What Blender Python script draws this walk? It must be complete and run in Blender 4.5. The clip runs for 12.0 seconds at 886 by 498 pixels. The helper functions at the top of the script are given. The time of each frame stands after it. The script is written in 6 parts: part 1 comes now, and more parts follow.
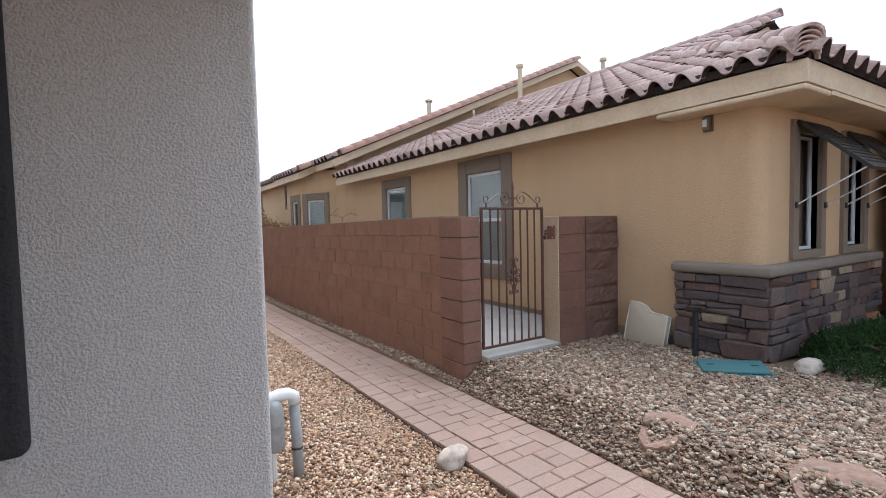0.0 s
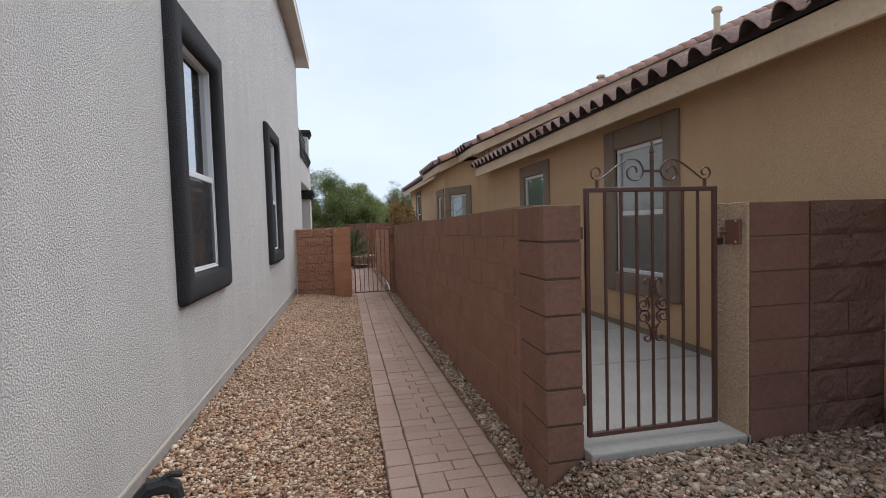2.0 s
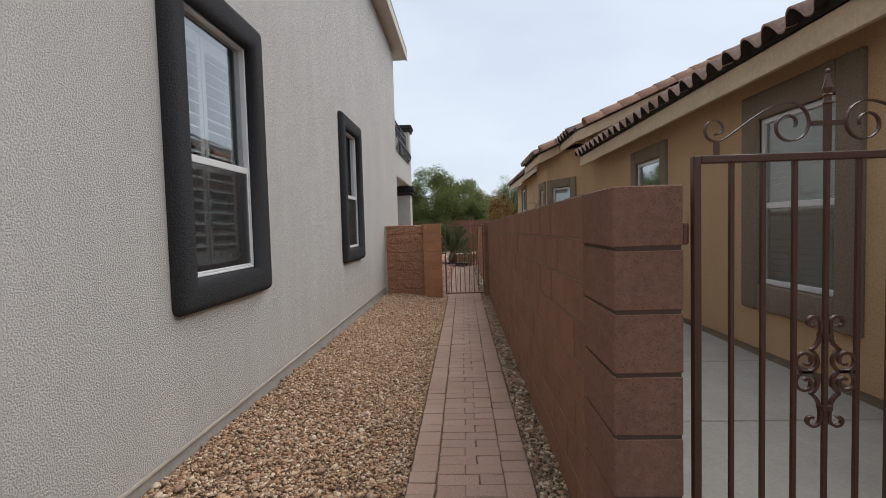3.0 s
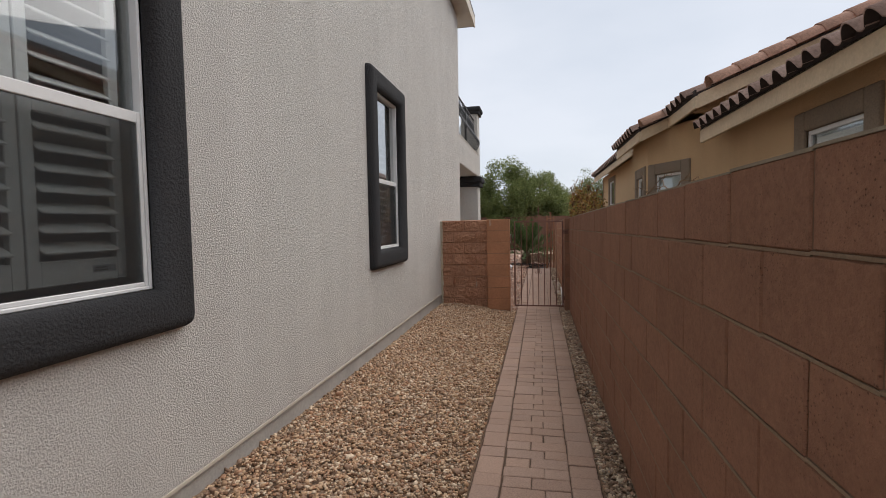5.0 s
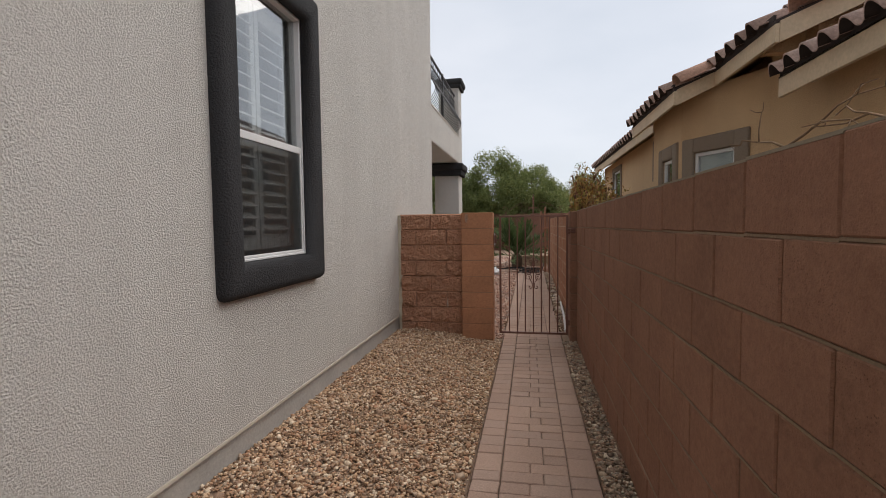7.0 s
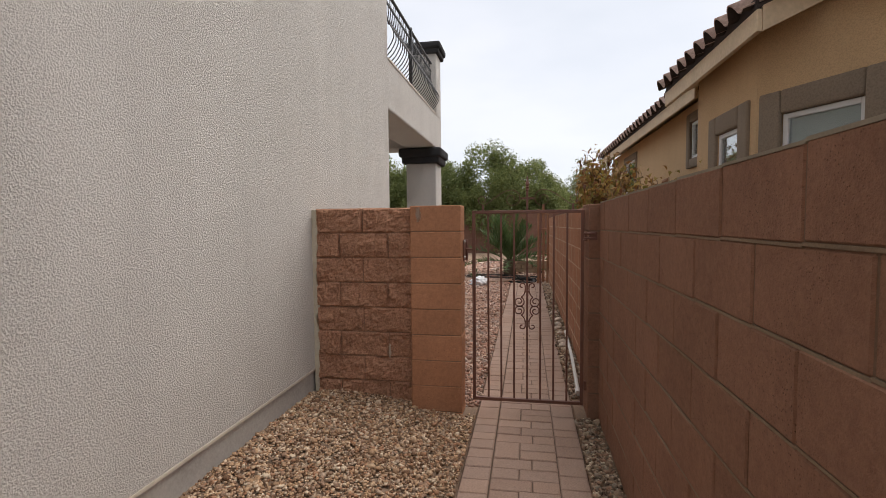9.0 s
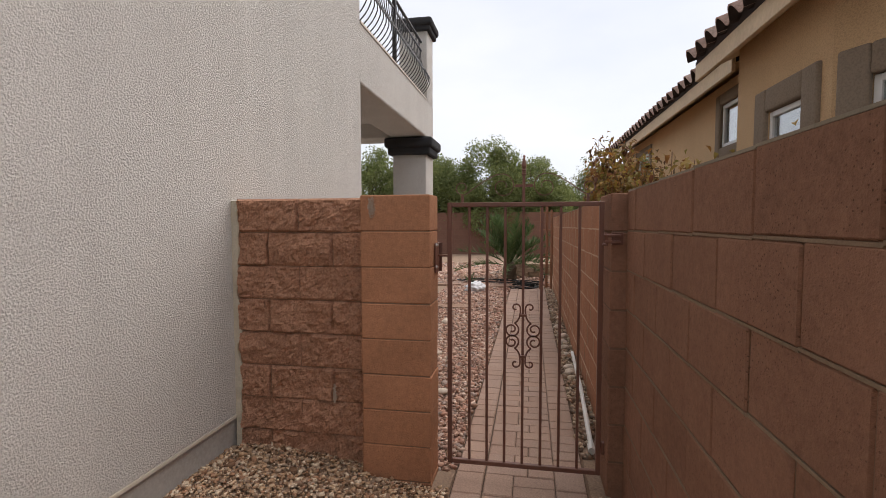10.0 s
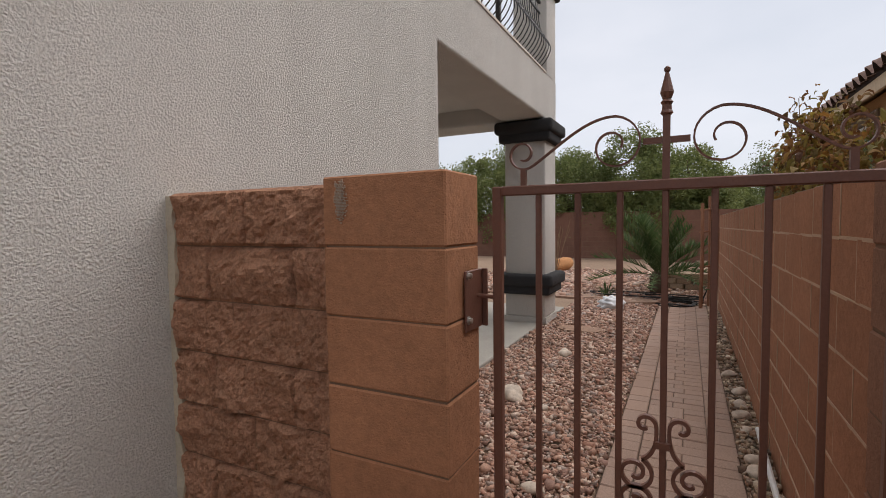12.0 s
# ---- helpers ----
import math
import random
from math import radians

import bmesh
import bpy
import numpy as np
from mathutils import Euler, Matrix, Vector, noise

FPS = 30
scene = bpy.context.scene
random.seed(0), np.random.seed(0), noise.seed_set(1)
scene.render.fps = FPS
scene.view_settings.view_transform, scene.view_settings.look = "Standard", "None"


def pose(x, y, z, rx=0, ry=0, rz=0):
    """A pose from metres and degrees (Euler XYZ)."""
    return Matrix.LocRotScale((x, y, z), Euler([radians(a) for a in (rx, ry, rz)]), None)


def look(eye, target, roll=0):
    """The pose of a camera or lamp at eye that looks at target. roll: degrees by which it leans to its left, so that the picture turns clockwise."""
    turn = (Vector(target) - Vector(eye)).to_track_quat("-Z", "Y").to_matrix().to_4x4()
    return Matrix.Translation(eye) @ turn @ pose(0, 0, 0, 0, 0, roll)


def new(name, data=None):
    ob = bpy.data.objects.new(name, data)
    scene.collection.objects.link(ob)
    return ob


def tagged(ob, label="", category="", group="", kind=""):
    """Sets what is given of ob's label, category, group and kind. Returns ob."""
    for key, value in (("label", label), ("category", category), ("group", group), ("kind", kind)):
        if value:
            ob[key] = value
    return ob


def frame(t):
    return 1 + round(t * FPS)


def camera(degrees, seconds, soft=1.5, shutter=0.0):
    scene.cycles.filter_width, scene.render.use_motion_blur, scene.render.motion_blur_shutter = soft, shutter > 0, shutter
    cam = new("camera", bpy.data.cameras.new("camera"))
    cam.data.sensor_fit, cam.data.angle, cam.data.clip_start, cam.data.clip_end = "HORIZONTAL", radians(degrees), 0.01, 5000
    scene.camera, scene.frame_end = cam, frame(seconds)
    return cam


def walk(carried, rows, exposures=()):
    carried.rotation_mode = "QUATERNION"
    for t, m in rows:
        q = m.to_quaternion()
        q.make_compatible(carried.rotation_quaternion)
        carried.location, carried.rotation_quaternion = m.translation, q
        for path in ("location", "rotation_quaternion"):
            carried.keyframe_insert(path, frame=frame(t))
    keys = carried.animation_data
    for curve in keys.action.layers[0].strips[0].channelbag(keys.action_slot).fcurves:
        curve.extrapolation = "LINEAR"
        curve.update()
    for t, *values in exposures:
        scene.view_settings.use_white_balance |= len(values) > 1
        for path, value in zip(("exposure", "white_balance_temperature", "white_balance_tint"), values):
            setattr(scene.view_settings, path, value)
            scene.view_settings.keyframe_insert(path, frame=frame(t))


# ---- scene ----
cam = camera(85.4, 12.0, soft=0.9)
PATH = [
    (0, (-0.454, -0.828, 1.637), (0.636, 0.846, 1.536), -1.3),
    (0.5, (-0.138, -0.513, 1.663), (0.825, 1.237, 1.567), -1.7),
    (1, (0.32, -0.226, 1.649), (1.062, 1.629, 1.557), -1.6),
    (1.5, (0.688, 0.079, 1.661), (1.265, 1.992, 1.567), -1.6),
    (2, (1.126, 0.447, 1.613), (1.518, 2.406, 1.517), -1.7),
    (2.5, (1.44, 0.89, 1.597), (1.584, 2.883, 1.503), -1.6),
    (3, (1.687, 1.329, 1.598), (1.603, 3.325, 1.502), -1.6),
    (5, (1.726, 3.319, 1.582), (1.332, 5.277, 1.477), -1.0),
    (5.5, (1.754, 3.92, 1.546), (1.371, 5.88, 1.442), -0.9),
    (6, (1.723, 4.534, 1.538), (1.35, 6.496, 1.432), -0.9),
    (6.5, (1.752, 5.176, 1.525), (1.386, 7.14, 1.419), -0.8),
    (7, (1.669, 5.787, 1.534), (1.312, 7.751, 1.421), -0.7),
    (8.8, (1.721, 7.961, 1.541), (1.376, 9.927, 1.426), -0.6),
    (9, (1.706, 8.193, 1.523), (1.362, 10.16, 1.408), -0.5),
    (9.5, (1.727, 8.744, 1.506), (1.377, 10.71, 1.393), -0.4),
    (10, (1.747, 9.274, 1.497), (1.389, 11.239, 1.383), -0.1),
    (10.5, (1.711, 9.692, 1.535), (1.329, 11.652, 1.418), -0.1),
    (11, (1.793, 10.08, 1.539), (1.303, 12.016, 1.427), -0.1),
    (11.5, (1.763, 10.4, 1.53), (1.089, 12.28, 1.424), -0.5),
    (12, (1.755, 10.751, 1.507), (0.849, 12.531, 1.401), -0.7),
]
walk(cam, [(t, look(eye, target, roll)) for t, eye, target, roll in PATH],
     exposures=[(0.0, 1.0, 5700, 11), (0.8, 0.62, 5600, 13), (1.5, 0.41, 5800, 13), (3.0, 0.12, 6350, 11), (5.5, 0.11, 6700, 13), (6.2, 0.18, 6750, 13), (7.0, 0.12, 6750, 13), (8.8, 0.31, 6900, 14), (10.5, 0.40, 6850, 16), (12.0, 0.12, 6800, 15)])

# ---- light: bright overcast sky, with a broad soft sun behind the cloud ----
world = bpy.data.worlds.new("overcast_sky")
scene.world = world
world.use_nodes = True
wn, wl = world.node_tree.nodes, world.node_tree.links
wn.clear()
sky = wn.new("ShaderNodeTexSky")
sky.sky_type, sky.sun_disc = "NISHITA", False
sky.sun_elevation, sky.sun_rotation = radians(55.7), radians(53)
sky_dim = wn.new("ShaderNodeMix")
sky_dim.data_type, sky_dim.blend_type = "RGBA", "MULTIPLY"
sky_dim.inputs[0].default_value = 1.0
sky_dim.inputs[7].default_value = (0.1, 0.1, 0.1, 1)
wl.new(sky.outputs[0], sky_dim.inputs[6])
wco = wn.new("ShaderNodeTexCoord")
wmap = wn.new("ShaderNodeMapping")
wmap.inputs["Scale"].default_value = (1.0, 1.0, 2.6)
wl.new(wco.outputs["Generated"], wmap.inputs["Vector"])
cloud = wn.new("ShaderNodeTexNoise")
cloud.inputs["Scale"].default_value, cloud.inputs["Detail"].default_value = 1.6, 5.0
wl.new(wmap.outputs[0], cloud.inputs["Vector"])
cramp = wn.new("ShaderNodeValToRGB")
cramp.color_ramp.elements[0].position, cramp.color_ramp.elements[0].color = 0.3, (0.605, 0.685, 0.775, 1)
cramp.color_ramp.elements[1].position, cramp.color_ramp.elements[1].color = 0.7, (0.785, 0.845, 0.92, 1)
wl.new(cloud.outputs["Fac"], cramp.inputs[0])
wmix = wn.new("ShaderNodeMix")
wmix.data_type = "RGBA"
wmix.inputs[0].default_value = 0.85
wl.new(sky_dim.outputs[2], wmix.inputs[6])
wl.new(cramp.outputs[0], wmix.inputs[7])
wbg = wn.new("ShaderNodeBackground")
wbg.inputs["Strength"].default_value = 1.0
wl.new(wmix.outputs[2], wbg.inputs["Color"])
wout = wn.new("ShaderNodeOutputWorld")
wl.new(wbg.outputs[0], wout.inputs[0])

sun_data = bpy.data.lights.new("sun", "SUN")
sun_data.energy, sun_data.angle, sun_data.color = 2.2, radians(75), (1.0, 0.96, 0.9)
sun = new("sun", sun_data)
sun.matrix_world = look((12, 9, 22), (0, 0, 0))

# ---- materials ----
def base_mat(name, rough=0.8, metal=0.0, spec=0.35):
    m = bpy.data.materials.new(name)
    m.use_nodes = True
    b = m.node_tree.nodes["Principled BSDF"]
    b.inputs["Roughness"].default_value = rough
    b.inputs["Metallic"].default_value = metal
    b.inputs["Specular IOR Level"].default_value = spec
    return m, m.node_tree.nodes, m.node_tree.links, b


def coords(n, l, scale=1.0, world_space=True):
    if world_space:
        g = n.new("ShaderNodeNewGeometry").outputs["Position"]
    else:
        g = n.new("ShaderNodeTexCoord").outputs["Object"]
    mp = n.new("ShaderNodeMapping")
    mp.inputs["Rotation"].default_value = (0.62, 0.41, 0.83) if not isinstance(scale, tuple) else (0, 0, 0)
    mp.inputs["Scale"].default_value = (scale, scale, scale) if not isinstance(scale, tuple) else scale
    l.new(g, mp.inputs["Vector"])
    return mp.outputs[0]


def noise_node(n, l, vec, scale, detail=4.0, rough=0.55):
    t = n.new("ShaderNodeTexNoise")
    t.inputs["Scale"].default_value, t.inputs["Detail"].default_value, t.inputs["Roughness"].default_value = scale, detail, rough
    l.new(vec, t.inputs["Vector"])
    return t.outputs["Fac"]


def ramp(n, l, fac, stops, sharp=False):
    r = n.new("ShaderNodeValToRGB")
    if sharp:
        r.color_ramp.interpolation = "CONSTANT"
    e = r.color_ramp.elements
    e[0].position, e[0].color = stops[0][0], (*stops[0][1], 1)
    e[1].position, e[1].color = stops[-1][0], (*stops[-1][1], 1)
    for p, c in stops[1:-1]:
        k = e.new(p)
        k.color = (*c, 1)
    l.new(fac, r.inputs[0])
    return r.outputs[0]


def blend(n, l, fac, a, b, kind="MIX"):
    x = n.new("ShaderNodeMix")
    x.data_type, x.blend_type = "RGBA", kind
    for value, socket in ((fac, x.inputs[0]), (a, x.inputs[6]), (b, x.inputs[7])):
        if isinstance(value, (int, float)):
            socket.default_value = value
        elif isinstance(value, tuple):
            socket.default_value = (*value, 1)
        else:
            l.new(value, socket)
    return x.outputs[2]


def bump(n, l, b, height, strength, dist, after=None):
    k = n.new("ShaderNodeBump")
    k.inputs["Strength"].default_value, k.inputs["Distance"].default_value = strength, dist
    l.new(height, k.inputs["Height"])
    if after is not None:
        l.new(after, k.inputs["Normal"])
    l.new(k.outputs[0], b.inputs["Normal"])
    return k.outputs[0]


def dim(c, f):
    return tuple(v * f for v in c)


def stucco(name, col, grain=55.0, depth=0.007, stain=0.12):
    """Sand-finish stucco: knobbly relief with faint streaks and blotches."""
    m, n, l, b = base_mat(name, 0.92, 0, 0.2)
    v = coords(n, l)
    g = noise_node(n, l, v, grain, 3.0, 0.55)
    big = noise_node(n, l, v, 0.9, 5.0)
    streak = noise_node(n, l, coords(n, l, (3.0, 3.0, 0.35)), 1.3, 4.0)
    # pits coloured darker and crests paler: the relief's shading is painted in
    c = ramp(n, l, g, [(0.36, dim(col, 0.8)), (0.56, dim(col, 1.04))])
    c = blend(n, l, stain, c, ramp(n, l, big, [(0.3, dim(col, 0.72)), (0.7, dim(col, 1.12))]))
    c = blend(n, l, stain, c, ramp(n, l, streak, [(0.35, dim(col, 0.7)), (0.7, dim(col, 1.1))]))
    l.new(c, b.inputs["Base Color"])
    r = n.new("ShaderNodeValToRGB")
    r.color_ramp.elements[0].position, r.color_ramp.elements[1].position = 0.3, 0.7
    l.new(g, r.inputs[0])
    k = bump(n, l, b, r.outputs[0], 0.62, depth)
    k = bump(n, l, b, noise_node(n, l, v, grain * 2.6, 2.0), 0.45, depth * 0.35, k)
    bump(n, l, b, noise_node(n, l, v, 5.0, 3.0), 0.08, 0.02, k)
    return m


def block_mat(name, col, rough_face=False):
    """Coloured concrete block: pores, chalky bloom, each block a little different."""
    m, n, l, b = base_mat(name, 0.93, 0, 0.15)
    v = coords(n, l)
    info = n.new("ShaderNodeObjectInfo").outputs["Random"]
    tone = ramp(n, l, info, [(0.0, dim(col, 0.82)), (0.5, col), (1.0, (col[0] * 1.1, col[1] * 1.1, col[2] * 1.12))])
    fine = noise_node(n, l, v, 130.0, 3.0, 0.7)
    big = noise_node(n, l, v, 3.2, 6.0, 0.65)
    c = blend(n, l, 0.5 if rough_face else 0.26, tone, ramp(n, l, fine, [(0.32, dim(col, 0.42)), (0.5, dim(col, 0.95)), (0.7, dim(col, 1.5))]))
    c = blend(n, l, 0.42, c, ramp(n, l, big, [(0.3, dim(col, 0.6)), (0.7, dim(col, 1.3))]))
    mid = noise_node(n, l, v, 70.0 if rough_face else 38.0, 4.0, 0.7)
    # dark cavities of the face are given as colour, in place of their shade
    c = blend(n, l, 0.45 if rough_face else 0.24, c, ramp(n, l, mid, [(0.32, dim(col, 0.36 if rough_face else 0.5)), (0.5, col), (0.7, dim(col, 1.5))]))
    pore = n.new("ShaderNodeTexVoronoi")
    pore.inputs["Scale"].default_value = 95.0
    l.new(v, pore.inputs["Vector"])
    thick = noise_node(n, l, v, 2.1, 2.0)
    holes = ramp(n, l, pore.outputs["Distance"], [(0.12, (1, 1, 1)), (0.24, (0, 0, 0))])
    where = ramp(n, l, thick, [(0.45, (0, 0, 0)), (0.62, (0.9, 0.9, 0.9))])
    both = blend(n, l, 1.0, holes, where, "MULTIPLY")
    # pores are coloured darker too, painting the shade inside them
    c = blend(n, l, both, c, dim(col, 0.45))
    l.new(c, b.inputs["Base Color"])
    k = bump(n, l, b, fine, 0.7, 0.0045 if not rough_face else 0.014)
    k = bump(n, l, b, noise_node(n, l, v, 22.0, 5.0), 0.5 if not rough_face else 0.9, 0.01 if not rough_face else 0.03, k)
    inv = n.new("ShaderNodeInvert")
    l.new(both, inv.inputs["Color"])
    bump(n, l, b, inv.outputs[0], 0.6, 0.006, k)
    return m


def stone_mat(name, cols, fine=60.0, rough=0.85, island=False, depth=0.004):
    """Stones whose colour changes from piece to piece."""
    m, n, l, b = base_mat(name, rough, 0, 0.25)
    v = coords(n, l)
    if island:
        pick = n.new("ShaderNodeNewGeometry").outputs["Random Per Island"]
    else:
        pick = n.new("ShaderNodeObjectInfo").outputs["Random"]
    steps = len(cols)
    c = ramp(n, l, pick, [(i / (steps if steps > 6 else steps - 1), k) for i, k in enumerate(cols)], steps > 6)
    f = noise_node(n, l, v, fine, 4.0, 0.65)
    c = blend(n, l, 0.55, c, ramp(n, l, f, [(0.3, (0.45, 0.42, 0.4)), (0.7, (1.25, 1.2, 1.15))]), "MULTIPLY")
    g = noise_node(n, l, v, 1.1, 3.0)
    c = blend(n, l, 0.5, c, ramp(n, l, g, [(0.3, (0.78, 0.74, 0.7)), (0.7, (1.1, 1.08, 1.06))]), "MULTIPLY")
    l.new(c, b.inputs["Base Color"])
    bump(n, l, b, f, 0.6, depth)
    return m


def plain(name, col, rough=0.5, metal=0.0, grain=90.0, depth=0.0008, vary=0.25, spec=0.4):
    m, n, l, b = base_mat(name, rough, metal, spec)
    v = coords(n, l)
    f = noise_node(n, l, v, grain, 4.0, 0.6)
    g = noise_node(n, l, v, 3.0, 5.0, 0.6)
    c = blend(n, l, vary, col, ramp(n, l, f, [(0.3, dim(col, 0.6)), (0.7, dim(col, 1.35))]))
    c = blend(n, l, vary, c, ramp(n, l, g, [(0.3, dim(col, 0.65)), (0.7, dim(col, 1.3))]))
    l.new(c, b.inputs["Base Color"])
    if depth:
        bump(n, l, b, f, 0.6, depth)
    return m


def leaf_mat(name, cols):
    m, n, l, b = base_mat(name, 0.6, 0, 0.3)
    pick = n.new("ShaderNodeNewGeometry").outputs["Random Per Island"]
    steps = len(cols)
    c = ramp(n, l, pick, [(i / (steps - 1), k) for i, k in enumerate(cols)])
    c = blend(n, l, 0.5, c, ramp(n, l, noise_node(n, l, coords(n, l), 0.9, 3.0), [(0.3, (0.6, 0.62, 0.6)), (0.7, (1.25, 1.2, 1.1))]), "MULTIPLY")
    l.new(c, b.inputs["Base Color"])
    tr = n.new("ShaderNodeBsdfTranslucent")
    l.new(c, tr.inputs["Color"])
    mx = n.new("ShaderNodeMixShader")
    mx.inputs[0].default_value = 0.4
    l.new(b.outputs[0], mx.inputs[1])
    l.new(tr.outputs[0], mx.inputs[2])
    l.new(mx.outputs[0], n["Material Output"].inputs["Surface"])
    return m


def glass_mat(name, tint=(0.9, 0.93, 0.93), base=0.085):
    """Window pane: clear glass with a real mirror sheen."""
    m, n, l, b = base_mat(name, 0.02)
    n.remove(b)
    clear = n.new("ShaderNodeBsdfTransparent")
    clear.inputs[0].default_value = (*tint, 1)
    gloss = n.new("ShaderNodeBsdfGlossy")
    gloss.inputs["Roughness"].default_value = 0.02
    fr = n.new("ShaderNodeLayerWeight")
    fr.inputs["Blend"].default_value = 0.5
    up = n.new("ShaderNodeMath")
    up.operation = "POWER"
    up.inputs[1].default_value = 3.0
    l.new(fr.outputs["Facing"], up.inputs[0])
    lift = n.new("ShaderNodeMath")
    lift.operation, lift.use_clamp = "MULTIPLY_ADD", True
    lift.inputs[1].default_value, lift.inputs[2].default_value = 1.4, base
    l.new(up.outputs[0], lift.inputs[0])
    mx = n.new("ShaderNodeMixShader")
    l.new(lift.outputs[0], mx.inputs[0])
    l.new(clear.outputs[0], mx.inputs[1])
    l.new(gloss.outputs[0], mx.inputs[2])
    l.new(mx.outputs[0], n["Material Output"].inputs["Surface"])
    return m


M_WHITE = stucco("white_stucco", (0.63, 0.604, 0.562), 112.0, 0.0125, 0.16)
M_TAN = stucco("tan_stucco", (0.59, 0.405, 0.235), 95.0, 0.005, 0.14)
M_TANROUGH = stucco("rough_tan_stucco", (0.52, 0.38, 0.25), 55.0, 0.016, 0.2)
M_TRIMBROWN = stucco("brown_trim_stucco", (0.25, 0.195, 0.145), 70.0, 0.003)
M_BLACK = stucco("charcoal_trim", (0.042, 0.042, 0.044), 75.0, 0.006, 0.3)
M_BLOCK = block_mat("brown_block", (0.288, 0.155, 0.103))
M_BLOCKLT = block_mat("terracotta_block", (0.45, 0.217, 0.12))
M_BLOCKMID = block_mat("red_brown_block", (0.38, 0.185, 0.108))
M_SPLIT = block_mat("split_face_block", (0.47, 0.25, 0.157), True)
M_MORTAR = plain("mortar", (0.215, 0.14, 0.098), 0.95, 0, 120, 0.003, 0.3, 0.1)
M_BEDLT = plain("pale_bed_mortar", (0.52, 0.37, 0.26), 0.95, 0, 120, 0.003, 0.35, 0.1)
M_BED = plain("bed_mortar", (0.275, 0.2, 0.14), 0.95, 0, 120, 0.003, 0.4, 0.1)
M_MORTARLT = plain("grey_mortar", (0.30, 0.26, 0.2), 0.95, 0, 120, 0.003, 0.3, 0.1)
M_TILE = stone_mat("clay_roof_tile", [(0.36, 0.25, 0.21), (0.55, 0.41, 0.36), (0.44, 0.31, 0.265), (0.6, 0.47, 0.42)], 35.0, 0.8)
M_TILEFAR = stone_mat("clay_roof_tile_far", [(0.36, 0.25, 0.21), (0.55, 0.41, 0.36), (0.44, 0.31, 0.265), (0.6, 0.47, 0.42)], 35.0, 0.8, True)
M_RIDGE = stone_mat("clay_ridge_tile", [(0.5, 0.3, 0.225), (0.57, 0.36, 0.275), (0.46, 0.275, 0.21)], 35.0, 0.8)
# Near-black puts the shade under clay tiles into colour; also plain dark roofs.
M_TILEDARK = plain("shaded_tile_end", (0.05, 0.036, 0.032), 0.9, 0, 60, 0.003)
M_FASCIA = plain("painted_fascia", (0.62, 0.48, 0.32), 0.7, 0, 30, 0.002, 0.3)
M_FASCIAW = plain("cream_fascia", (0.58, 0.52, 0.44), 0.7, 0, 30, 0.002, 0.2)
M_PAVER = stone_mat("paver", [(0.37, 0.262, 0.212), (0.43, 0.315, 0.258), (0.39, 0.285, 0.236), (0.445, 0.318, 0.254), (0.40, 0.285, 0.23), (0.42, 0.296, 0.235)], 110.0, 0.9, False, 0.003)
M_PAVERFAR = stone_mat("paver_far", [(0.37, 0.262, 0.212), (0.43, 0.315, 0.258), (0.39, 0.285, 0.236), (0.445, 0.318, 0.254), (0.40, 0.285, 0.23), (0.42, 0.296, 0.235)], 110.0, 0.9, True, 0.003)
M_SAND = plain("joint_sand", (0.13, 0.09, 0.066), 0.95, 0, 150, 0.004, 0.4, 0.1)
M_GRAVEL = stone_mat("tan_gravel", [(0.227, 0.134, 0.082), (0.639, 0.465, 0.315), (0.433, 0.287, 0.181), (0.782, 0.643, 0.487), (0.370, 0.247, 0.172), (0.587, 0.396, 0.248), (0.515, 0.396, 0.296), (0.473, 0.277, 0.172)], 70.0, 0.85, True, 0.004)
M_GRAVELPINK = stone_mat("pink_gravel", [(0.188, 0.137, 0.104), (0.488, 0.388, 0.285), (0.328, 0.242, 0.173), (0.638, 0.549, 0.424), (0.272, 0.194, 0.143), (0.413, 0.293, 0.208), (0.357, 0.304, 0.242), (0.394, 0.260, 0.181)], 70.0, 0.85, True, 0.004)
M_GRAVELBACK = stone_mat("rose_gravel", [(0.26, 0.16, 0.125), (0.58, 0.41, 0.325), (0.44, 0.285, 0.22), (0.7, 0.56, 0.47), (0.37, 0.235, 0.19), (0.52, 0.33, 0.25), (0.42, 0.34, 0.3), (0.48, 0.28, 0.21)], 70.0, 0.85, True, 0.004)
M_CONC = plain("concrete", (0.38, 0.36, 0.32), 0.9, 0, 45, 0.002, 0.25, 0.2)
M_STEM = plain("foundation_concrete", (0.43, 0.405, 0.37), 0.95, 0, 45, 0.004, 0.35, 0.15)
M_IRON = plain("brown_painted_iron", (0.175, 0.077, 0.053), 0.45, 0.0, 160, 0.0012, 0.35, 0.45)
M_IRONDK = plain("dark_brown_painted_iron", (0.092, 0.042, 0.03), 0.4, 0.0, 160, 0.0012, 0.35, 0.5)
M_IRONBLK = plain("black_iron", (0.018, 0.017, 0.017), 0.45, 0.0, 120, 0.0008, 0.3, 0.45)
M_VINYL = plain("white_vinyl", (0.72, 0.72, 0.71), 0.4, 0, 40, 0.0003, 0.08)
M_GLASS = glass_mat("window_glass", (0.82, 0.85, 0.86))
M_BLIND = plain("white_blind", (0.62, 0.63, 0.61), 0.6, 0, 30, 0.0, 0.08)
M_BLINDGR = plain("pale_green_blind", (0.56, 0.63, 0.58), 0.6, 0, 30, 0.0, 0.08)
M_SHUTTER = plain("shutter_paint", (0.74, 0.74, 0.72), 0.5, 0, 30, 0.0, 0.08)
# Near-black room surfaces: lack of light indoors given as colour.
M_DARK = plain("painted_dim_room", (0.05, 0.05, 0.05), 0.9, 0, 10, 0.0, 0.2)


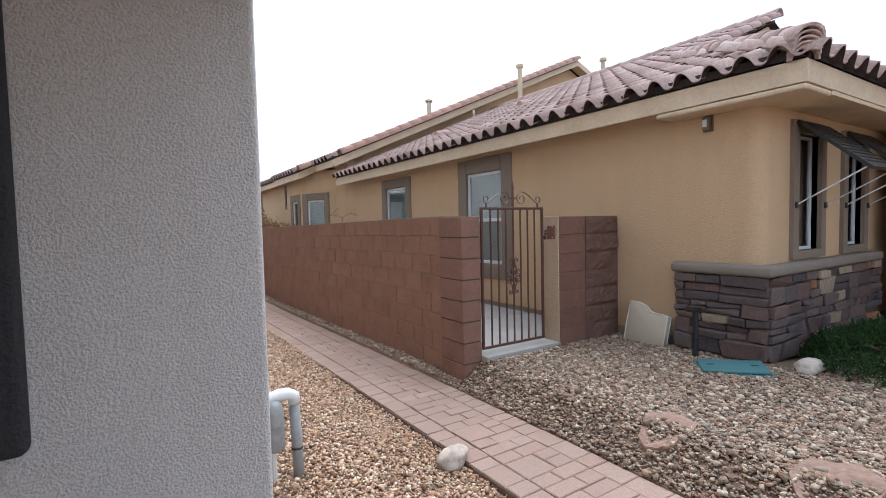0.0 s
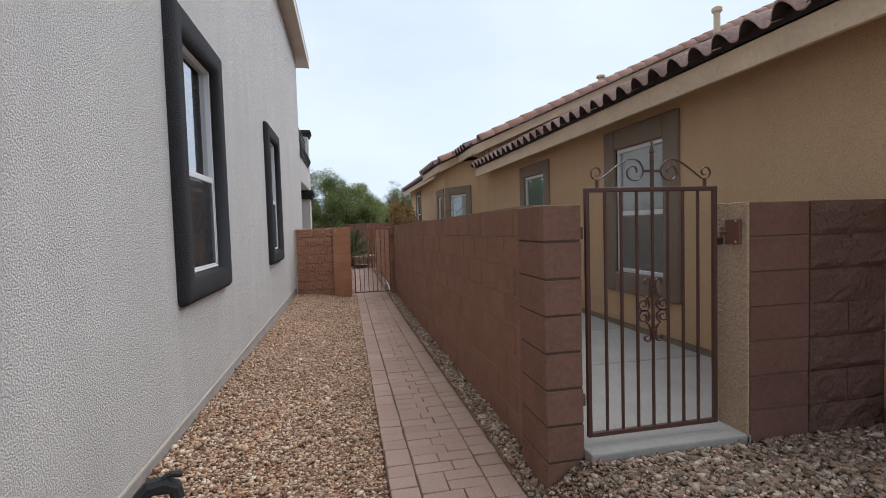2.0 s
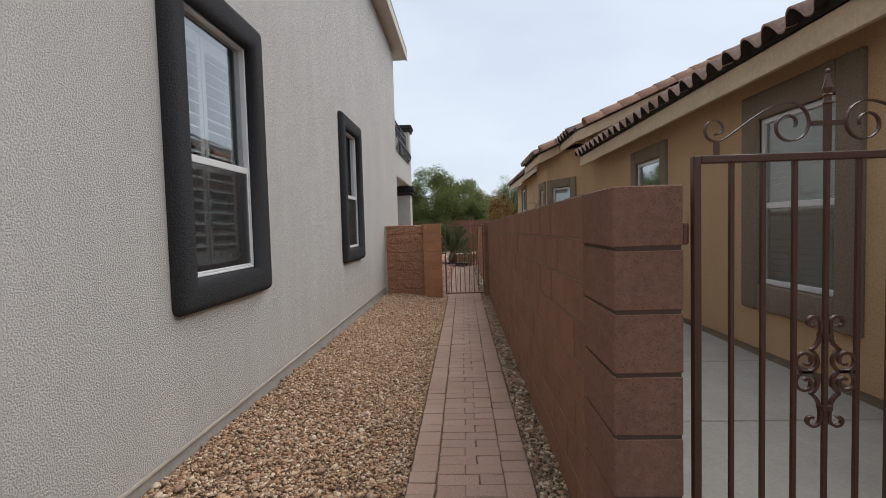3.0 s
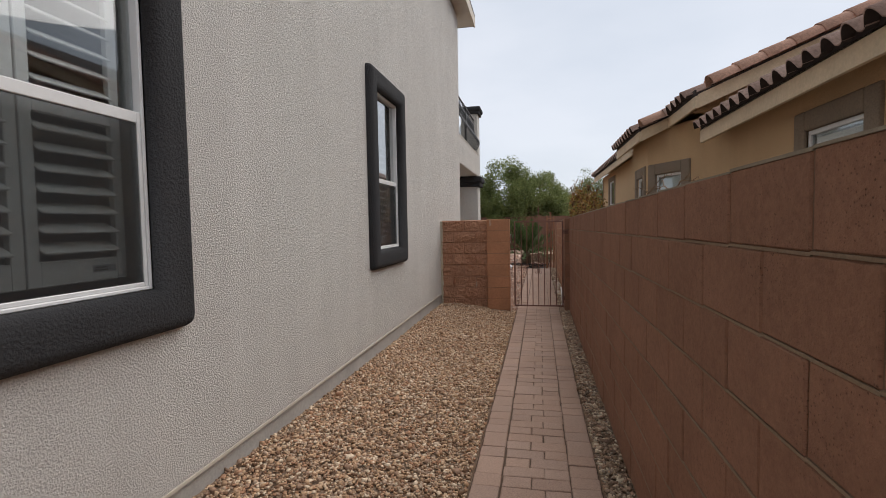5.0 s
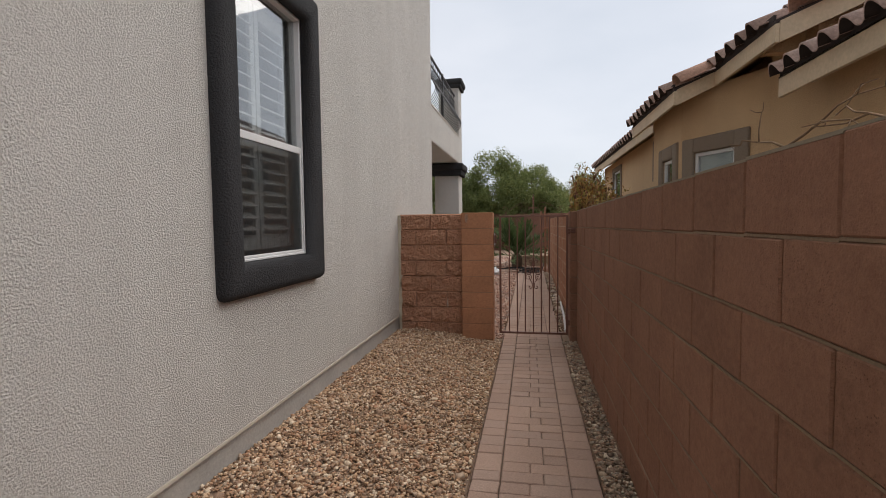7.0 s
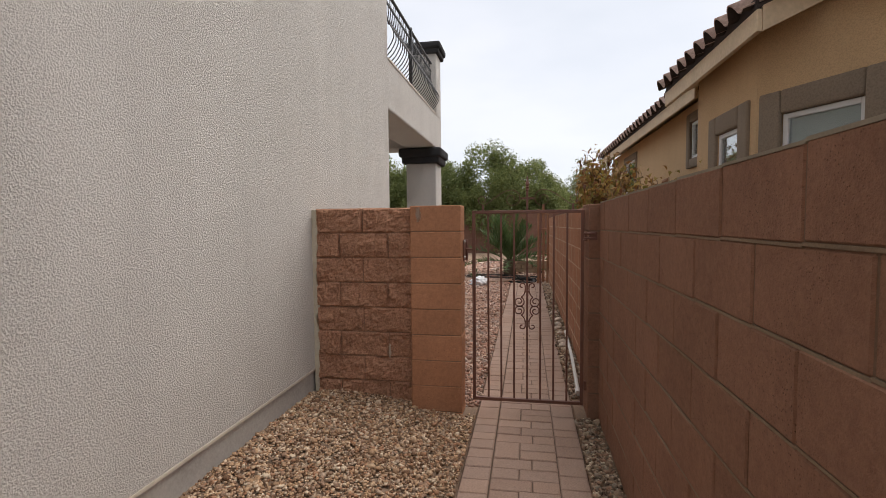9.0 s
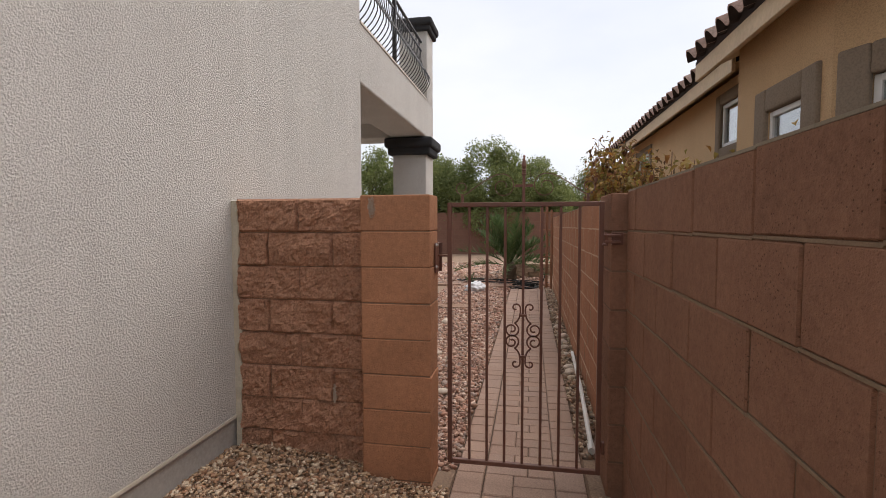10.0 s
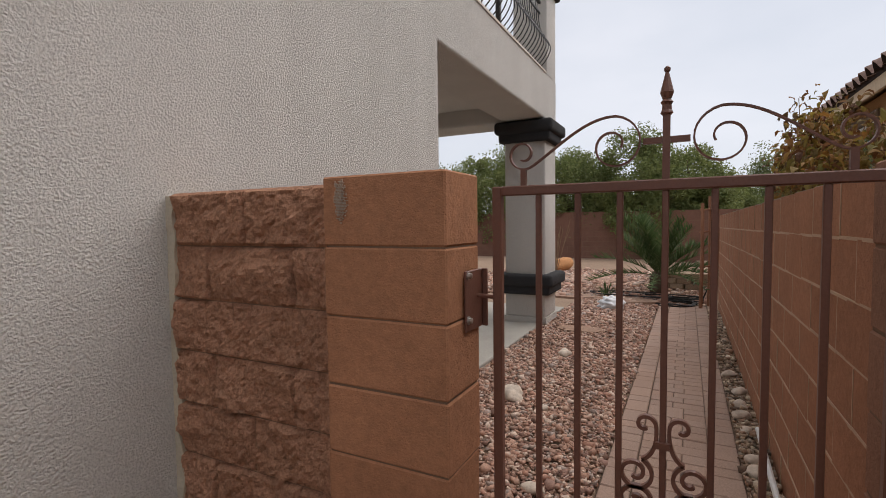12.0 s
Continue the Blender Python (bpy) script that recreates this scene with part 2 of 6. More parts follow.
def screen_mat():
    m, n, l, b = base_mat("insect_screen", 0.8)
    b.inputs["Base Color"].default_value = (0.03, 0.03, 0.03, 1)
    clear = n.new("ShaderNodeBsdfTransparent")
    mx = n.new("ShaderNodeMixShader")
    mx.inputs[0].default_value = 0.3
    l.new(clear.outputs[0], mx.inputs[1])
    l.new(b.outputs[0], mx.inputs[2])
    l.new(mx.outputs[0], n["Material Output"].inputs["Surface"])
    return m


M_SCREEN = screen_mat()
M_CREAM = plain("cream_mortar", (0.60, 0.53, 0.41), 0.95, 0, 90, 0.006, 0.3, 0.1)
M_DAB = plain("mortar_dab", (0.52, 0.42, 0.33), 0.95, 0, 90, 0.003, 0.4, 0.1)
M_MORTARBR = plain("brown_mortar", (0.24, 0.16, 0.11), 0.95, 0, 120, 0.003, 0.3, 0.1)
M_MORTARRS = plain("rose_mortar", (0.3, 0.19, 0.13), 0.95, 0, 120, 0.003, 0.35, 0.1)
M_STICKER = plain("faded_sticker", (0.3, 0.31, 0.32), 0.6, 0, 30, 0.0, 0.1)
M_BLOCKDK = block_mat("dark_brown_block", (0.20, 0.105, 0.076))
# Brown block again, its colour darkened to stand in for shade on the pilaster.
M_BLOCKSHADE = block_mat("shaded_brown_block", (0.235, 0.13, 0.092))
M_MORTARDK = plain("dark_mortar", (0.1, 0.07, 0.052), 0.95, 0, 120, 0.003, 0.3, 0.1)
M_SPLITDK = block_mat("dark_split_face_block", (0.19, 0.108, 0.08), True)
M_VENEER = stone_mat("ledge_stone", [(0.163, 0.110, 0.097), (0.132, 0.088, 0.081), (0.106, 0.085, 0.083), (0.150, 0.110, 0.099), (0.123, 0.101, 0.099), (0.167, 0.123, 0.107), (0.114, 0.092, 0.092), (0.141, 0.114, 0.107), (0.101, 0.086, 0.088), (0.154, 0.119, 0.110), (0.123, 0.099, 0.095), (0.141, 0.110, 0.104), (0.282, 0.150, 0.088), (0.150, 0.114, 0.106), (0.352, 0.282, 0.207)], 26.0, 0.85, False, 0.012)
M_SILL = plain("grey_brown_sill", (0.22, 0.185, 0.145), 0.85, 0, 60, 0.003)
M_CUSHION = plain("beige_canvas", (0.52, 0.44, 0.33), 0.9, 0, 220, 0.0008, 0.15, 0.1)
M_PIPING = plain("cream_piping", (0.72, 0.68, 0.6), 0.8, 0, 100, 0.0, 0.1)
M_LID = plain("green_plastic_lid", (0.075, 0.185, 0.19), 0.6, 0, 60, 0.001, 0.3)
M_ROCK = stone_mat("pale_rock", [(0.58, 0.5, 0.42), (0.62, 0.55, 0.47), (0.54, 0.47, 0.41)], 18.0, 0.9, False, 0.01)
M_ROCKOR = stone_mat("orange_rock", [(0.5, 0.25, 0.11), (0.55, 0.28, 0.13)], 14.0, 0.9, False, 0.01)
M_FLAG = stone_mat("flagstone", [(0.344, 0.230, 0.168), (0.377, 0.254, 0.193), (0.320, 0.217, 0.168)], 22.0, 0.9, False, 0.006)
M_PVC = plain("white_pvc", (0.7, 0.69, 0.66), 0.45, 0, 30, 0.0004, 0.15)
M_TAPE = plain("grey_wrapped_insulation", (0.3, 0.3, 0.29), 0.5, 0, 40, 0.004, 0.4)
M_FOAM = plain("black_foam", (0.03, 0.032, 0.034), 0.75, 0, 60, 0.004, 0.4)
M_HOSE = plain("black_hose", (0.02, 0.02, 0.02), 0.5, 0, 60, 0.0)
M_BAG = plain("clear_plastic_bag", (0.75, 0.77, 0.79), 0.3, 0, 20, 0.0, 0.15)
M_TREELEAF = leaf_mat("tree_leaf", [(0.117, 0.150, 0.052), (0.215, 0.254, 0.088), (0.156, 0.195, 0.068), (0.286, 0.319, 0.124)])
M_TREELEAF2 = leaf_mat("tree_leaf_pale", [(0.132, 0.168, 0.078), (0.228, 0.264, 0.114), (0.168, 0.204, 0.090), (0.276, 0.312, 0.156)])
M_PALMLEAF = leaf_mat("palm_leaf", [(0.035, 0.07, 0.022), (0.1, 0.15, 0.05), (0.06, 0.1, 0.035), (0.19, 0.22, 0.11)])
M_SHRUB = leaf_mat("juniper_leaf", [(0.02, 0.05, 0.015), (0.045, 0.1, 0.025), (0.03, 0.07, 0.02)])
M_DRYLEAF = leaf_mat("withered_leaf", [(0.17, 0.065, 0.034), (0.34, 0.165, 0.045), (0.36, 0.28, 0.07), (0.11, 0.05, 0.03), (0.24, 0.21, 0.055), (0.38, 0.22, 0.08), (0.18, 0.08, 0.04)])
M_BARK = plain("bark", (0.12, 0.085, 0.06), 0.95, 0, 30, 0.02, 0.4, 0.1)
M_TWIG = plain("dry_twig", (0.24, 0.16, 0.1), 0.9, 0, 60, 0.003, 0.3, 0.1)
M_RUST = plain("rusty_brown_wood", (0.30, 0.15, 0.09), 0.85, 0, 50, 0.004, 0.4, 0.2)
M_STEEL = plain("zinc_bolt", (0.55, 0.55, 0.53), 0.35, 0.9, 90, 0.0)
M_LAMP = plain("bronze_lamp", (0.16, 0.115, 0.08), 0.5, 0.2, 90, 0.0005)
M_RETAIN = stone_mat("retaining_block", [(0.36, 0.27, 0.19), (0.42, 0.32, 0.23), (0.32, 0.24, 0.17)], 40.0, 0.95, False, 0.006)

# ---- helpers for building ----
def at_world(ob):
    m = ob.matrix_basis.copy()
    if ob.parent:
        m = at_world(ob.parent) @ ob.matrix_parent_inverse @ m
    return m


def mesh_of(name, bm, mat, smooth=False):
    me = bpy.data.meshes.new(name)
    bm.normal_update()
    bm.to_mesh(me)
    bm.free()
    me.materials.append(mat)
    if smooth:
        me.polygons.foreach_set("use_smooth", [True] * len(me.polygons))
    return me


def part(name, bm, mat, parent, label="", smooth=False):
    """Links a bmesh, built in world metres, as one mesh under its thing or part."""
    ob = new(name, mesh_of(name, bm, mat, smooth))
    ob.parent = parent
    ob.matrix_parent_inverse = at_world(parent).inverted()
    if label:
        tagged(ob, label)
    return ob


def solid(name, bm, mat, label="", category="", kind="", group="", smooth=False):
    """One mesh that is a thing of its own."""
    return tagged(new(name, mesh_of(name, bm, mat, smooth)), label, category, group, kind)


def thing(name, base, label, category, group="", kind=""):
    ob = new(name)
    ob.empty_display_size = 0.1
    ob.matrix_basis = pose(*base)
    return tagged(ob, label, category, group, kind)


def box(bm, x0, x1, y0, y1, z0, z1, bev=0.0, seg=2):
    r = bmesh.ops.create_cube(bm, size=1.0)
    for v in r["verts"]:
        v.co = Vector((x0 + (v.co.x + 0.5) * (x1 - x0), y0 + (v.co.y + 0.5) * (y1 - y0), z0 + (v.co.z + 0.5) * (z1 - z0)))
    if bev:
        es = list({e for v in r["verts"] for e in v.link_edges})
        bmesh.ops.bevel(bm, geom=es, offset=bev, segments=seg, affect="EDGES", profile=0.5)
    return bm


def cube(x0, x1, y0, y1, z0, z1, bev=0.0, seg=2):
    return box(bmesh.new(), x0, x1, y0, y1, z0, z1, bev, seg)


def prism(bm, pts, lift):
    """A polygon in space, pushed along the vector lift."""
    a = [bm.verts.new(p) for p in pts]
    b = [bm.verts.new(Vector(p) + Vector(lift)) for p in pts]
    k = len(pts)
    bm.faces.new(a)
    bm.faces.new(list(reversed(b)))
    for i in range(k):
        bm.faces.new((a[i], b[i], b[(i + 1) % k], a[(i + 1) % k]))
    bmesh.ops.recalc_face_normals(bm, faces=bm.faces[:])
    return bm


def sweep(bm, pts, rad, sides=6, taper=None, caps=True):
    """A round bar along points."""
    pts = [Vector(p) for p in pts]
    rings, up = [], Vector((0.13, 0.31, 0.94)).normalized()
    for i, p in enumerate(pts):
        d = (pts[min(i + 1, len(pts) - 1)] - pts[max(i - 1, 0)]).normalized()
        if abs(d.dot(up)) > 0.97:
            up = Vector((0.9, 0.3, 0.1)).normalized()
        a = d.cross(up).normalized()
        c = a.cross(d).normalized()
        up = c
        r = rad if taper is None else rad * taper(i / (len(pts) - 1))
        rings.append([bm.verts.new(p + r * (math.cos(k * math.tau / sides) * a + math.sin(k * math.tau / sides) * c)) for k in range(sides)])
    for p, q in zip(rings, rings[1:]):
        for k in range(sides):
            bm.faces.new((p[k], p[(k + 1) % sides], q[(k + 1) % sides], q[k]))
    if caps:
        bm.faces.new(list(reversed(rings[0])))
        bm.faces.new(rings[-1])
    return bm


def lathe(bm, cx, cy, prof, sides=12):
    """A turned shape: profile of (radius, z)."""
    rings = [[bm.verts.new((cx + r * math.cos(k * math.tau / sides), cy + r * math.sin(k * math.tau / sides), z)) for k in range(sides)] for r, z in prof]
    for p, q in zip(rings, rings[1:]):
        for k in range(sides):
            bm.faces.new((p[k], p[(k + 1) % sides], q[(k + 1) % sides], q[k]))
    bm.faces.new(list(reversed(rings[0])))
    bm.faces.new(rings[-1])
    return bm


def smooth01(v):
    v = min(1.0, max(0.0, v))
    return v * v * (3 - 2 * v)


# ---- the plan, in metres; y runs along the side yard ----
WALL_X = -0.05        # face of the white house
FRONT_Y = 0.97        # its front corner
BACK_Y = 14.24        # its back corner, where the porch begins
BLOCK_X = 2.235       # near face of the block wall
GATE1_Y, GATE2_Y = 2.92, 12.0
PATH_L, PATH_R = 1.32, 2.07
NB_X, NB_Y = 4.36, 1.24


def path_z(y):
    return 0.09 - 0.10 * smooth01((y - 1.5) / 9.0)


def ground_z(x, y):
    z = path_z(y)
    if x < PATH_L:
        if y < GATE2_Y:
            low = 0.055 * (1 - smooth01((y - 3.2) / 2.6)) * (1 - smooth01((PATH_L - x) / 0.5))
            z += 0.02 - low + 0.11 * smooth01((PATH_L - x) / 1.2)
        else:
            z += 0.03 * smooth01((PATH_L - x) / 0.5)
    elif x > PATH_R:
        if y < GATE1_Y + 0.3:
            z += (0.30 - z) * smooth01((x - PATH_R + 0.05) / 0.42)
        else:
            z += 0.035
    else:
        z -= 0.05
    return z


# ---- ground: one sheet out to the horizon ----
def build_ground():
    bm = bmesh.new()
    xs = [-400, -60, -12, -5, -2.5, -1.2, -0.5, 0.0, 0.4, 0.8, 1.1, 1.31, 1.33, 1.7, 2.06, 2.08, 2.12, 2.17, 2.22, 2.27, 2.32, 2.37, 2.43, 2.5, 2.8, 3.2, 3.6, 4.4, 6, 9, 20, 80, 400]
    ys = [-400, -60, -12, -5, -2.5, -1, 0, 0.8, 1.6, 2.4, 3.0, 3.25, 4, 5, 6, 7, 8, 9, 10, 11, 11.9, 12.2, 13, 15, 18, 21, 25, 40, 120, 400]
    grid = [[bm.verts.new((x, y, ground_z(x, y) - 0.012)) for x in xs] for y in ys]
    for a, b in zip(grid, grid[1:]):
        for i in range(len(xs) - 1):
            bm.faces.new((a[i], a[i + 1], b[i + 1], b[i]))
    m = stone_mat("gravel_bed", [(0.3, 0.215, 0.155), (0.34, 0.25, 0.185)], 60.0, 0.95, True, 0.012)
    solid("ground", bm, m, "tan gravel ground of the side yard and gardens", "ground", "structure")


build_ground()


# ---- the white two-storey house ----
def build_white_house():
    house = thing("white_house", (-3.0, 7.5, 0.0), "two-storey white stucco house with charcoal window trim", "house", kind="structure")
    z0, z1, back = 0.30, 6.2, -9.0
    openings = [(4.30, 5.25), (8.38, 9.28)]
    sill, head = 1.30, 3.08
    bm = bmesh.new()
    # side wall in pieces round its two windows
    t = 0.2
    ys = [FRONT_Y + t + 0.001] + [v for o in openings for v in o] + [BACK_Y]
    for a, b in zip(ys[0::2], ys[1::2]):
        box(bm, WALL_X - t, WALL_X, a, b, z0, z1)
    for a, b in openings:
        box(bm, WALL_X - t, WALL_X, a, b, z0, sill)
        box(bm, WALL_X - t, WALL_X, a, b, head, z1)
    bmesh.ops.remove_doubles(bm, verts=bm.verts[:], dist=0.0005)
    part("wall_east", bm, M_WHITE, house)
    bm = bmesh.new()
    box(bm, back, WALL_X + 0.0005, FRONT_Y, FRONT_Y + t, z0 + 0.001, z1 + 0.001)
    es = [e for e in bm.edges if all(abs(v.co.x - WALL_X - 0.0005) < 1e-4 and abs(v.co.y - FRONT_Y) < 1e-4 for v in e.verts)]
    bmesh.ops.bevel(bm, geom=es, offset=0.025, segments=4, affect="EDGES", profile=0.5)
    part("wall_south", bm, M_WHITE, house)
    bm = cube(back, WALL_X - 0.002, BACK_Y - t, BACK_Y - 0.001, z0, z1)
    part("wall_north", bm, M_WHITE, house)
    part("wall_west", cube(back, back + t, FRONT_Y, BACK_Y, z0, z1), M_WHITE, house)
    # weep screed and foundation
    part("weep_screed", cube(back, WALL_X + 0.006, FRONT_Y - 0.006, BACK_Y + 0.006, z0 - 0.02, z0 - 0.002), M_FASCIAW, house, "metal weep screed under the stucco")
    part("foundation", cube(back + 0.02, WALL_X - 0.018, FRONT_Y + 0.02, BACK_Y - 0.02, -0.3, z0 - 0.02), M_STEM, house, "grey concrete foundation edge")
    # rooms behind the windows; the floor's near-black colour stands in for dimness
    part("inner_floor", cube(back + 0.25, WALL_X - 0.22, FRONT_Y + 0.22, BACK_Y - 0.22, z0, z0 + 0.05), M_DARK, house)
    part("inner_ceiling", cube(back + 0.25, WALL_X - 0.22, FRONT_Y + 0.22, BACK_Y - 0.22, 3.3, 3.4), M_BLIND, house)
    part("inner_wall", cube(-2.6, -2.5, FRONT_Y + 0.22, BACK_Y - 0.22, z0, 3.3), M_BLIND, house)
    # roof with a boxed eave
    bm = bmesh.new()
    ox, oy0, oy1, e = 0.26, FRONT_Y - 0.5, 14.94, 6.25
    prism(bm, [(ox, oy0, e + 0.20), (ox, oy1, e + 0.20), (-4.5, oy1, e + 2.0), (-4.5, oy0, e + 2.0)], (0, 0, 0.06))
    prism(bm, [(-9.3, oy0, e + 0.20), (-9.3, oy1, e + 0.20), (-4.5, oy1, e + 2.0), (-4.5, oy0, e + 2.0)], (0, 0, 0.06))
    part("roof", bm, M_TILEDARK, house, "dark tiled roof")
    bm = cube(WALL_X - 0.3, ox - 0.03, oy0, oy1, e, e + 0.03)
    part("soffit", bm, M_FASCIAW, house, "cream painted soffit")
    part("fascia", cube(ox - 0.03, ox, oy0, oy1, e - 0.02, e + 0.2), M_FASCIAW, house, "cream fascia board")
    bm = prism(bmesh.new(), [(ox - 0.03, oy1 - 0.03, e), (ox - 0.03, oy1 - 0.03, e + 0.2), (-4.5, oy1 - 0.03, e + 1.98), (-9.2, oy1 - 0.03, e + 0.2), (-9.2, oy1 - 0.03, e)], (0, 0.03, 0))
    part("rake_board", bm, M_FASCIAW, house)
    bm = prism(bmesh.new(), [(ox - 0.03, oy0, e), (ox - 0.03, oy0, e + 0.2), (-4.5, oy0, e + 1.98), (-9.2, oy0, e + 0.2), (-9.2, oy0, e)], (0, 0.03, 0))
    part("rake_board", bm, M_FASCIAW, house)
    return house, openings, sill, head


HOUSE, OPENINGS, SILL, HEAD = build_white_house()


def ring_trim(y0, y1, z0, z1, w, x0, x1, bev):
    """A bullnosed trim round an opening, in the plane of the side wall."""
    bm = bmesh.new()
    outer = [(y0 - w, z0 - w), (y1 + w, z0 - w), (y1 + w, z1 + w), (y0 - w, z1 + w)]
    inner = [(y0, z0), (y1, z0), (y1, z1), (y0, z1)]
    vo = [[bm.verts.new((x, *p)) for p in outer] for x in (x0, x1)]
    vi = [[bm.verts.new((x, *p)) for p in inner] for x in (x0, x1)]
    for i in range(4):
        j = (i + 1) % 4
        bm.faces.new((vo[1][i], vo[1][j], vi[1][j], vi[1][i]))
        bm.faces.new((vo[0][i], vo[0][j], vo[1][j], vo[1][i]))
        bm.faces.new((vi[0][i], vi[0][j], vi[1][j], vi[1][i]))
    bmesh.ops.recalc_face_normals(bm, faces=bm.faces[:])
    es = [e for e in bm.edges if all(abs(v.co.x - x1) < 1e-5 for v in e.verts) and len(e.link_faces) == 2 and abs(e.link_faces[0].normal.dot(e.link_faces[1].normal)) < 0.5]
    es += [e for e in bm.edges if abs(e.verts[0].co.x - e.verts[1].co.x) > 0.01 and abs(e.verts[0].co.y - (y0 + y1) / 2) > (y1 - y0) / 2 + 0.01]
    bmesh.ops.bevel(bm, geom=es, offset=bev, segments=4, affect="EDGES", profile=0.5)
    return bm


def house_window(y0, y1, z0, z1, number):
    """Single-hung vinyl window with plantation shutters behind it."""
    win = thing(f"window_{number}", (WALL_X, (y0 + y1) / 2, z0), "white vinyl single-hung window in bullnosed charcoal stucco trim", "window", "side yard windows", "structure")
    part("trim", ring_trim(y0, y1, z0, z1, 0.21, WALL_X - 0.07, 0.026, 0.062), M_BLACK, win, "charcoal bullnosed stucco trim", True)
    xf = WALL_X - 0.005
    fw = 0.018
    mid = z0 + 0.44 * (z1 - z0)
    fr = bmesh.new()
    for a in ((y0, y0 + fw, z0, z1), (y1 - fw, y1, z0, z1), (y0 + fw, y1 - fw, z0, z0 + fw), (y0 + fw, y1 - fw, z1 - fw, z1)):
        box(fr, xf - 0.06, xf, *a, 0.004, 1)
    part("window_frame", fr, M_VINYL, win)
    sash = bmesh.new()
    sw = 0.019
    a0, a1 = y0 + fw, y1 - fw
    for a in ((a0, a0 + sw, z0 + fw, mid + 0.03), (a1 - sw, a1, z0 + fw, mid + 0.03), (a0 + sw, a1 - sw, z0 + fw, z0 + fw + sw), (a0 + sw, a1 - sw, mid - 0.02, mid + 0.03)):
        box(sash, xf - 0.035, xf - 0.008, *a, 0.003, 1)
    lower = part("lower_sash", sash, M_VINYL, win)
    p = part("pane", cube(xf - 0.024, xf - 0.02, a0 + sw, a1 - sw, z0 + fw + sw, mid - 0.02), M_GLASS, lower)
    p.visible_shadow = False
    p = part("insect_screen", cube(xf - 0.016, xf - 0.014, a0 + sw, a1 - sw, z0 + fw + sw, mid - 0.02), M_SCREEN, lower, "grey insect screen")
    p = part("pane", cube(xf - 0.046, xf - 0.042, a0, a1, mid + 0.03, z1 - fw), M_GLASS, win)
    p.visible_shadow = False
    if number == 1:
        lab = part("sticker", cube(xf - 0.0275, xf - 0.0265, a1 - 0.26, a1 - 0.15, z0 + 0.105, z0 + 0.135), M_STICKER, win, "small faded maker's sticker")
        part("sticker_bar", cube(xf - 0.026, xf - 0.0255, a1 - 0.255, a1 - 0.19, z0 + 0.122, z0 + 0.127), M_HOSE, lab)
        part("sticker_bar", cube(xf - 0.026, xf - 0.0255, a1 - 0.255, a1 - 0.19, z0 + 0.111, z0 + 0.117), M_HOSE, lab)
    # plantation shutters: two leaves of broad tilted slats
    sh = thing("window_shutter", (xf - 0.12, (y0 + y1) / 2, z0), "white plantation shutters standing half open behind the glass", "shutter", "plantation shutters")
    half = (a0 + a1) / 2
    for s0, s1 in ((a0 + 0.01, half - 0.004), (half + 0.004, a1 - 0.01)):
        bm = bmesh.new()
        for a in ((s0, s0 + 0.05, z0 + 0.06, z1 - 0.06), (s1 - 0.05, s1, z0 + 0.06, z1 - 0.06), (s0 + 0.05, s1 - 0.05, z0 + 0.06, z0 + 0.16), (s0 + 0.05, s1 - 0.05, z1 - 0.16, z1 - 0.06), (s0 + 0.05, s1 - 0.05, mid - 0.04, mid + 0.04)):
            box(bm, xf - 0.14, xf - 0.11, *a, 0.003, 1)
        leaf = part("shutter_leaf", bm, M_SHUTTER, sh)
        for lo, hi in ((z0 + 0.17, mid - 0.05), (mid + 0.05, z1 - 0.17)):
            k = int((hi - lo) / 0.078)
            for i in range(k):
                zc = lo + (i + 0.5) * (hi - lo) / k
                bm = cube(-0.044, 0.044, s0 + 0.052, s1 - 0.052, -0.005, 0.005, 0.003, 1)
                bmesh.ops.transform(bm, matrix=pose(xf - 0.125, 0, zc, 0, 28, 0), verts=bm.verts[:])
                part("slat", bm, M_SHUTTER, leaf)
    return win


for i, (a, b) in enumerate(OPENINGS):
    house_window(a, b, SILL, HEAD, i + 1)


def shade_porch():
    """Unseen covered entry added where the walk begins, to shade the white front wall."""
    t = thing("shade_porch", (-2.0, -0.6, 0.1), "unseen white stucco porch added to shade the front wall", "porch", kind="structure")
    part("ceiling", cube(-4.0, 0.2, -2.6, FRONT_Y - 0.002, 2.66, 2.9), M_WHITE, t)
    part("wall", cube(-2.4, -2.25, -2.6, FRONT_Y - 0.002, 0.0, 2.659), M_WHITE, t)
    part("wall", cube(-2.249, -1.5, -2.6, -2.4, 0.0, 2.659), M_WHITE, t)
    part("beam", cube(-1.499, 0.2, -2.6, -2.4, 2.4, 2.659), M_WHITE, t)


shade_porch()


def shade_wing():
    """Plain unseen wing added beside the yard to shade the tan house's front."""
    t = thing("unseen_wing", (9.0, -2.5, 0.2), "unseen plain tan wing added to shade the neighbouring house front", "house wing", kind="structure")
    part("wall", cube(7.15, 13.0, -7.0, 1.0, 0.0, 3.4), M_TAN, t)
    part("roof", prism(bmesh.new(), [(6.85, -7.4, 3.4), (13.4, -7.4, 3.4), (13.4, 0.75, 3.4), (6.85, 0.75, 3.4)], (0, 0, 0.3)), M_TILEDARK, t)


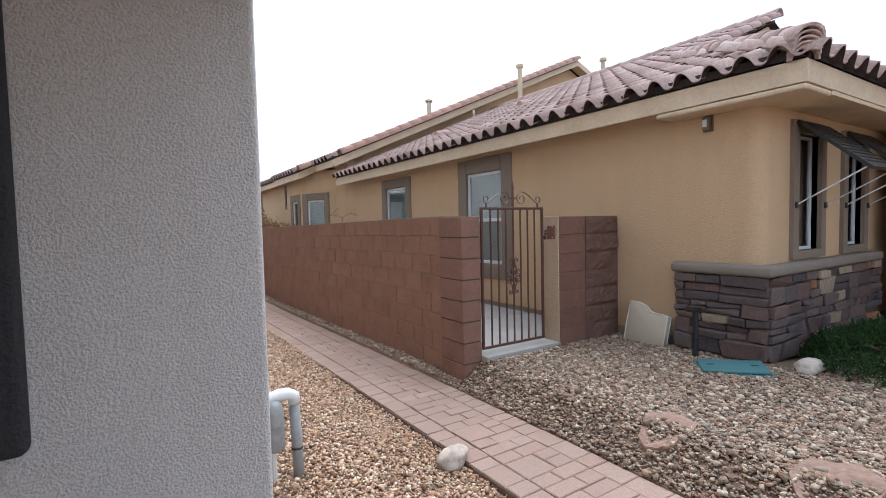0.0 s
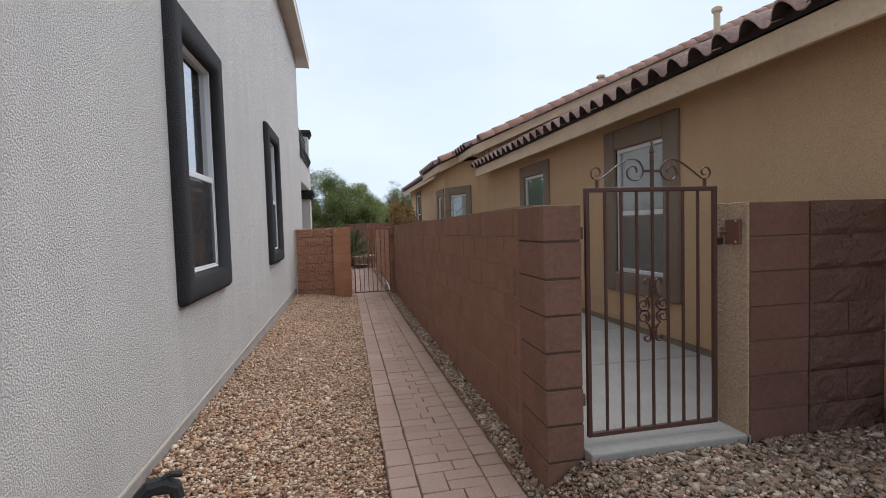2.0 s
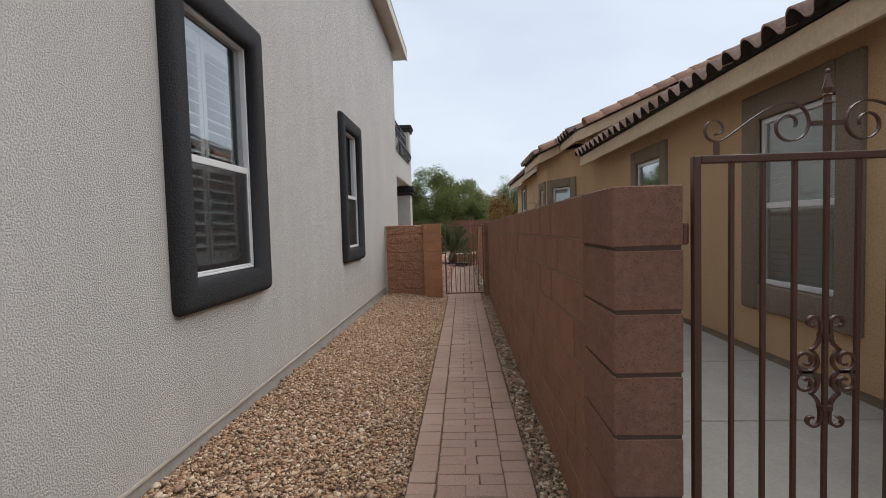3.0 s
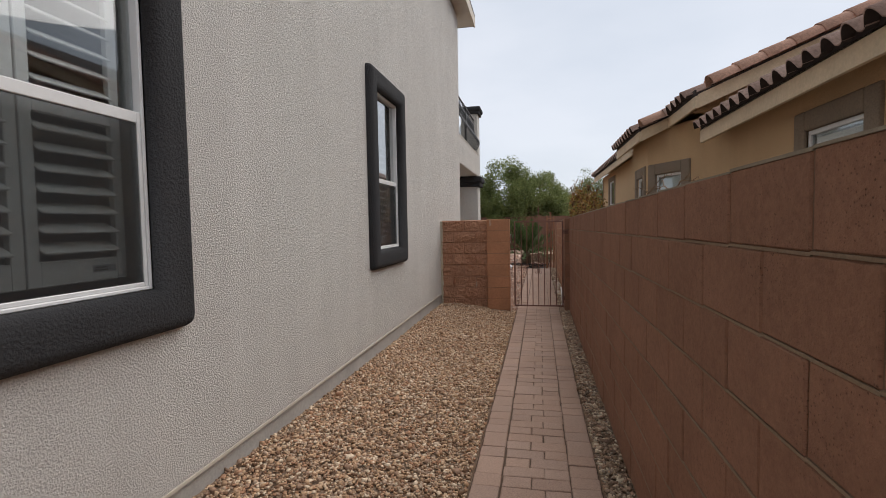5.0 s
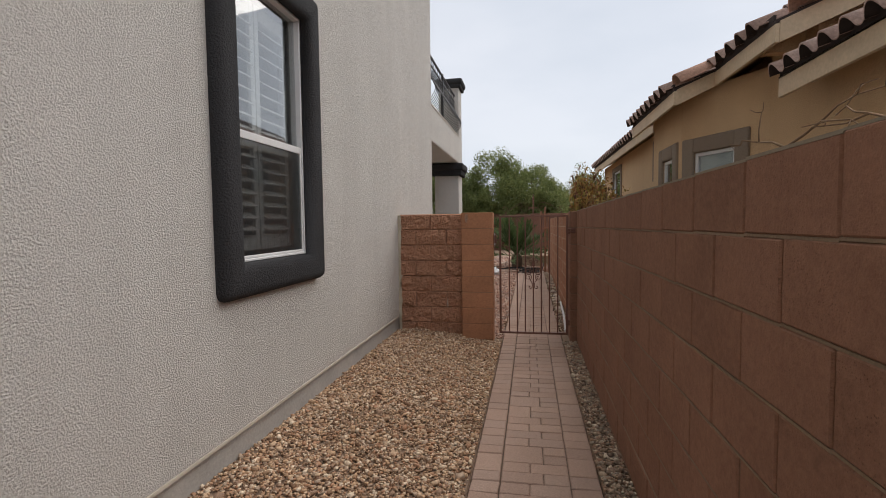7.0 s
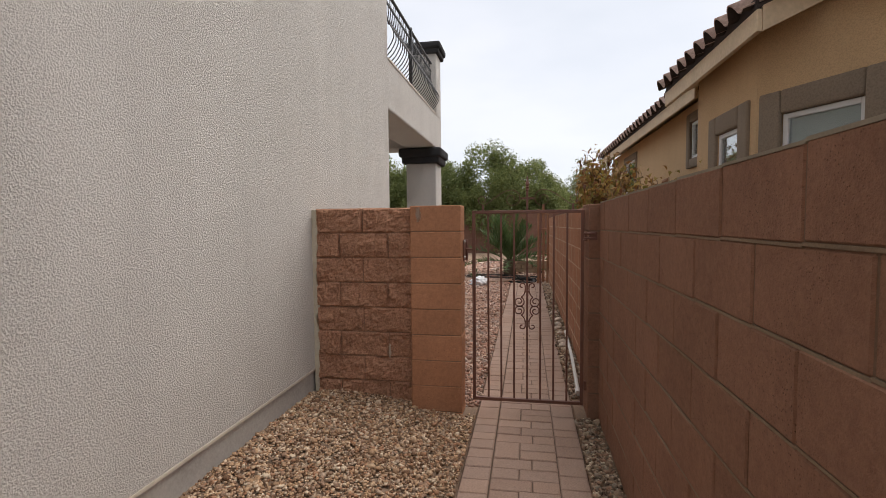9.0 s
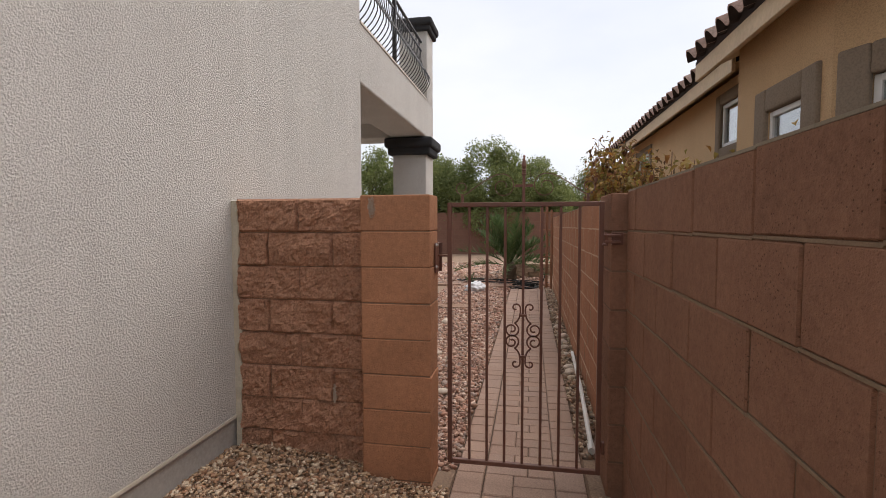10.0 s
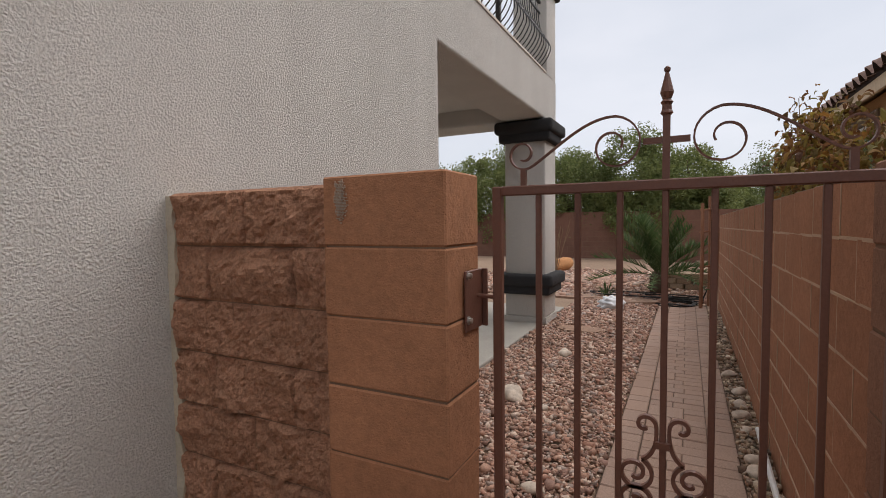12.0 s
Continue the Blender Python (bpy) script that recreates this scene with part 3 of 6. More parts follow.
# the front window's trim shows at its corner
def front_window():
    win = thing("window_3", (-1.4, FRONT_Y, 1.1), "charcoal trimmed front window of the white house", "window", kind="structure")
    bm = ring_trim(-2.0, -0.93, 1.22, 2.7, 0.21, -0.05, 0.055, 0.028)
    bmesh.ops.transform(bm, matrix=Matrix.Translation((0, FRONT_Y, 0)) @ Matrix.Rotation(radians(-90), 4, "Z") @ Matrix.Diagonal((1, 1, 1, 1)), verts=bm.verts[:])
    part("trim", bm, M_BLACK, win, "charcoal bullnosed stucco trim", True)
    part("pane", cube(-2.0, -0.93, FRONT_Y - 0.012, FRONT_Y - 0.006, 1.22, 2.7), M_GLASS, win)
    # dark sheet behind the pane, coloured to pass for an unlit room
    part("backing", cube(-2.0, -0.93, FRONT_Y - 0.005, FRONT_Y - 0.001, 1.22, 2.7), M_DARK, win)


front_window()


# ---- porch and balcony behind the house ----
def build_porch():
    porch = thing("porch_balcony", (-1.5, 16.2, 0.0), "white stucco balcony on a square column over a concrete patio", "porch", kind="structure")
    y1, xw = 18.12, WALL_X
    bm = cube(xw - 0.62, xw, BACK_Y, y1, 2.97, 3.60)
    es = [e for e in bm.edges if all(abs(v.co.z - 2.97) < 1e-4 for v in e.verts) and abs(e.verts[0].co.y - e.verts[1].co.y) > 1]
    bmesh.ops.bevel(bm, geom=es, offset=0.03, segments=4, affect="EDGES", profile=0.5)
    part("beam", bm, M_WHITE, porch)
    part("beam", cube(-6.5, xw - 0.622, y1 - 0.62, y1, 2.97, 3.60, 0.045, 4), M_WHITE, porch, "", True)
    part("balcony_floor", cube(-6.5, xw - 0.3, BACK_Y, y1 - 0.3, 3.22, 3.4), M_WHITE, porch)
    part("coping", cube(xw - 0.2, xw + 0.012, BACK_Y + 0.01, y1 - 0.58, 3.6, 3.625), M_FASCIAW, porch)
    cx0, cx1, cy0, cy1 = xw - 0.60, xw, y1 - 0.60, y1
    part("column", cube(cx0, cx1, cy0, cy1, 0.13, 2.97, 0.02, 3), M_WHITE, porch, "", True)
    part("plinth", cube(cx0 - 0.015, cx1 + 0.015, cy0 - 0.015, cy1 + 0.015, 0.04, 0.13), M_WHITE, porch)
    for a, b in ((2.66, 2.96), (0.46, 0.76)):
        bm = bmesh.new()
        box(bm, cx0 - 0.13, cx1 + 0.13, cy0 - 0.13, cy1 + 0.13, a + 0.12, b, 0.05, 4)
        box(bm, cx0 - 0.08, cx1 + 0.08, cy0 - 0.08, cy1 + 0.08, a, a + 0.15, 0.04, 4)
        part("column_band", bm, M_BLACK, porch, "charcoal stucco band", True)
    part("balcony_post", cube(cx0 + 0.1, cx1, cy0 + 0.1, cy1, 3.6, 4.84, 0.02, 3), M_WHITE, porch, "", True)
    bm = bmesh.new()
    box(bm, cx0, cx1 + 0.1, cy0, cy1 + 0.1, 4.88, 5.02, 0.05, 4)
    box(bm, cx0 + 0.04, cx1 + 0.06, cy0 + 0.04, cy1 + 0.06, 4.80, 4.9, 0.03, 3)
    part("post_cap", bm, M_BLACK, porch, "charcoal cap", True)
    part("patio_slab", cube(-6.5, -0.12, BACK_Y + 0.01, 19.0, -0.15, 0.05, 0.015, 2), M_CONC, porch, "grey concrete patio slab")
    return porch


build_porch()


def balcony_railing():
    rail = thing("balcony_railing", (WALL_X - 0.1, 15.9, 3.62), "black wrought-iron balcony railing with bellied pickets", "railing")
    x, a, b, z0, z1 = WALL_X - 0.1, BACK_Y + 0.02, 17.60, 3.70, 4.62
    part("top_rail", cube(x - 0.02, x + 0.02, a, b, z1 - 0.03, z1, 0.005, 1), M_IRONBLK, rail)
    part("upper_rail", cube(x - 0.012, x + 0.012, a, b, z1 - 0.17, z1 - 0.145), M_IRONBLK, rail)
    part("bottom_rail", cube(x - 0.015, x + 0.015, a, b, z0 - 0.025, z0, 0.004, 1), M_IRONBLK, rail)
    part("post", cube(x - 0.025, x + 0.025, 15.9, 15.95, 3.62, z1 + 0.02), M_IRONBLK, rail)
    k = 30
    belly = bmesh.new()
    pts = [(0.17 * math.exp(-((u - 0.3) / 0.28) ** 2), 0, z0 + u * (z1 - 0.16 - z0)) for u in [i / 12 for i in range(13)]]
    pts[0] = (0.03, 0, z0)
    sweep(belly, pts, 0.0075, 5)
    kn = lathe(bmesh.new(), 0.0, 0.0, [(0.005, -0.02), (0.017, -0.008), (0.017, 0.008), (0.005, 0.02)], 6)
    me_b, me_k = mesh_of("picket", belly, M_IRONBLK, True), mesh_of("knuckle", kn, M_IRONBLK, True)
    for i in range(k):
        y = a + (i + 0.5) * (b - a) / k
        if abs(y - 15.925) < 0.05:
            continue
        p = new("picket", me_b)
        p.parent = rail
        p.matrix_basis = Matrix.Translation((0, y - 15.9, -3.62))
        q = new("knuckle", me_k)
        q.parent = p
        u = 0.55 if i % 2 else 0.5
        q.matrix_basis = Matrix.Translation((0.17 * math.exp(-((u - 0.3) / 0.28) ** 2), 0, z0 + u * (z1 - 0.16 - z0)))
        ring = bmesh.new()
        yc = y
        sweep(ring, [(x, yc + 0.045 * math.cos(s), z1 - 0.088 + 0.05 * math.sin(s)) for s in [j * math.tau / 10 for j in range(11)]], 0.005, 4, caps=False)
        if i % 2 == 0:
            part("ring", ring, M_IRONBLK, rail)
        else:
            ring.free()


balcony_railing()


# ---- the neighbour's single-storey tan house ----
EAVE_X, EAVE_Z, SLOPE, RIDGE_X, GABLET_Y = 4.05, 2.86, 0.42, 9.4, 3.25


def wall_run(bm, p, q, z0, z1, holes, t=0.18):
    """A straight wall from p to q (outside on the left of p to q), with holes (along0, along1, low, high)."""
    p, q = Vector((*p, 0)), Vector((*q, 0))
    d = (q - p).normalized()
    nrm = Vector((d.y, -d.x, 0))
    span = (q - p).length
    cuts = sorted(holes)
    pieces, s = [], 0.0
    for a, b, lo, hi in cuts:
        pieces.append((s, a, z0, z1))
        pieces.append((a, b, z0, lo))
        pieces.append((a, b, hi, z1))
        s = b
    pieces.append((s, span, z0, z1))
    for a, b, lo, hi in pieces:
        if b - a < 1e-4 or hi - lo < 1e-4:
            continue
        prism(bm, [p + d * a + Vector((0, 0, lo)), p + d * b + Vector((0, 0, lo)), p + d * b + Vector((0, 0, hi)), p + d * a + Vector((0, 0, hi))], nrm * t)
    bmesh.ops.remove_doubles(bm, verts=bm.verts[:], dist=0.0004)
    return bm


def neighbour_window(p, d, w, z0, z1, number, trim=0.2, sink=0.03, mid=True):
    """White-framed window let into a trim; p: its first lower corner, d: along the wall, the room lies right of d."""
    p, d = Vector(p), Vector((d[0], d[1], 0)).normalized()
    m = Matrix(((d.x, d.y, 0, p.x), (d.y, -d.x, 0, p.y), (0, 0, 1, p.z), (0, 0, 0, 1)))
    h = z1 - z0
    win = thing(f"window_{number}", tuple(p), "white-framed window with closed blinds in brown stucco trim", "window", "windows of the tan house", "structure")

    def place(bm):
        bmesh.ops.transform(bm, matrix=m, verts=bm.verts[:])
        bmesh.ops.recalc_face_normals(bm, faces=bm.faces[:])
        return bm

    bm = bmesh.new()
    for a in ((-trim, 0, -trim, h + trim), (w, w + trim, -trim, h + trim), (0, w, -trim, 0), (0, w, h, h + trim)):
        box(bm, a[0], a[1], -0.035, 0.1, a[2], a[3], 0.022, 3)
    part("trim", place(bm), M_TRIMBROWN, win, "brown stucco trim", True)
    bm = bmesh.new()
    f = 0.045
    for a in ((0, f, 0, h), (w - f, w, 0, h), (f, w - f, 0, f), (f, w - f, h - f, h)) + (((f, w - f, h * 0.46, h * 0.46 + 0.05),) if mid else ()):
        box(bm, a[0], a[1], sink - 0.02, sink + 0.03, a[2], a[3], 0.004, 1)
    part("window_frame", place(bm), M_VINYL, win)
    for lo, hi in (((f, h * 0.46), (h * 0.46 + 0.05, h - f)) if mid else ((f, h - f),)):
        g = part("pane", place(cube(f, w - f, sink, sink + 0.005, lo, hi)), M_GLASS, win)
        g.visible_shadow = False
    k = int(h / 0.055)
    blind = part("blind", place(cube(0.0, w, sink + 0.046, sink + 0.056, 0, h)), M_BLINDGR, win, "closed white blind")
    for i in range(k):
        bm = cube(0.02, w - 0.02, -0.003, 0.003, 0, 0.05)
        bmesh.ops.transform(bm, matrix=pose(0, sink + 0.036, 0.02 + i * (h - 0.06) / k, 14, 0, 0), verts=bm.verts[:])
        part("slat", place(bm), M_BLINDGR, blind)
    return win


def build_tan_house():
    h = thing("tan_house", (7.0, 8.0, 0.28), "single-storey tan stucco house with clay tile roofs", "house", kind="structure")
    y_end = 11.1
    y_post = NB_Y + 0.26
    bm = wall_run(bmesh.new(), (NB_X, y_post), (NB_X, y_end), 0.40, 2.9, [(4.87 - y_post, 5.77 - y_post, 1.0, 2.46), (7.90 - y_post, 8.80 - y_post, 1.0, 2.44)])
    part("wall_west", bm, M_TAN, h)
    bm = wall_run(bmesh.new(), (10.5, NB_Y), (NB_X + 0.26, NB_Y), 0.40, 2.9, [(3.70, 4.22, 1.30, 2.45), (4.95, 5.48, 1.30, 2.45)])
    part("wall_south", bm, M_TAN, h)
    # rounded house corner
    bm = cube(NB_X, NB_X + 0.26, NB_Y, y_post, 0.40, 2.9)
    es = [e for e in bm.edges if all(abs(v.co.x - NB_X) < 1e-4 and abs(v.co.y - NB_Y) < 1e-4 for v in e.verts)]
    bmesh.ops.bevel(bm, geom=es, offset=0.14, segments=14, affect="EDGES", profile=0.5)
    part("corner_post", bm, M_TAN, h)
    part("foundation", cube(NB_X + 0.02, 10.5, NB_Y + 0.02, y_end, 0.0, 0.399), M_MORTARLT, h, "brown painted foundation edge")
    # bay and rear wall
    bay = [(NB_X + 0.05, y_end), (4.30, 11.75), (3.72, 12.95), (3.72, 14.45), (4.12, 14.46), (4.12, 22.6)]
    holes = {1: [(0.45, 1.09, 0.9, 2.40)], 2: [(0.32, 0.87, 0.9, 2.41)], 4: [(0.89, 1.51, 2.42, 2.95), (5.2, 6.3, 1.4, 2.9)]}
    for i, (p, q) in enumerate(zip(bay, bay[1:])):
        part("bay_wall" if i in (1, 2, 3) else "wall_rear", wall_run(bmesh.new(), p, q, 0.0, 3.21 if i > 0 else 3.4, holes.get(i, [])), M_TAN, h)
    part("wall_north", wall_run(bmesh.new(), bay[-1], (12.0, 22.6), 0.0, 3.2, []), M_TAN, h)
    # gable wall above the lower roof
    bm = prism(bmesh.new(), [(4.42, 11.25, 2.6), (12.97, 11.25, 3.0), (12.97, 11.25, 7.05), (4.42, 11.25, 3.45)], (0, 0.15, 0))
    part("gable_wall", bm, M_TAN, h)
    # frieze that closes the eaves over the bay
    part("frieze", prism(bmesh.new(), [(4.02, 11.26, 3.2), (4.418, 11.26, 3.2), (4.418, 11.26, 3.53), (4.02, 11.26, 3.36)], (0, 0.12, 0)), M_TAN, h)
    part("frieze", cube(4.62, 4.72, 11.45, 22.5, 2.9, 3.6), M_TAN, h)
    # inside wall, painted near black for the dimness of the rooms
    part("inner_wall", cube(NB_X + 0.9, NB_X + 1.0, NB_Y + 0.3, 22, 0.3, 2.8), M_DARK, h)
    # fascia boards and soffits
    part("fascia", cube(EAVE_X, EAVE_X + 0.04, 0.80, 11.05, EAVE_Z - 0.16, EAVE_Z + 0.04, 0.004, 1), M_FASCIA, h, "cream painted fascia board")
    part("fascia", cube(EAVE_X + 0.041, 10.8, 0.80, 0.84, EAVE_Z - 0.16, EAVE_Z + 0.04, 0.004, 1), M_FASCIA, h, "cream painted fascia board")
    bm = bmesh.new()
    box(bm, EAVE_X + 0.0, NB_X + 0.2, 0.805, 2.1, EAVE_Z - 0.215, EAVE_Z - 0.165, 0.022, 3)
    box(bm, NB_X + 0.2, 10.5, 0.805, NB_Y + 0.1, EAVE_Z - 0.2, EAVE_Z - 0.165)
    part("soffit", bm, M_FASCIA, h, "stuccoed boxed eave")
    part("soffit", prism(bmesh.new(), [(EAVE_X + 0.04, 2.1, EAVE_Z - 0.02), (EAVE_X + 0.04, 11.05, EAVE_Z - 0.02), (NB_X + 0.1, 11.05, EAVE_Z + 0.1), (NB_X + 0.1, 2.1, EAVE_Z + 0.1)], (0, 0, 0.02)), M_FASCIA, h)
    # hipped roof deck over the front part
    # (a small upright gable sits on the hip, under the ridge)
    top, yg = RIDGE_X, GABLET_Y
    xg, zr, zg, e = EAVE_X + (yg - 0.8), EAVE_Z + SLOPE * (top - EAVE_X), EAVE_Z + SLOPE * (yg - 0.8), EAVE_Z + 0.02
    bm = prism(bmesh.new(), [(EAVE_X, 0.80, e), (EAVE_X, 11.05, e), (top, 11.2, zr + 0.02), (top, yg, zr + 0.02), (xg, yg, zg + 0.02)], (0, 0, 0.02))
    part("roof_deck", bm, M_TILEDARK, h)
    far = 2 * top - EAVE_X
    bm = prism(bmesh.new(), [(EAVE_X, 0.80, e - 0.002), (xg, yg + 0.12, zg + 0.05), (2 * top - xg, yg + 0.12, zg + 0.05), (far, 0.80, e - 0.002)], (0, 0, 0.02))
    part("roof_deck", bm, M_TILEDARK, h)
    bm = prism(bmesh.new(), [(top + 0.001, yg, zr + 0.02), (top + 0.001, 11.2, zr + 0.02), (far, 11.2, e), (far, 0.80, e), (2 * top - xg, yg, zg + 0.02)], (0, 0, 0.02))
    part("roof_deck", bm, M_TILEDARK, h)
    bm = prism(bmesh.new(), [(xg + 0.05, yg + 0.1, zg - 0.1), (2 * top - xg - 0.05, yg + 0.1, zg - 0.1), (top, yg + 0.1, zr - 0.02)], (0, 0.08, 0))
    part("gable_wall", bm, M_FASCIA, h)
    # upper roof: one plane with a stepped eave over the bay
    def plane(x):
        return 3.34 + 0.433 * (x - 3.92)
    ap = 12.97
    for x0, y0, y1 in ((3.92, 10.85, 12.35), (3.45, 12.35, 14.85), (3.80, 14.85, 22.6)):
        low = 0.06 if y0 > 14 else 0.0
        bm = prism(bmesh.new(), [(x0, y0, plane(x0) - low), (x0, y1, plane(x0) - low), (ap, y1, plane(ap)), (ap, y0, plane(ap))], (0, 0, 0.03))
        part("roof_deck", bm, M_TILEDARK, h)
        part("fascia", cube(x0, x0 + 0.04, y0, y1, plane(x0) - low - 0.17, plane(x0) - low, 0.004, 1), M_FASCIA, h, "cream painted fascia board")
        za, zb = plane(x0) - low - 0.09, plane(4.6) - low - 0.09
        part("soffit", prism(bmesh.new(), [(x0 + 0.041, y0 + 0.041, za), (x0 + 0.041, y1 - 0.002, za), (4.6, y1 - 0.002, zb), (4.6, y0 + 0.041, zb)], (0, 0, 0.02)), M_FASCIA, h)
    # rake boards
    for x0, x1, y in ((3.92, ap, 10.85), (3.45, 3.96, 12.35)):
        xa = x0 + 0.041
        bm = prism(bmesh.new(), [(xa, y - 0.003, plane(xa) - 0.19), (x1, y - 0.003, plane(x1) - 0.17), (x1, y - 0.003, plane(x1) + 0.005), (xa, y - 0.003, plane(xa) + 0.005)], (0, 0.04, 0))
        part("rake_board", bm, M_FASCIA, h, "cream painted rake board")
    bm = prism(bmesh.new(), [(ap, 10.86, plane(ap) - 0.03), (ap, 22.6, plane(ap) - 0.03), (ap + 8, 22.6, plane(ap) - 3.4), (ap + 8, 10.86, plane(ap) - 3.4)], (0, 0, 0.03))
    part("roof_deck", bm, M_TILEDARK, h)
    part("gable_wall", prism(bmesh.new(), [(ap + 0.001, 11.25, 2.6), (ap + 7, 11.25, 2.6), (ap + 7, 11.25, 4.0), (ap + 0.001, 11.25, 7.05)], (0, 0.15, 0)), M_TAN, h)
    bm = prism(bmesh.new(), [(ap, 10.85, plane(ap) - 0.17), (ap + 8, 10.85, plane(ap) - 3.6), (ap + 8, 10.85, plane(ap) - 3.4), (ap, 10.85, plane(ap) + 0.005)], (0, 0.04, 0))
    part("rake_board", bm, M_FASCIA, h, "cream painted rake board")
    part("soffit", prism(bmesh.new(), [(ap, 10.89, plane(ap) - 0.12), (ap + 7, 10.89, plane(ap) - 3.1), (ap + 7, 11.25, plane(ap) - 3.1), (ap, 11.25, plane(ap) - 0.12)], (0, 0, 0.02)), M_FASCIA, h)
    part("soffit", prism(bmesh.new(), [(4.0, 10.89, plane(4.0) - 0.1), (ap, 10.89, plane(ap) - 0.1), (ap, 11.25, plane(ap) - 0.1), (4.0, 11.25, plane(4.0) - 0.1)], (0, 0, 0.02)), M_FASCIA, h)
    # stops under the tile ends; their near-black colour stands in for shade
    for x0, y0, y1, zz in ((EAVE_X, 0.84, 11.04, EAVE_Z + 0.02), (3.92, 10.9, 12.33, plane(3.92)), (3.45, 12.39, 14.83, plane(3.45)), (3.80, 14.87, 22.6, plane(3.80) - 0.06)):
        part("bird_stop", cube(x0 + 0.004, x0 + 0.03, y0, y1, zz, zz + 0.095), M_TILEDARK, h, "closure under the tile ends, coloured dark for shade")
    part("bird_stop", cube(EAVE_X + 0.04, 13.0, 0.804, 0.83, EAVE_Z + 0.04, EAVE_Z + 0.11), M_TILEDARK, h, "closure under the tile ends, coloured dark for shade")
    return h, plane


TAN_HOUSE, ROOF_PLANE = build_tan_house()
shade_wing()
neighbour_window((NB_X, 4.87, 1.0), (0, 1), 0.90, 1.0, 2.46, 4, 0.24)
neighbour_window((NB_X, 7.90, 1.0), (0, 1), 0.90, 1.0, 2.44, 5, 0.2)
_d = (Vector((3.72, 12.95)) - Vector((4.30, 11.75))).normalized()
neighbour_window((4.30 + _d.x * 0.45, 11.75 + _d.y * 0.45, 0.9), (_d.x, _d.y), 0.64, 0.9, 2.40, 6, 0.2)
neighbour_window((3.72, 13.27, 0.9), (0, 1), 0.55, 0.9, 2.41, 7, 0.2)
neighbour_window((4.12, 15.35, 2.42), (0, 1), 0.62, 2.42, 2.95, 8, 0.14, mid=False)
neighbour_window((4.12, 19.66, 1.4), (0, 1), 1.10, 1.4, 2.9, 9, 0.14)

# ---- gates ----
def curl(cx, cz, r0, r1, a0, a1, k=22):
    """Points of a spiral in the gate's plane, as (along, height)."""
    return [(cx + (r0 + (r1 - r0) * i / k) * math.cos(radians(a0 + (a1 - a0) * i / k)), cz + (r0 + (r1 - r0) * i / k) * math.sin(radians(a0 + (a1 - a0) * i / k))) for i in range(k + 1)]


def bez(p, q, r, s, k=12):
    out = []
    for i in range(k + 1):
        t = i / k
        w = ((1 - t) ** 3, 3 * t * (1 - t) ** 2, 3 * t * t * (1 - t), t ** 3)
        out.append((sum(a * b[0] for a, b in zip(w, (p, q, r, s))), sum(a * b[1] for a, b in zip(w, (p, q, r, s)))))
    return out


def strap(bm, pts, y, wide, thick, flip=1, x0=0.0):
    """A flat iron strap bent along points in the gate's plane."""
    v = [(x0 + flip * a, b) for a, b in pts]
    rows = []
    for i, (a, b) in enumerate(v):
        p, q = v[max(i - 1, 0)], v[min(i + 1, len(v) - 1)]
        d = Vector((q[0] - p[0], q[1] - p[1]))
        d = d.normalized() if d.length > 1e-9 else Vector((1, 0))
        nx, nz = -d.y * thick / 2, d.x * thick / 2
        rows.append([bm.verts.new((a + nx, y - wide / 2, b + nz)), bm.verts.new((a + nx, y + wide / 2, b + nz)), bm.verts.new((a - nx, y + wide / 2, b - nz)), bm.verts.new((a - nx, y - wide / 2, b - nz))])
    for p, q in zip(rows, rows[1:]):
        for i in range(4):
            bm.faces.new((p[i], p[(i + 1) % 4], q[(i + 1) % 4], q[i]))
    bm.faces.new(rows[0])
    bm.faces.new(list(reversed(rows[-1])))
    bmesh.ops.recalc_face_normals(bm, faces=bm.faces[:])
    return bm


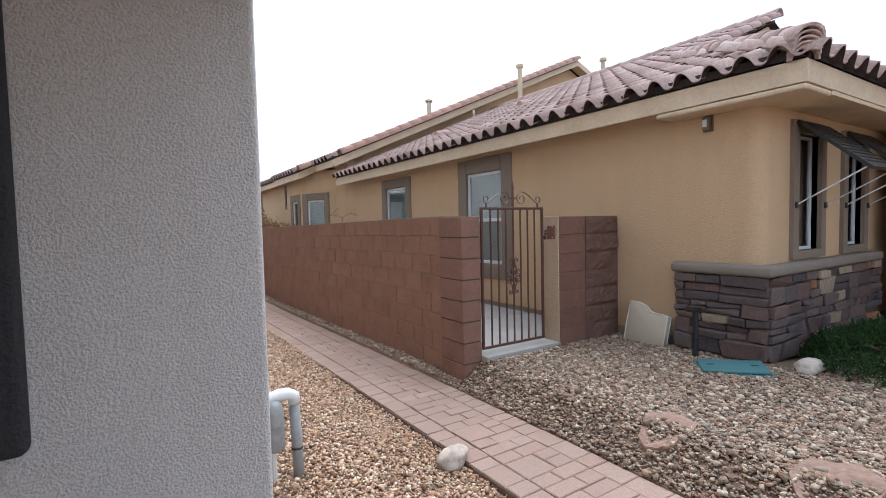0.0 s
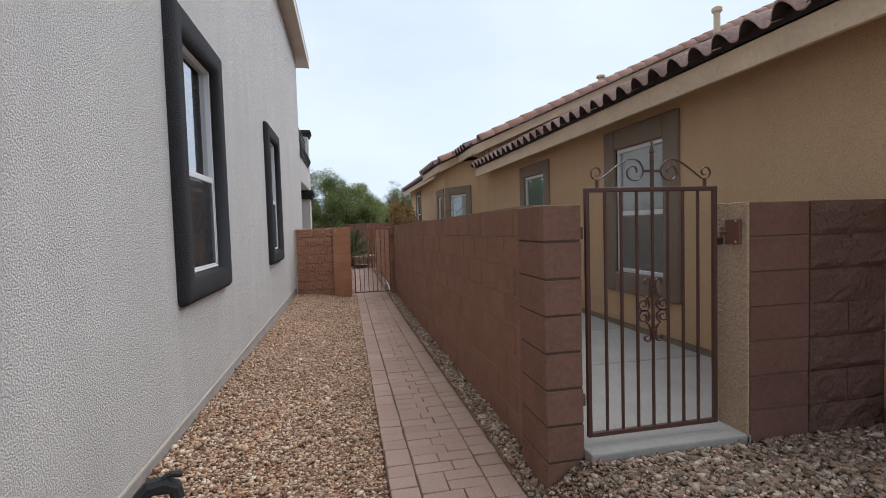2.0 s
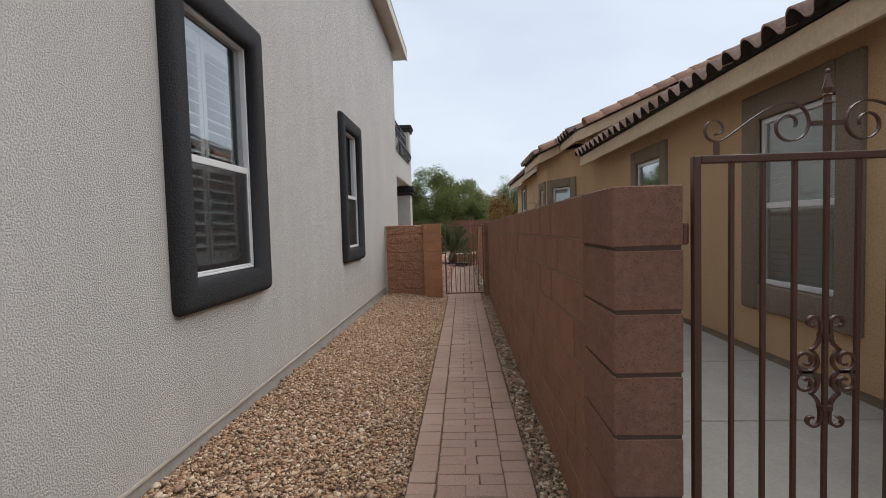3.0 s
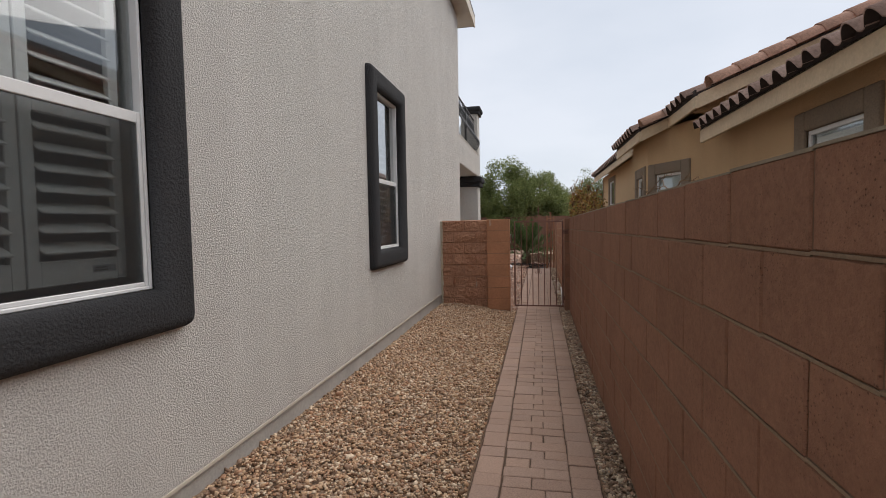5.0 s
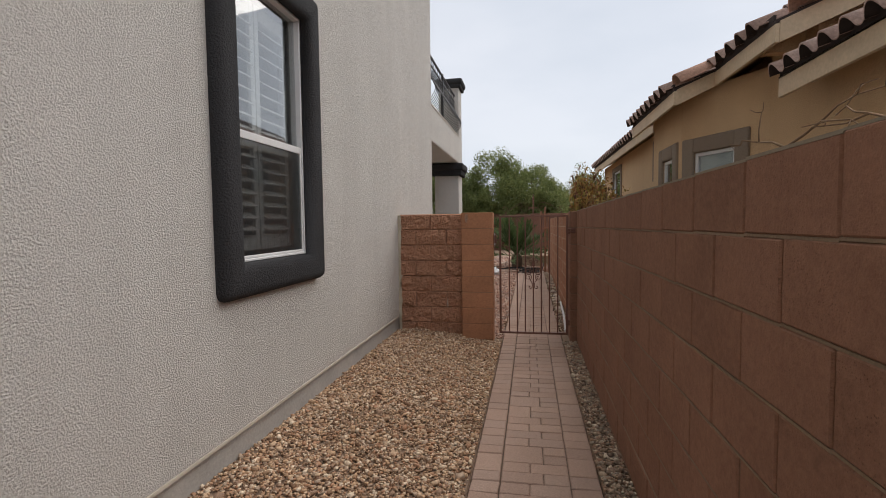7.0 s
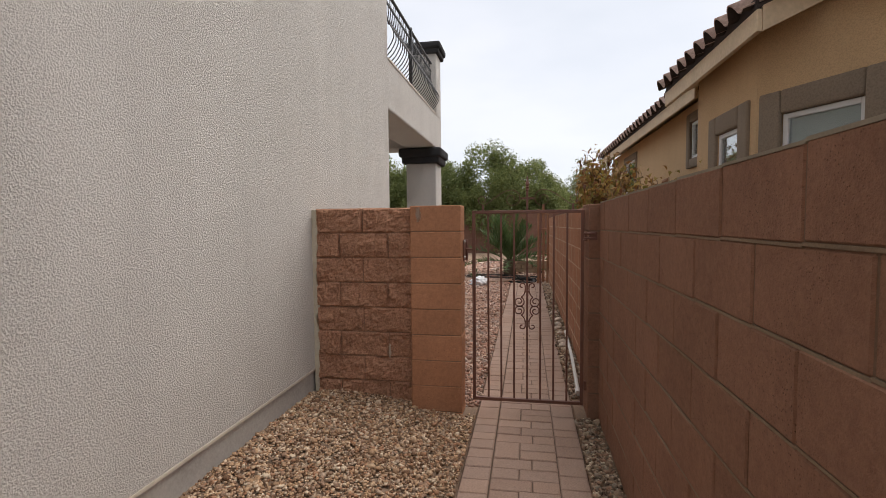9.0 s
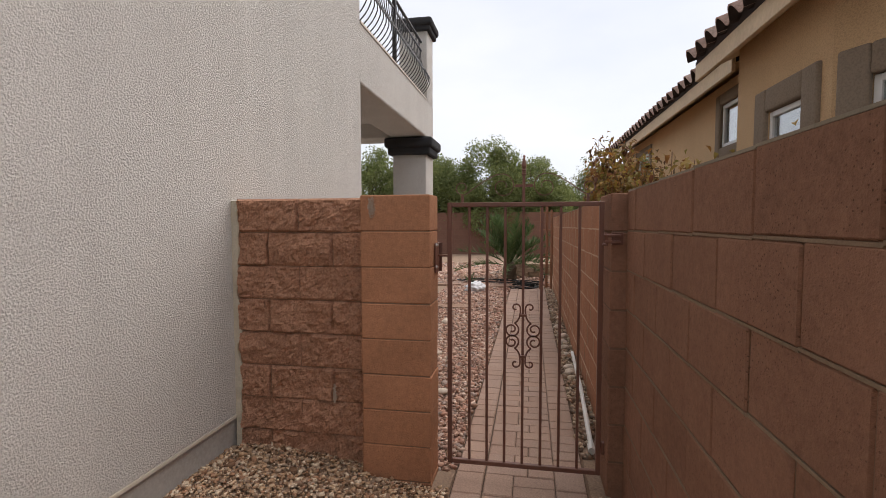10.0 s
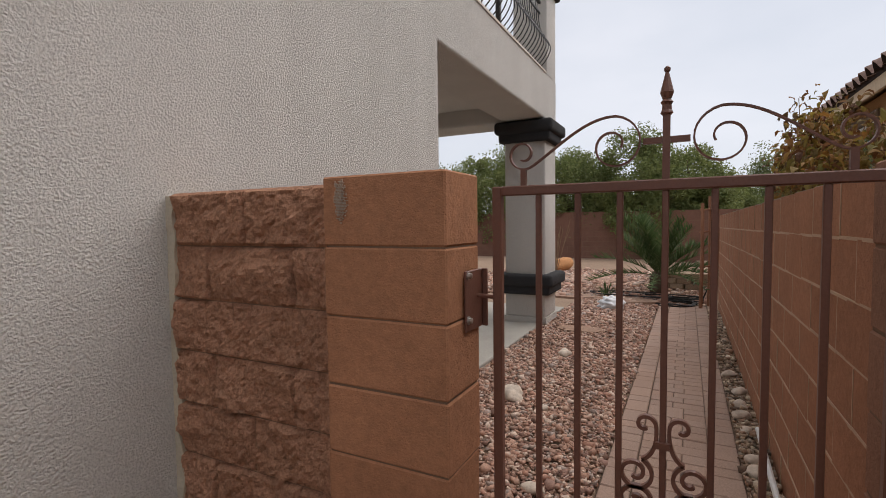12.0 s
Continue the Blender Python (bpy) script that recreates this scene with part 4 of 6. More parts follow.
def iron_gate(x0, x1, y, z0, z1, label, rise, paint):
    g = thing("iron_gate", ((x0 + x1) / 2, y, z0), label, "gate", "garden gates")
    w, f = x1 - x0, 0.0255
    part("stile", cube(x0, x0 + f, y - f / 2, y + f / 2, z0, z1, 0.003, 1), paint, g)
    part("stile", cube(x1 - f, x1, y - f / 2, y + f / 2, z0, z1, 0.003, 1), paint, g)
    part("top_rail", cube(x0 + f, x1 - f, y - f / 2, y + f / 2, z1 - f, z1, 0.003, 1), paint, g)
    part("bottom_rail", cube(x0 + f, x1 - f, y - f / 2, y + f / 2, z0, z0 + 0.026, 0.003, 1), paint, g)
    gap = (w - 2 * f) / 8
    xc = (x0 + x1) / 2
    for i in range(1, 8):
        xb = x0 + f + gap * i
        part("picket", cube(xb - 0.0075, xb + 0.0075, y - 0.0075, y + 0.0075, z0 + 0.026, z1 - f, 0.002, 1), paint, g)
    # finial on the middle bar
    bm = cube(xc - 0.008, xc + 0.008, y - 0.008, y + 0.008, z1, z1 + 0.15)
    lathe(bm, xc, y, [(0.010, z1 + 0.148), (0.014, z1 + 0.153), (0.011, z1 + 0.16), (0.010, z1 + 0.172), (0.014, z1 + 0.178), (0.009, z1 + 0.184), (0.015, z1 + 0.2), (0.009, z1 + 0.225), (0.004, z1 + 0.246), (0.007, z1 + 0.25), (0.007, z1 + 0.256), (0.003, z1 + 0.26)], 10)
    part("finial", bm, paint, g, "turned spear finial")
    for s in (-1, 1):
        part("cross_bar", cube(xc + min(s * 0.0085, s * 0.05), xc + max(s * 0.0085, s * 0.05), y - 0.007, y + 0.007, z1 + 0.084, z1 + 0.098), paint, g)
    for s in (-1, 1):
        main = curl(0.118, 0.088, 0.018, 0.070, 200, -265, 34)
        out = bez(main[-1], (main[-1][0] + 0.07, main[-1][1] + 0.004), (0.24, 0.105), (0.318, 0.052), 14)
        end = curl(0.347, 0.083, 0.042, 0.016, 228, 228 + 420, 24)
        pts = [(a, z1 + b) for a, b in main + out[1:] + end]
        part("scroll", strap(bmesh.new(), pts, y, 0.013, 0.0042, s, xc), paint, g)
        part("scroll_post", cube(xc + s * 0.345 - 0.007, xc + s * 0.345 + 0.007, y - 0.007, y + 0.007, z1, z1 + 0.046), paint, g)
    # scrollwork half way up the middle bar
    zc = z0 + rise
    orn = part("scroll_ornament", cube(xc - 0.016, xc + 0.016, y - 0.016, y + 0.016, zc - 0.125, zc - 0.11), paint, g, "wrought-iron scroll ornament")
    part("collar", cube(xc - 0.016, xc + 0.016, y - 0.016, y + 0.016, zc + 0.11, zc + 0.125), paint, orn)
    for s in (-1, 1):
        for v in (-1, 1):
            top = curl(0.040, 0.160, 0.008, 0.026, -120, 190, 18)
            arm = bez(top[-1], (0.012, 0.12), (0.020, 0.085), (0.046, 0.072), 8)
            knee = bez((0.046, 0.072), (0.018, 0.055), (0.016, 0.02), (0.040, 0.004), 8)
            eye_ = curl(0.062, 0.036, 0.040, 0.010, 235, 235 + 430, 22)
            for pts in (top + arm[1:], knee + eye_[1:]):
                part("scroll", strap(bmesh.new(), [(a, zc + v * b) for a, b in pts], y, 0.013, 0.009, s, xc), paint, orn)
    return g


GATE_1 = iron_gate(2.43, 3.275, GATE1_Y, 0.385, 1.80, "brown wrought-iron garden gate with scrolled top, closed, over a concrete sill", 0.705, M_IRONDK)
GATE_2 = iron_gate(1.278, 2.14, GATE2_Y, 0.08, 1.605, "brown wrought-iron garden gate with scrolled top, closed, across the paver path", 0.77, M_IRON)


def hinge(g, x, y, z, s):
    """Barrel hinge with a plate bolted to the masonry."""
    bm = bmesh.new()
    lathe(bm, x, y, [(0.013, z - 0.035), (0.016, z - 0.03), (0.016, z + 0.03), (0.013, z + 0.035)], 10)
    box(bm, min(x, x + s * 0.09), max(x, x + s * 0.09), y - 0.006, y + 0.006, z - 0.012, z + 0.012)
    part("hinge", bm, M_IRON, g)


hinge(GATE_2, 2.155, GATE2_Y - 0.01, 1.40, 1)
hinge(GATE_2, 2.155, GATE2_Y - 0.01, 0.24, 1)
hinge(GATE_1, 2.412, GATE1_Y + 0.02, 1.55, -0.25)
hinge(GATE_1, 2.412, GATE1_Y + 0.02, 0.6, -0.25)


def latch_plate(name, bms, base, label):
    t = thing(name, base, label, "latch")
    for n_, bm, mat in bms:
        part(n_, bm, mat, t)


# latch of the far gate: plate bolted to the side of the pier
def bolt(x, y, z, s=-1):
    bm = lathe(bmesh.new(), 0, 0, [(0.012, 0.0), (0.012, 0.003), (0.008, 0.004), (0.008, 0.011), (0.004, 0.013)], 8)
    bmesh.ops.transform(bm, matrix=pose(x, y, z, 0, 90 * s * -1, 0), verts=bm.verts[:])
    return bm


latch_plate("latch_plate", [
    ("plate", cube(1.2125, 1.2185, 11.94, 12.062, 1.205, 1.375, 0.002, 1), M_IRON),
    ("flange", cube(1.2185, 1.235, 12.054, 12.062, 1.205, 1.375, 0.002, 1), M_IRON),
    ("bolt", bolt(1.2185, 11.955, 1.362), M_STEEL),
    ("bolt", bolt(1.2185, 11.955, 1.238), M_STEEL),
    ("latch_bar", sweep(bmesh.new(), [(1.2185, 12.02, 1.30), (1.29, 12.0, 1.30)], 0.006, 8), M_IRON),
], (1.215, 12.0, 1.205), "brown steel latch plate bolted to the pier")
# lock box of the near gate
latch_plate("lock_box", [
    ("plate", cube(3.346, 3.365, 2.825, 2.935, 1.455, 1.605, 0.004, 1), M_IRON),
    ("keeper", cube(3.325, 3.346, 2.93, 2.955, 1.50, 1.56, 0.004, 1), M_IRON),
    ("padlock", cube(3.315, 3.345, 2.94, 2.965, 1.45, 1.495, 0.008, 2), M_IRONBLK),
    ("latch_bar", sweep(bmesh.new(), [(3.27, 2.92, 1.53), (3.35, 2.925, 1.53)], 0.006, 8), M_STEEL),
    ("screw", lathe(bmesh.new(), 3.345, 2.85, [(0.005, 1.585), (0.006, 1.592), (0.004, 1.597)], 8), M_STEEL),
    ("screw", lathe(bmesh.new(), 3.345, 2.85, [(0.005, 1.465), (0.006, 1.472), (0.004, 1.477)], 8), M_STEEL),
], (3.35, 2.88, 1.455), "brown steel lock box with a small black padlock")

# concrete under and behind the near gate
solid("gate_sill", cube(2.385, 3.43, 2.79, 3.06, 0.1, 0.347, 0.012, 2), M_CONC, "pale concrete sill under the gate", "sill", "structure")


def side_slab():
    s = thing("side_walk", (3.4, 7.0, 0.3), "pale concrete walk between the block wall and the tan house", "pavement", kind="structure")
    y = 3.062
    while y < 11.0:
        part("slab", cube(2.44, NB_X + 0.015, y, min(y + 1.28, 11.0), 0.15, 0.33, 0.008, 1), M_CONC, s)
        y += 1.288


side_slab()


# ---- loose things of the front yard ----
def rock(name, x, y, size, mat, label, seed, squash=0.6, z=None):
    rnd = random.Random(seed)
    bm = bmesh.new()
    bmesh.ops.create_icosphere(bm, subdivisions=3, radius=1.0)
    off = Vector((rnd.random() * 50, rnd.random() * 50, rnd.random() * 50))
    for v in bm.verts:
        n_ = noise.noise(v.co * 0.9 + off) * 0.45 + noise.noise(v.co * 2.2 + off) * 0.16
        v.co *= 1 + n_
        v.co = Vector((v.co.x * size[0], v.co.y * size[1], v.co.z * size[2]))
    low = min(v.co.z for v in bm.verts)
    base = ground_z(x, y) if z is None else z
    bmesh.ops.transform(bm, matrix=pose(x, y, base - low * squash - 0.01, 0, 0, rnd.random() * 360), verts=bm.verts[:])
    return solid(name, bm, mat, label, "rock", smooth=True)


rock("garden_rock", 1.25, 1.74, (0.135, 0.1, 0.07), M_ROCK, "pale rounded rock beside the paver path", 3, 0.8)
rock("garden_rock", 4.36, 0.86, (0.12, 0.09, 0.075), M_ROCK, "pale rounded rock beside the stone corner", 5, 0.8)
rock("garden_rock", 0.17, 2.28, (0.05, 0.04, 0.035), M_ROCK, "small pale rock on the gravel", 6)
rock("garden_rock", 4.95, 0.75, (0.06, 0.05, 0.035), M_ROCK, "small pale rock under the juniper", 8)


def stepping_stone(x, y, r, seed):
    rnd = random.Random(seed)
    pts = []
    for a in [i * math.tau / 13 for i in range(13)]:
        px, py = x + r * (1 + rnd.uniform(-0.14, 0.14)) * math.cos(a), y + r * 0.85 * (1 + rnd.uniform(-0.14, 0.14)) * math.sin(a)
        pts.append((px, py, ground_z(px, py) - 0.02))
    bm = prism(bmesh.new(), pts, (0, 0, 0.046))
    solid("stepping_stone", bm, M_FLAG, "flat reddish stepping stone sunk in the gravel", "stone", group="stepping stones")


stepping_stone(2.41, 0.95, 0.19, 1)
stepping_stone(2.45, 0.06, 0.23, 2)


def valve_box():
    t = thing("valve_box", (3.92, 1.28, 0.26), "green plastic irrigation valve box lid lying askew in gravel", "valve box")
    lid = cube(-0.26, 0.26, -0.15, 0.15, 0.0, 0.03, 0.012, 3)
    for v in lid.verts:
        if v.co.x > 0.2 and abs(v.co.y) < 0.03:
            v.co.x -= 0.05
    m = pose(3.92, 1.28, 0.322, 3, -2, -52)
    bmesh.ops.transform(lid, matrix=m, verts=lid.verts[:])
    part("lid", lid, M_LID, t)
    rim = bmesh.new()
    for a in ((-0.28, 0.28, -0.17, -0.15), (-0.28, 0.28, 0.15, 0.17), (-0.28, -0.26, -0.15, 0.15), (0.26, 0.28, -0.15, 0.15)):
        box(rim, *a, -0.05, -0.002, 0.003, 1)
    bmesh.ops.transform(rim, matrix=m, verts=rim.verts[:])
    part("rim", rim, M_LID, t)
    for s in (-0.17, 0.17):
        slot = cube(s - 0.03, s + 0.03, -0.012, 0.012, 0.0295, 0.0325, 0.002, 1)
        bmesh.ops.transform(slot, matrix=m, verts=slot.verts[:])
        part("finger_grip", slot, M_HOSE, t)


valve_box()


def path_light():
    t = thing("path_light", (4.08, 1.70, 0.27), "black post of a small garden light by the stone wall", "garden light")
    bm = lathe(bmesh.new(), 4.08, 1.70, [(0.026, 0.2), (0.026, 0.72), (0.03, 0.725), (0.03, 0.75)], 10)
    part("post", bm, M_IRONBLK, t)
    part("head", cube(3.98, 4.15, 1.665, 1.735, 0.75, 0.785, 0.01, 2), M_IRONBLK, t)
    for i in range(7):
        part("band", lathe(bmesh.new(), 4.08, 1.70, [(0.029, 0.32 + i * 0.055), (0.031, 0.328 + i * 0.055), (0.029, 0.336 + i * 0.055)], 10), M_IRONBLK, t)


path_light()


def seat_cushion():
    t = thing("seat_cushion", (4.2, 2.33, 0.29), "beige canvas seat cushion with cream piping leaning on the wall", "cushion")
    shape = [(-0.235, 0), (0.235, 0), (0.245, 0.33), (0.16, 0.345), (0.06, 0.35), (0.0, 0.37), (-0.05, 0.42), (-0.13, 0.445), (-0.215, 0.455), (-0.235, 0.2)]
    bm = bmesh.new()
    front = [bm.verts.new((a, -0.03, b)) for a, b in shape]
    back = [bm.verts.new((a, 0.03, b)) for a, b in shape]
    f0, f1 = bm.faces.new(front), bm.faces.new(list(reversed(back)))
    for i in range(len(shape)):
        j = (i + 1) % len(shape)
        bm.faces.new((front[i], back[i], back[j], front[j]))
    bmesh.ops.recalc_face_normals(bm, faces=bm.faces[:])
    for f, d in ((f0, -1), (f1, 1)):
        for _ in range(1):
            r = bmesh.ops.inset_individual(bm, faces=[f], thickness=0.05, depth=0.022)
    es = [e for e in bm.edges if abs(e.verts[0].co.y - e.verts[1].co.y) < 1e-4 and abs(abs(e.verts[0].co.y) - 0.03) < 1e-3]
    bmesh.ops.bevel(bm, geom=es, offset=0.012, segments=3, affect="EDGES", profile=0.5)
    m = pose(4.20, 2.33, 0.285, 0, 0, -90) @ pose(0, 0, 0, -13, 0, 0)
    bmesh.ops.transform(bm, matrix=m, verts=bm.verts[:])
    part("cover", bm, M_CUSHION, t, "", True)
    for y in (-0.033, 0.033):
        pp = bmesh.new()
        ring = [m @ Vector((a * 1.0, y, b)) for a, b in shape]
        sweep(pp, ring + ring[:1], 0.007, 6, caps=False)
        part("piping", pp, M_PIPING, t, "cream piping", True)


seat_cushion()


# ---- stone corner of the tan house, its front windows and awnings ----
def stone_corner():
    t = thing("stone_wainscot", (4.3, 1.5, 0.3), "ledge-stone wainscot under a grey-brown sill at the house corner", "stone veneer", kind="structure")
    x0, y0, y1, x1, lo, hi = NB_X - 0.09, NB_Y - 0.09, 2.02, 7.14, 0.42, 1.10
    part("backing", cube(x0 + 0.035, NB_X + 0.0, y0 + 0.035, y1 - 0.01, lo - 0.1, hi), M_MORTAR, t)
    part("backing", cube(NB_X, x1, y0 + 0.035, NB_Y - 0.004, lo - 0.1, hi), M_MORTAR, t)
    part("footing", cube(x0 + 0.03, x1, y0 + 0.03, y1 - 0.01, 0.05, lo - 0.101), M_MORTARBR, t, "bare brown footing")
    bm = cube(x0 - 0.05, NB_X + 0.01, y0 - 0.05, y1 + 0.03, hi, hi + 0.105, 0.035, 3)
    part("sill", bm, M_SILL, t, "grey-brown rounded sill", True)
    bm = cube(NB_X + 0.011, x1, y0 - 0.05, NB_Y + 0.01, hi, hi + 0.105, 0.035, 3)
    part("sill", bm, M_SILL, t, "grey-brown rounded sill", True)
    rnd = random.Random(11)

    def course(z, h, a, b, along):
        s = a
        while s < b - 0.02:
            w = min(rnd.uniform(0.16, 0.44), b - s)
            if b - s - w < 0.09:
                w = b - s
            cut = rnd.random() < 0.4 and h > 0.1
            for z0, z1 in (((z, z + h * 0.5), (z + h * 0.5, z + h)) if cut else ((z, z + h),)):
                d = rnd.uniform(0.0, 0.042)
                if along == "y":
                    st = cube(x0 - d, x0 + 0.04, s + 0.004, s + w - 0.004, z0 + 0.005, z1 - 0.005, 0.012, 2)
                else:
                    st = cube(s + 0.004, s + w - 0.004, y0 - d, y0 + 0.04, z0 + 0.005, z1 - 0.005, 0.012, 2)
                for v in st.verts:
                    v.co += 0.026 * noise.noise_vector(v.co * 11.0) + 0.01 * noise.noise_vector(v.co * 31.0)
                part("stone", st, M_VENEER, t)
            s += w

    z = lo - 0.1
    while z < hi - 0.01:
        h = min(rnd.choice((0.085, 0.12, 0.14, 0.17)), hi - z)
        if hi - z - h < 0.05:
            h = hi - z
        course(z, h, y0 + 0.0, y1, "y")
        course(z, h, x0 + 0.041, 7.12, "x")
        z += h


stone_corner()


def awning_window(x0, x1, z0, z1, number):
    t = thing(f"window_{number}", (x0, NB_Y, z0), "narrow front window in brown trim with a propped shutter awning", "window", kind="structure")
    y = NB_Y
    bm = bmesh.new()
    for a in ((x0 - 0.12, x0, z0 - 0.08, z1 + 0.12), (x1, x1 + 0.12, z0 - 0.08, z1 + 0.12), (x0, x1, z0 - 0.08, z0), (x0, x1, z1, z1 + 0.12)):
        box(bm, a[0], a[1], y - 0.04, y + 0.1, a[2], a[3])
    part("trim", bm, M_TRIMBROWN, t, "brown stucco trim")
    bm = bmesh.new()
    for a in ((x0, x0 + 0.025, z0, z1), (x1 - 0.025, x1, z0, z1), (x0 + 0.025, x1 - 0.025, z0, z0 + 0.03), (x0 + 0.025, x1 - 0.025, z1 - 0.03, z1)):
        box(bm, a[0], a[1], y + 0.05, y + 0.09, a[2], a[3])
    part("window_frame", bm, M_VINYL, t)
    part("pane", cube(x0 + 0.025, x1 - 0.025, y + 0.065, y + 0.07, z0 + 0.03, z1 - 0.03), M_GLASS, t).visible_shadow = False
    aw = thing("window_awning", ((x0 + x1) / 2, y - 0.05, z1), "dark louvred shutter awning propped open on thin rods", "awning", "shutter awnings")
    m = pose(0, y - 0.05, z1 + 0.1, -48, 0, 0)

    def put(name, b_, mat):
        bmesh.ops.transform(b_, matrix=m, verts=b_.verts[:])
        part(name, b_, mat, aw)

    fr = bmesh.new()
    for a in ((x0 - 0.1, x0 - 0.06, -0.75, 0), (x1 + 0.06, x1 + 0.1, -0.75, 0), (x0 - 0.06, x1 + 0.06, -0.04, 0), (x0 - 0.06, x1 + 0.06, -0.75, -0.71)):
        box(fr, a[0], a[1], -0.015, 0.015, a[2], a[3])
    put("frame", fr, M_IRONBLK)
    for i in range(11):
        put("slat", cube(x0 - 0.06, x1 + 0.06, -0.012, 0.012, -0.70 + i * 0.061, -0.66 + i * 0.061), M_IRONBLK)
    for xx in (x0 - 0.08, x1 + 0.08):
        a, b = m @ Vector((xx, 0, -0.72)), Vector((xx, y - 0.04, z0 + 0.45))
        rod = part("rod", sweep(bmesh.new(), [a, b], 0.007, 6), M_VINYL, aw, "thin white prop rod")
        part("bracket", cube(xx - 0.025, xx + 0.025, y - 0.06, y - 0.036, z0 + 0.42, z0 + 0.48, 0.006, 1), M_IRONBLK, aw)


awning_window(5.02, 5.55, 1.30, 2.45, 10)
awning_window(6.28, 6.80, 1.30, 2.45, 11)


def wall_light():
    t = thing("wall_light", (NB_X, 1.73, 2.5), "small bronze wall light under the eave", "light")
    part("back_plate", cube(NB_X - 0.015, NB_X, 1.68, 1.78, 2.49, 2.65, 0.004, 1), M_LAMP, t)
    part("body", cube(NB_X - 0.075, NB_X - 0.015, 1.695, 1.765, 2.5, 2.63, 0.015, 2), M_LAMP, t)
    part("lens", cube(NB_X - 0.08, NB_X - 0.075, 1.71, 1.75, 2.53, 2.6), M_BLIND, t)


wall_light()


def roof_pipe(x, y, z0, z1, r, name="vent_pipe"):
    t = thing(name, (x, y, z0), "tan painted metal vent pipe with a cap on the tiled roof", "vent pipe", "roof vents")
    part("pipe", lathe(bmesh.new(), x, y, [(r, z0), (r, z1 - 0.1)], 12), M_FASCIA, t)
    part("cap", lathe(bmesh.new(), x, y, [(r * 1.15, z1 - 0.13), (r * 1.6, z1 - 0.1), (r * 1.6, z1 - 0.03), (r * 1.1, z1)], 12), M_FASCIA, t)
    part("flashing", lathe(bmesh.new(), x, y, [(r * 2.2, z0 - 0.05), (r * 1.3, z0 + 0.06)], 12), M_FASCIA, t)


roof_pipe(9.55, 10.1, 5.2, 6.38, 0.07)
roof_pipe(10.6, 17.0, 6.2, 7.03, 0.1)
roof_pipe(7.65, 9.9, 4.35, 4.78, 0.022)
roof_pipe(12.6, 9.5, 5.6, 6.9, 0.07)


def roof_turtle(x, y):
    """Low half-barrel vent on the tiles."""
    z = EAVE_Z + SLOPE * (x - EAVE_X) + 0.08
    bm = bmesh.new()
    sweep(bm, [(x - 0.25, y, z), (x + 0.2, y, z + 0.07)], 0.09, 10)
    solid("roof_vent", bm, M_RIDGE, "low terracotta vent hood on the roof tiles", "roof vent", group="roof hoods")


roof_turtle(6.2, 9.2)
roof_turtle(7.3, 7.4)


# ---- pipes at the white house ----
def standpipe():
    t = thing("wrapped_pipe", (0.29, 1.91, 0.15), "white pipe wrapped in insulation coming out of the house wall", "pipe")
    x, y, z = 0.285, 1.91, 0.70
    part("elbow", sweep(bmesh.new(), [(WALL_X - 0.02, y - 0.05, z - 0.045), (0.08, y - 0.03, z - 0.015), (0.2, y, z), (0.255, y, z - 0.002), (x, y, z - 0.02), (x + 0.004, y, z - 0.06)], 0.036, 12, lambda u: 1 + 0.05 * math.sin(u * 26) + 0.03 * math.sin(u * 61)), M_PVC, t, "white wrapped elbow", True)
    part("riser", sweep(bmesh.new(), [(x + 0.002, y, z - 0.04), (x + 0.012, y, 0.4), (x + 0.02, y, 0.08)], 0.031, 12), M_TAPE, t, "grey taped riser", True)
    part("joint_band", lathe(bmesh.new(), x + 0.012, y, [(0.032, 0.372), (0.0335, 0.375), (0.0335, 0.381), (0.032, 0.384)], 12), M_FOAM, t)
    xb, yb = x - 0.125, y - 0.02
    bm = lathe(bmesh.new(), xb, yb, [(0.03, 0.405), (0.062, 0.415), (0.066, 0.43), (0.064, 0.47), (0.067, 0.476), (0.063, 0.50), (0.066, 0.545), (0.069, 0.552), (0.064, 0.575), (0.062, 0.62), (0.055, 0.66), (0.034, 0.685)], 18)
    for v in bm.verts:
        v.co += 0.007 * noise.noise_vector(v.co * 17)
    part("insulation_sleeve", bm, M_TAPE, t, "grey plastic-wrapped insulation sleeve", True)
    part("supply_pipe", sweep(bmesh.new(), [(xb, yb, 0.42), (xb, yb, 0.08)], 0.017, 8), M_PVC, t)


standpipe()


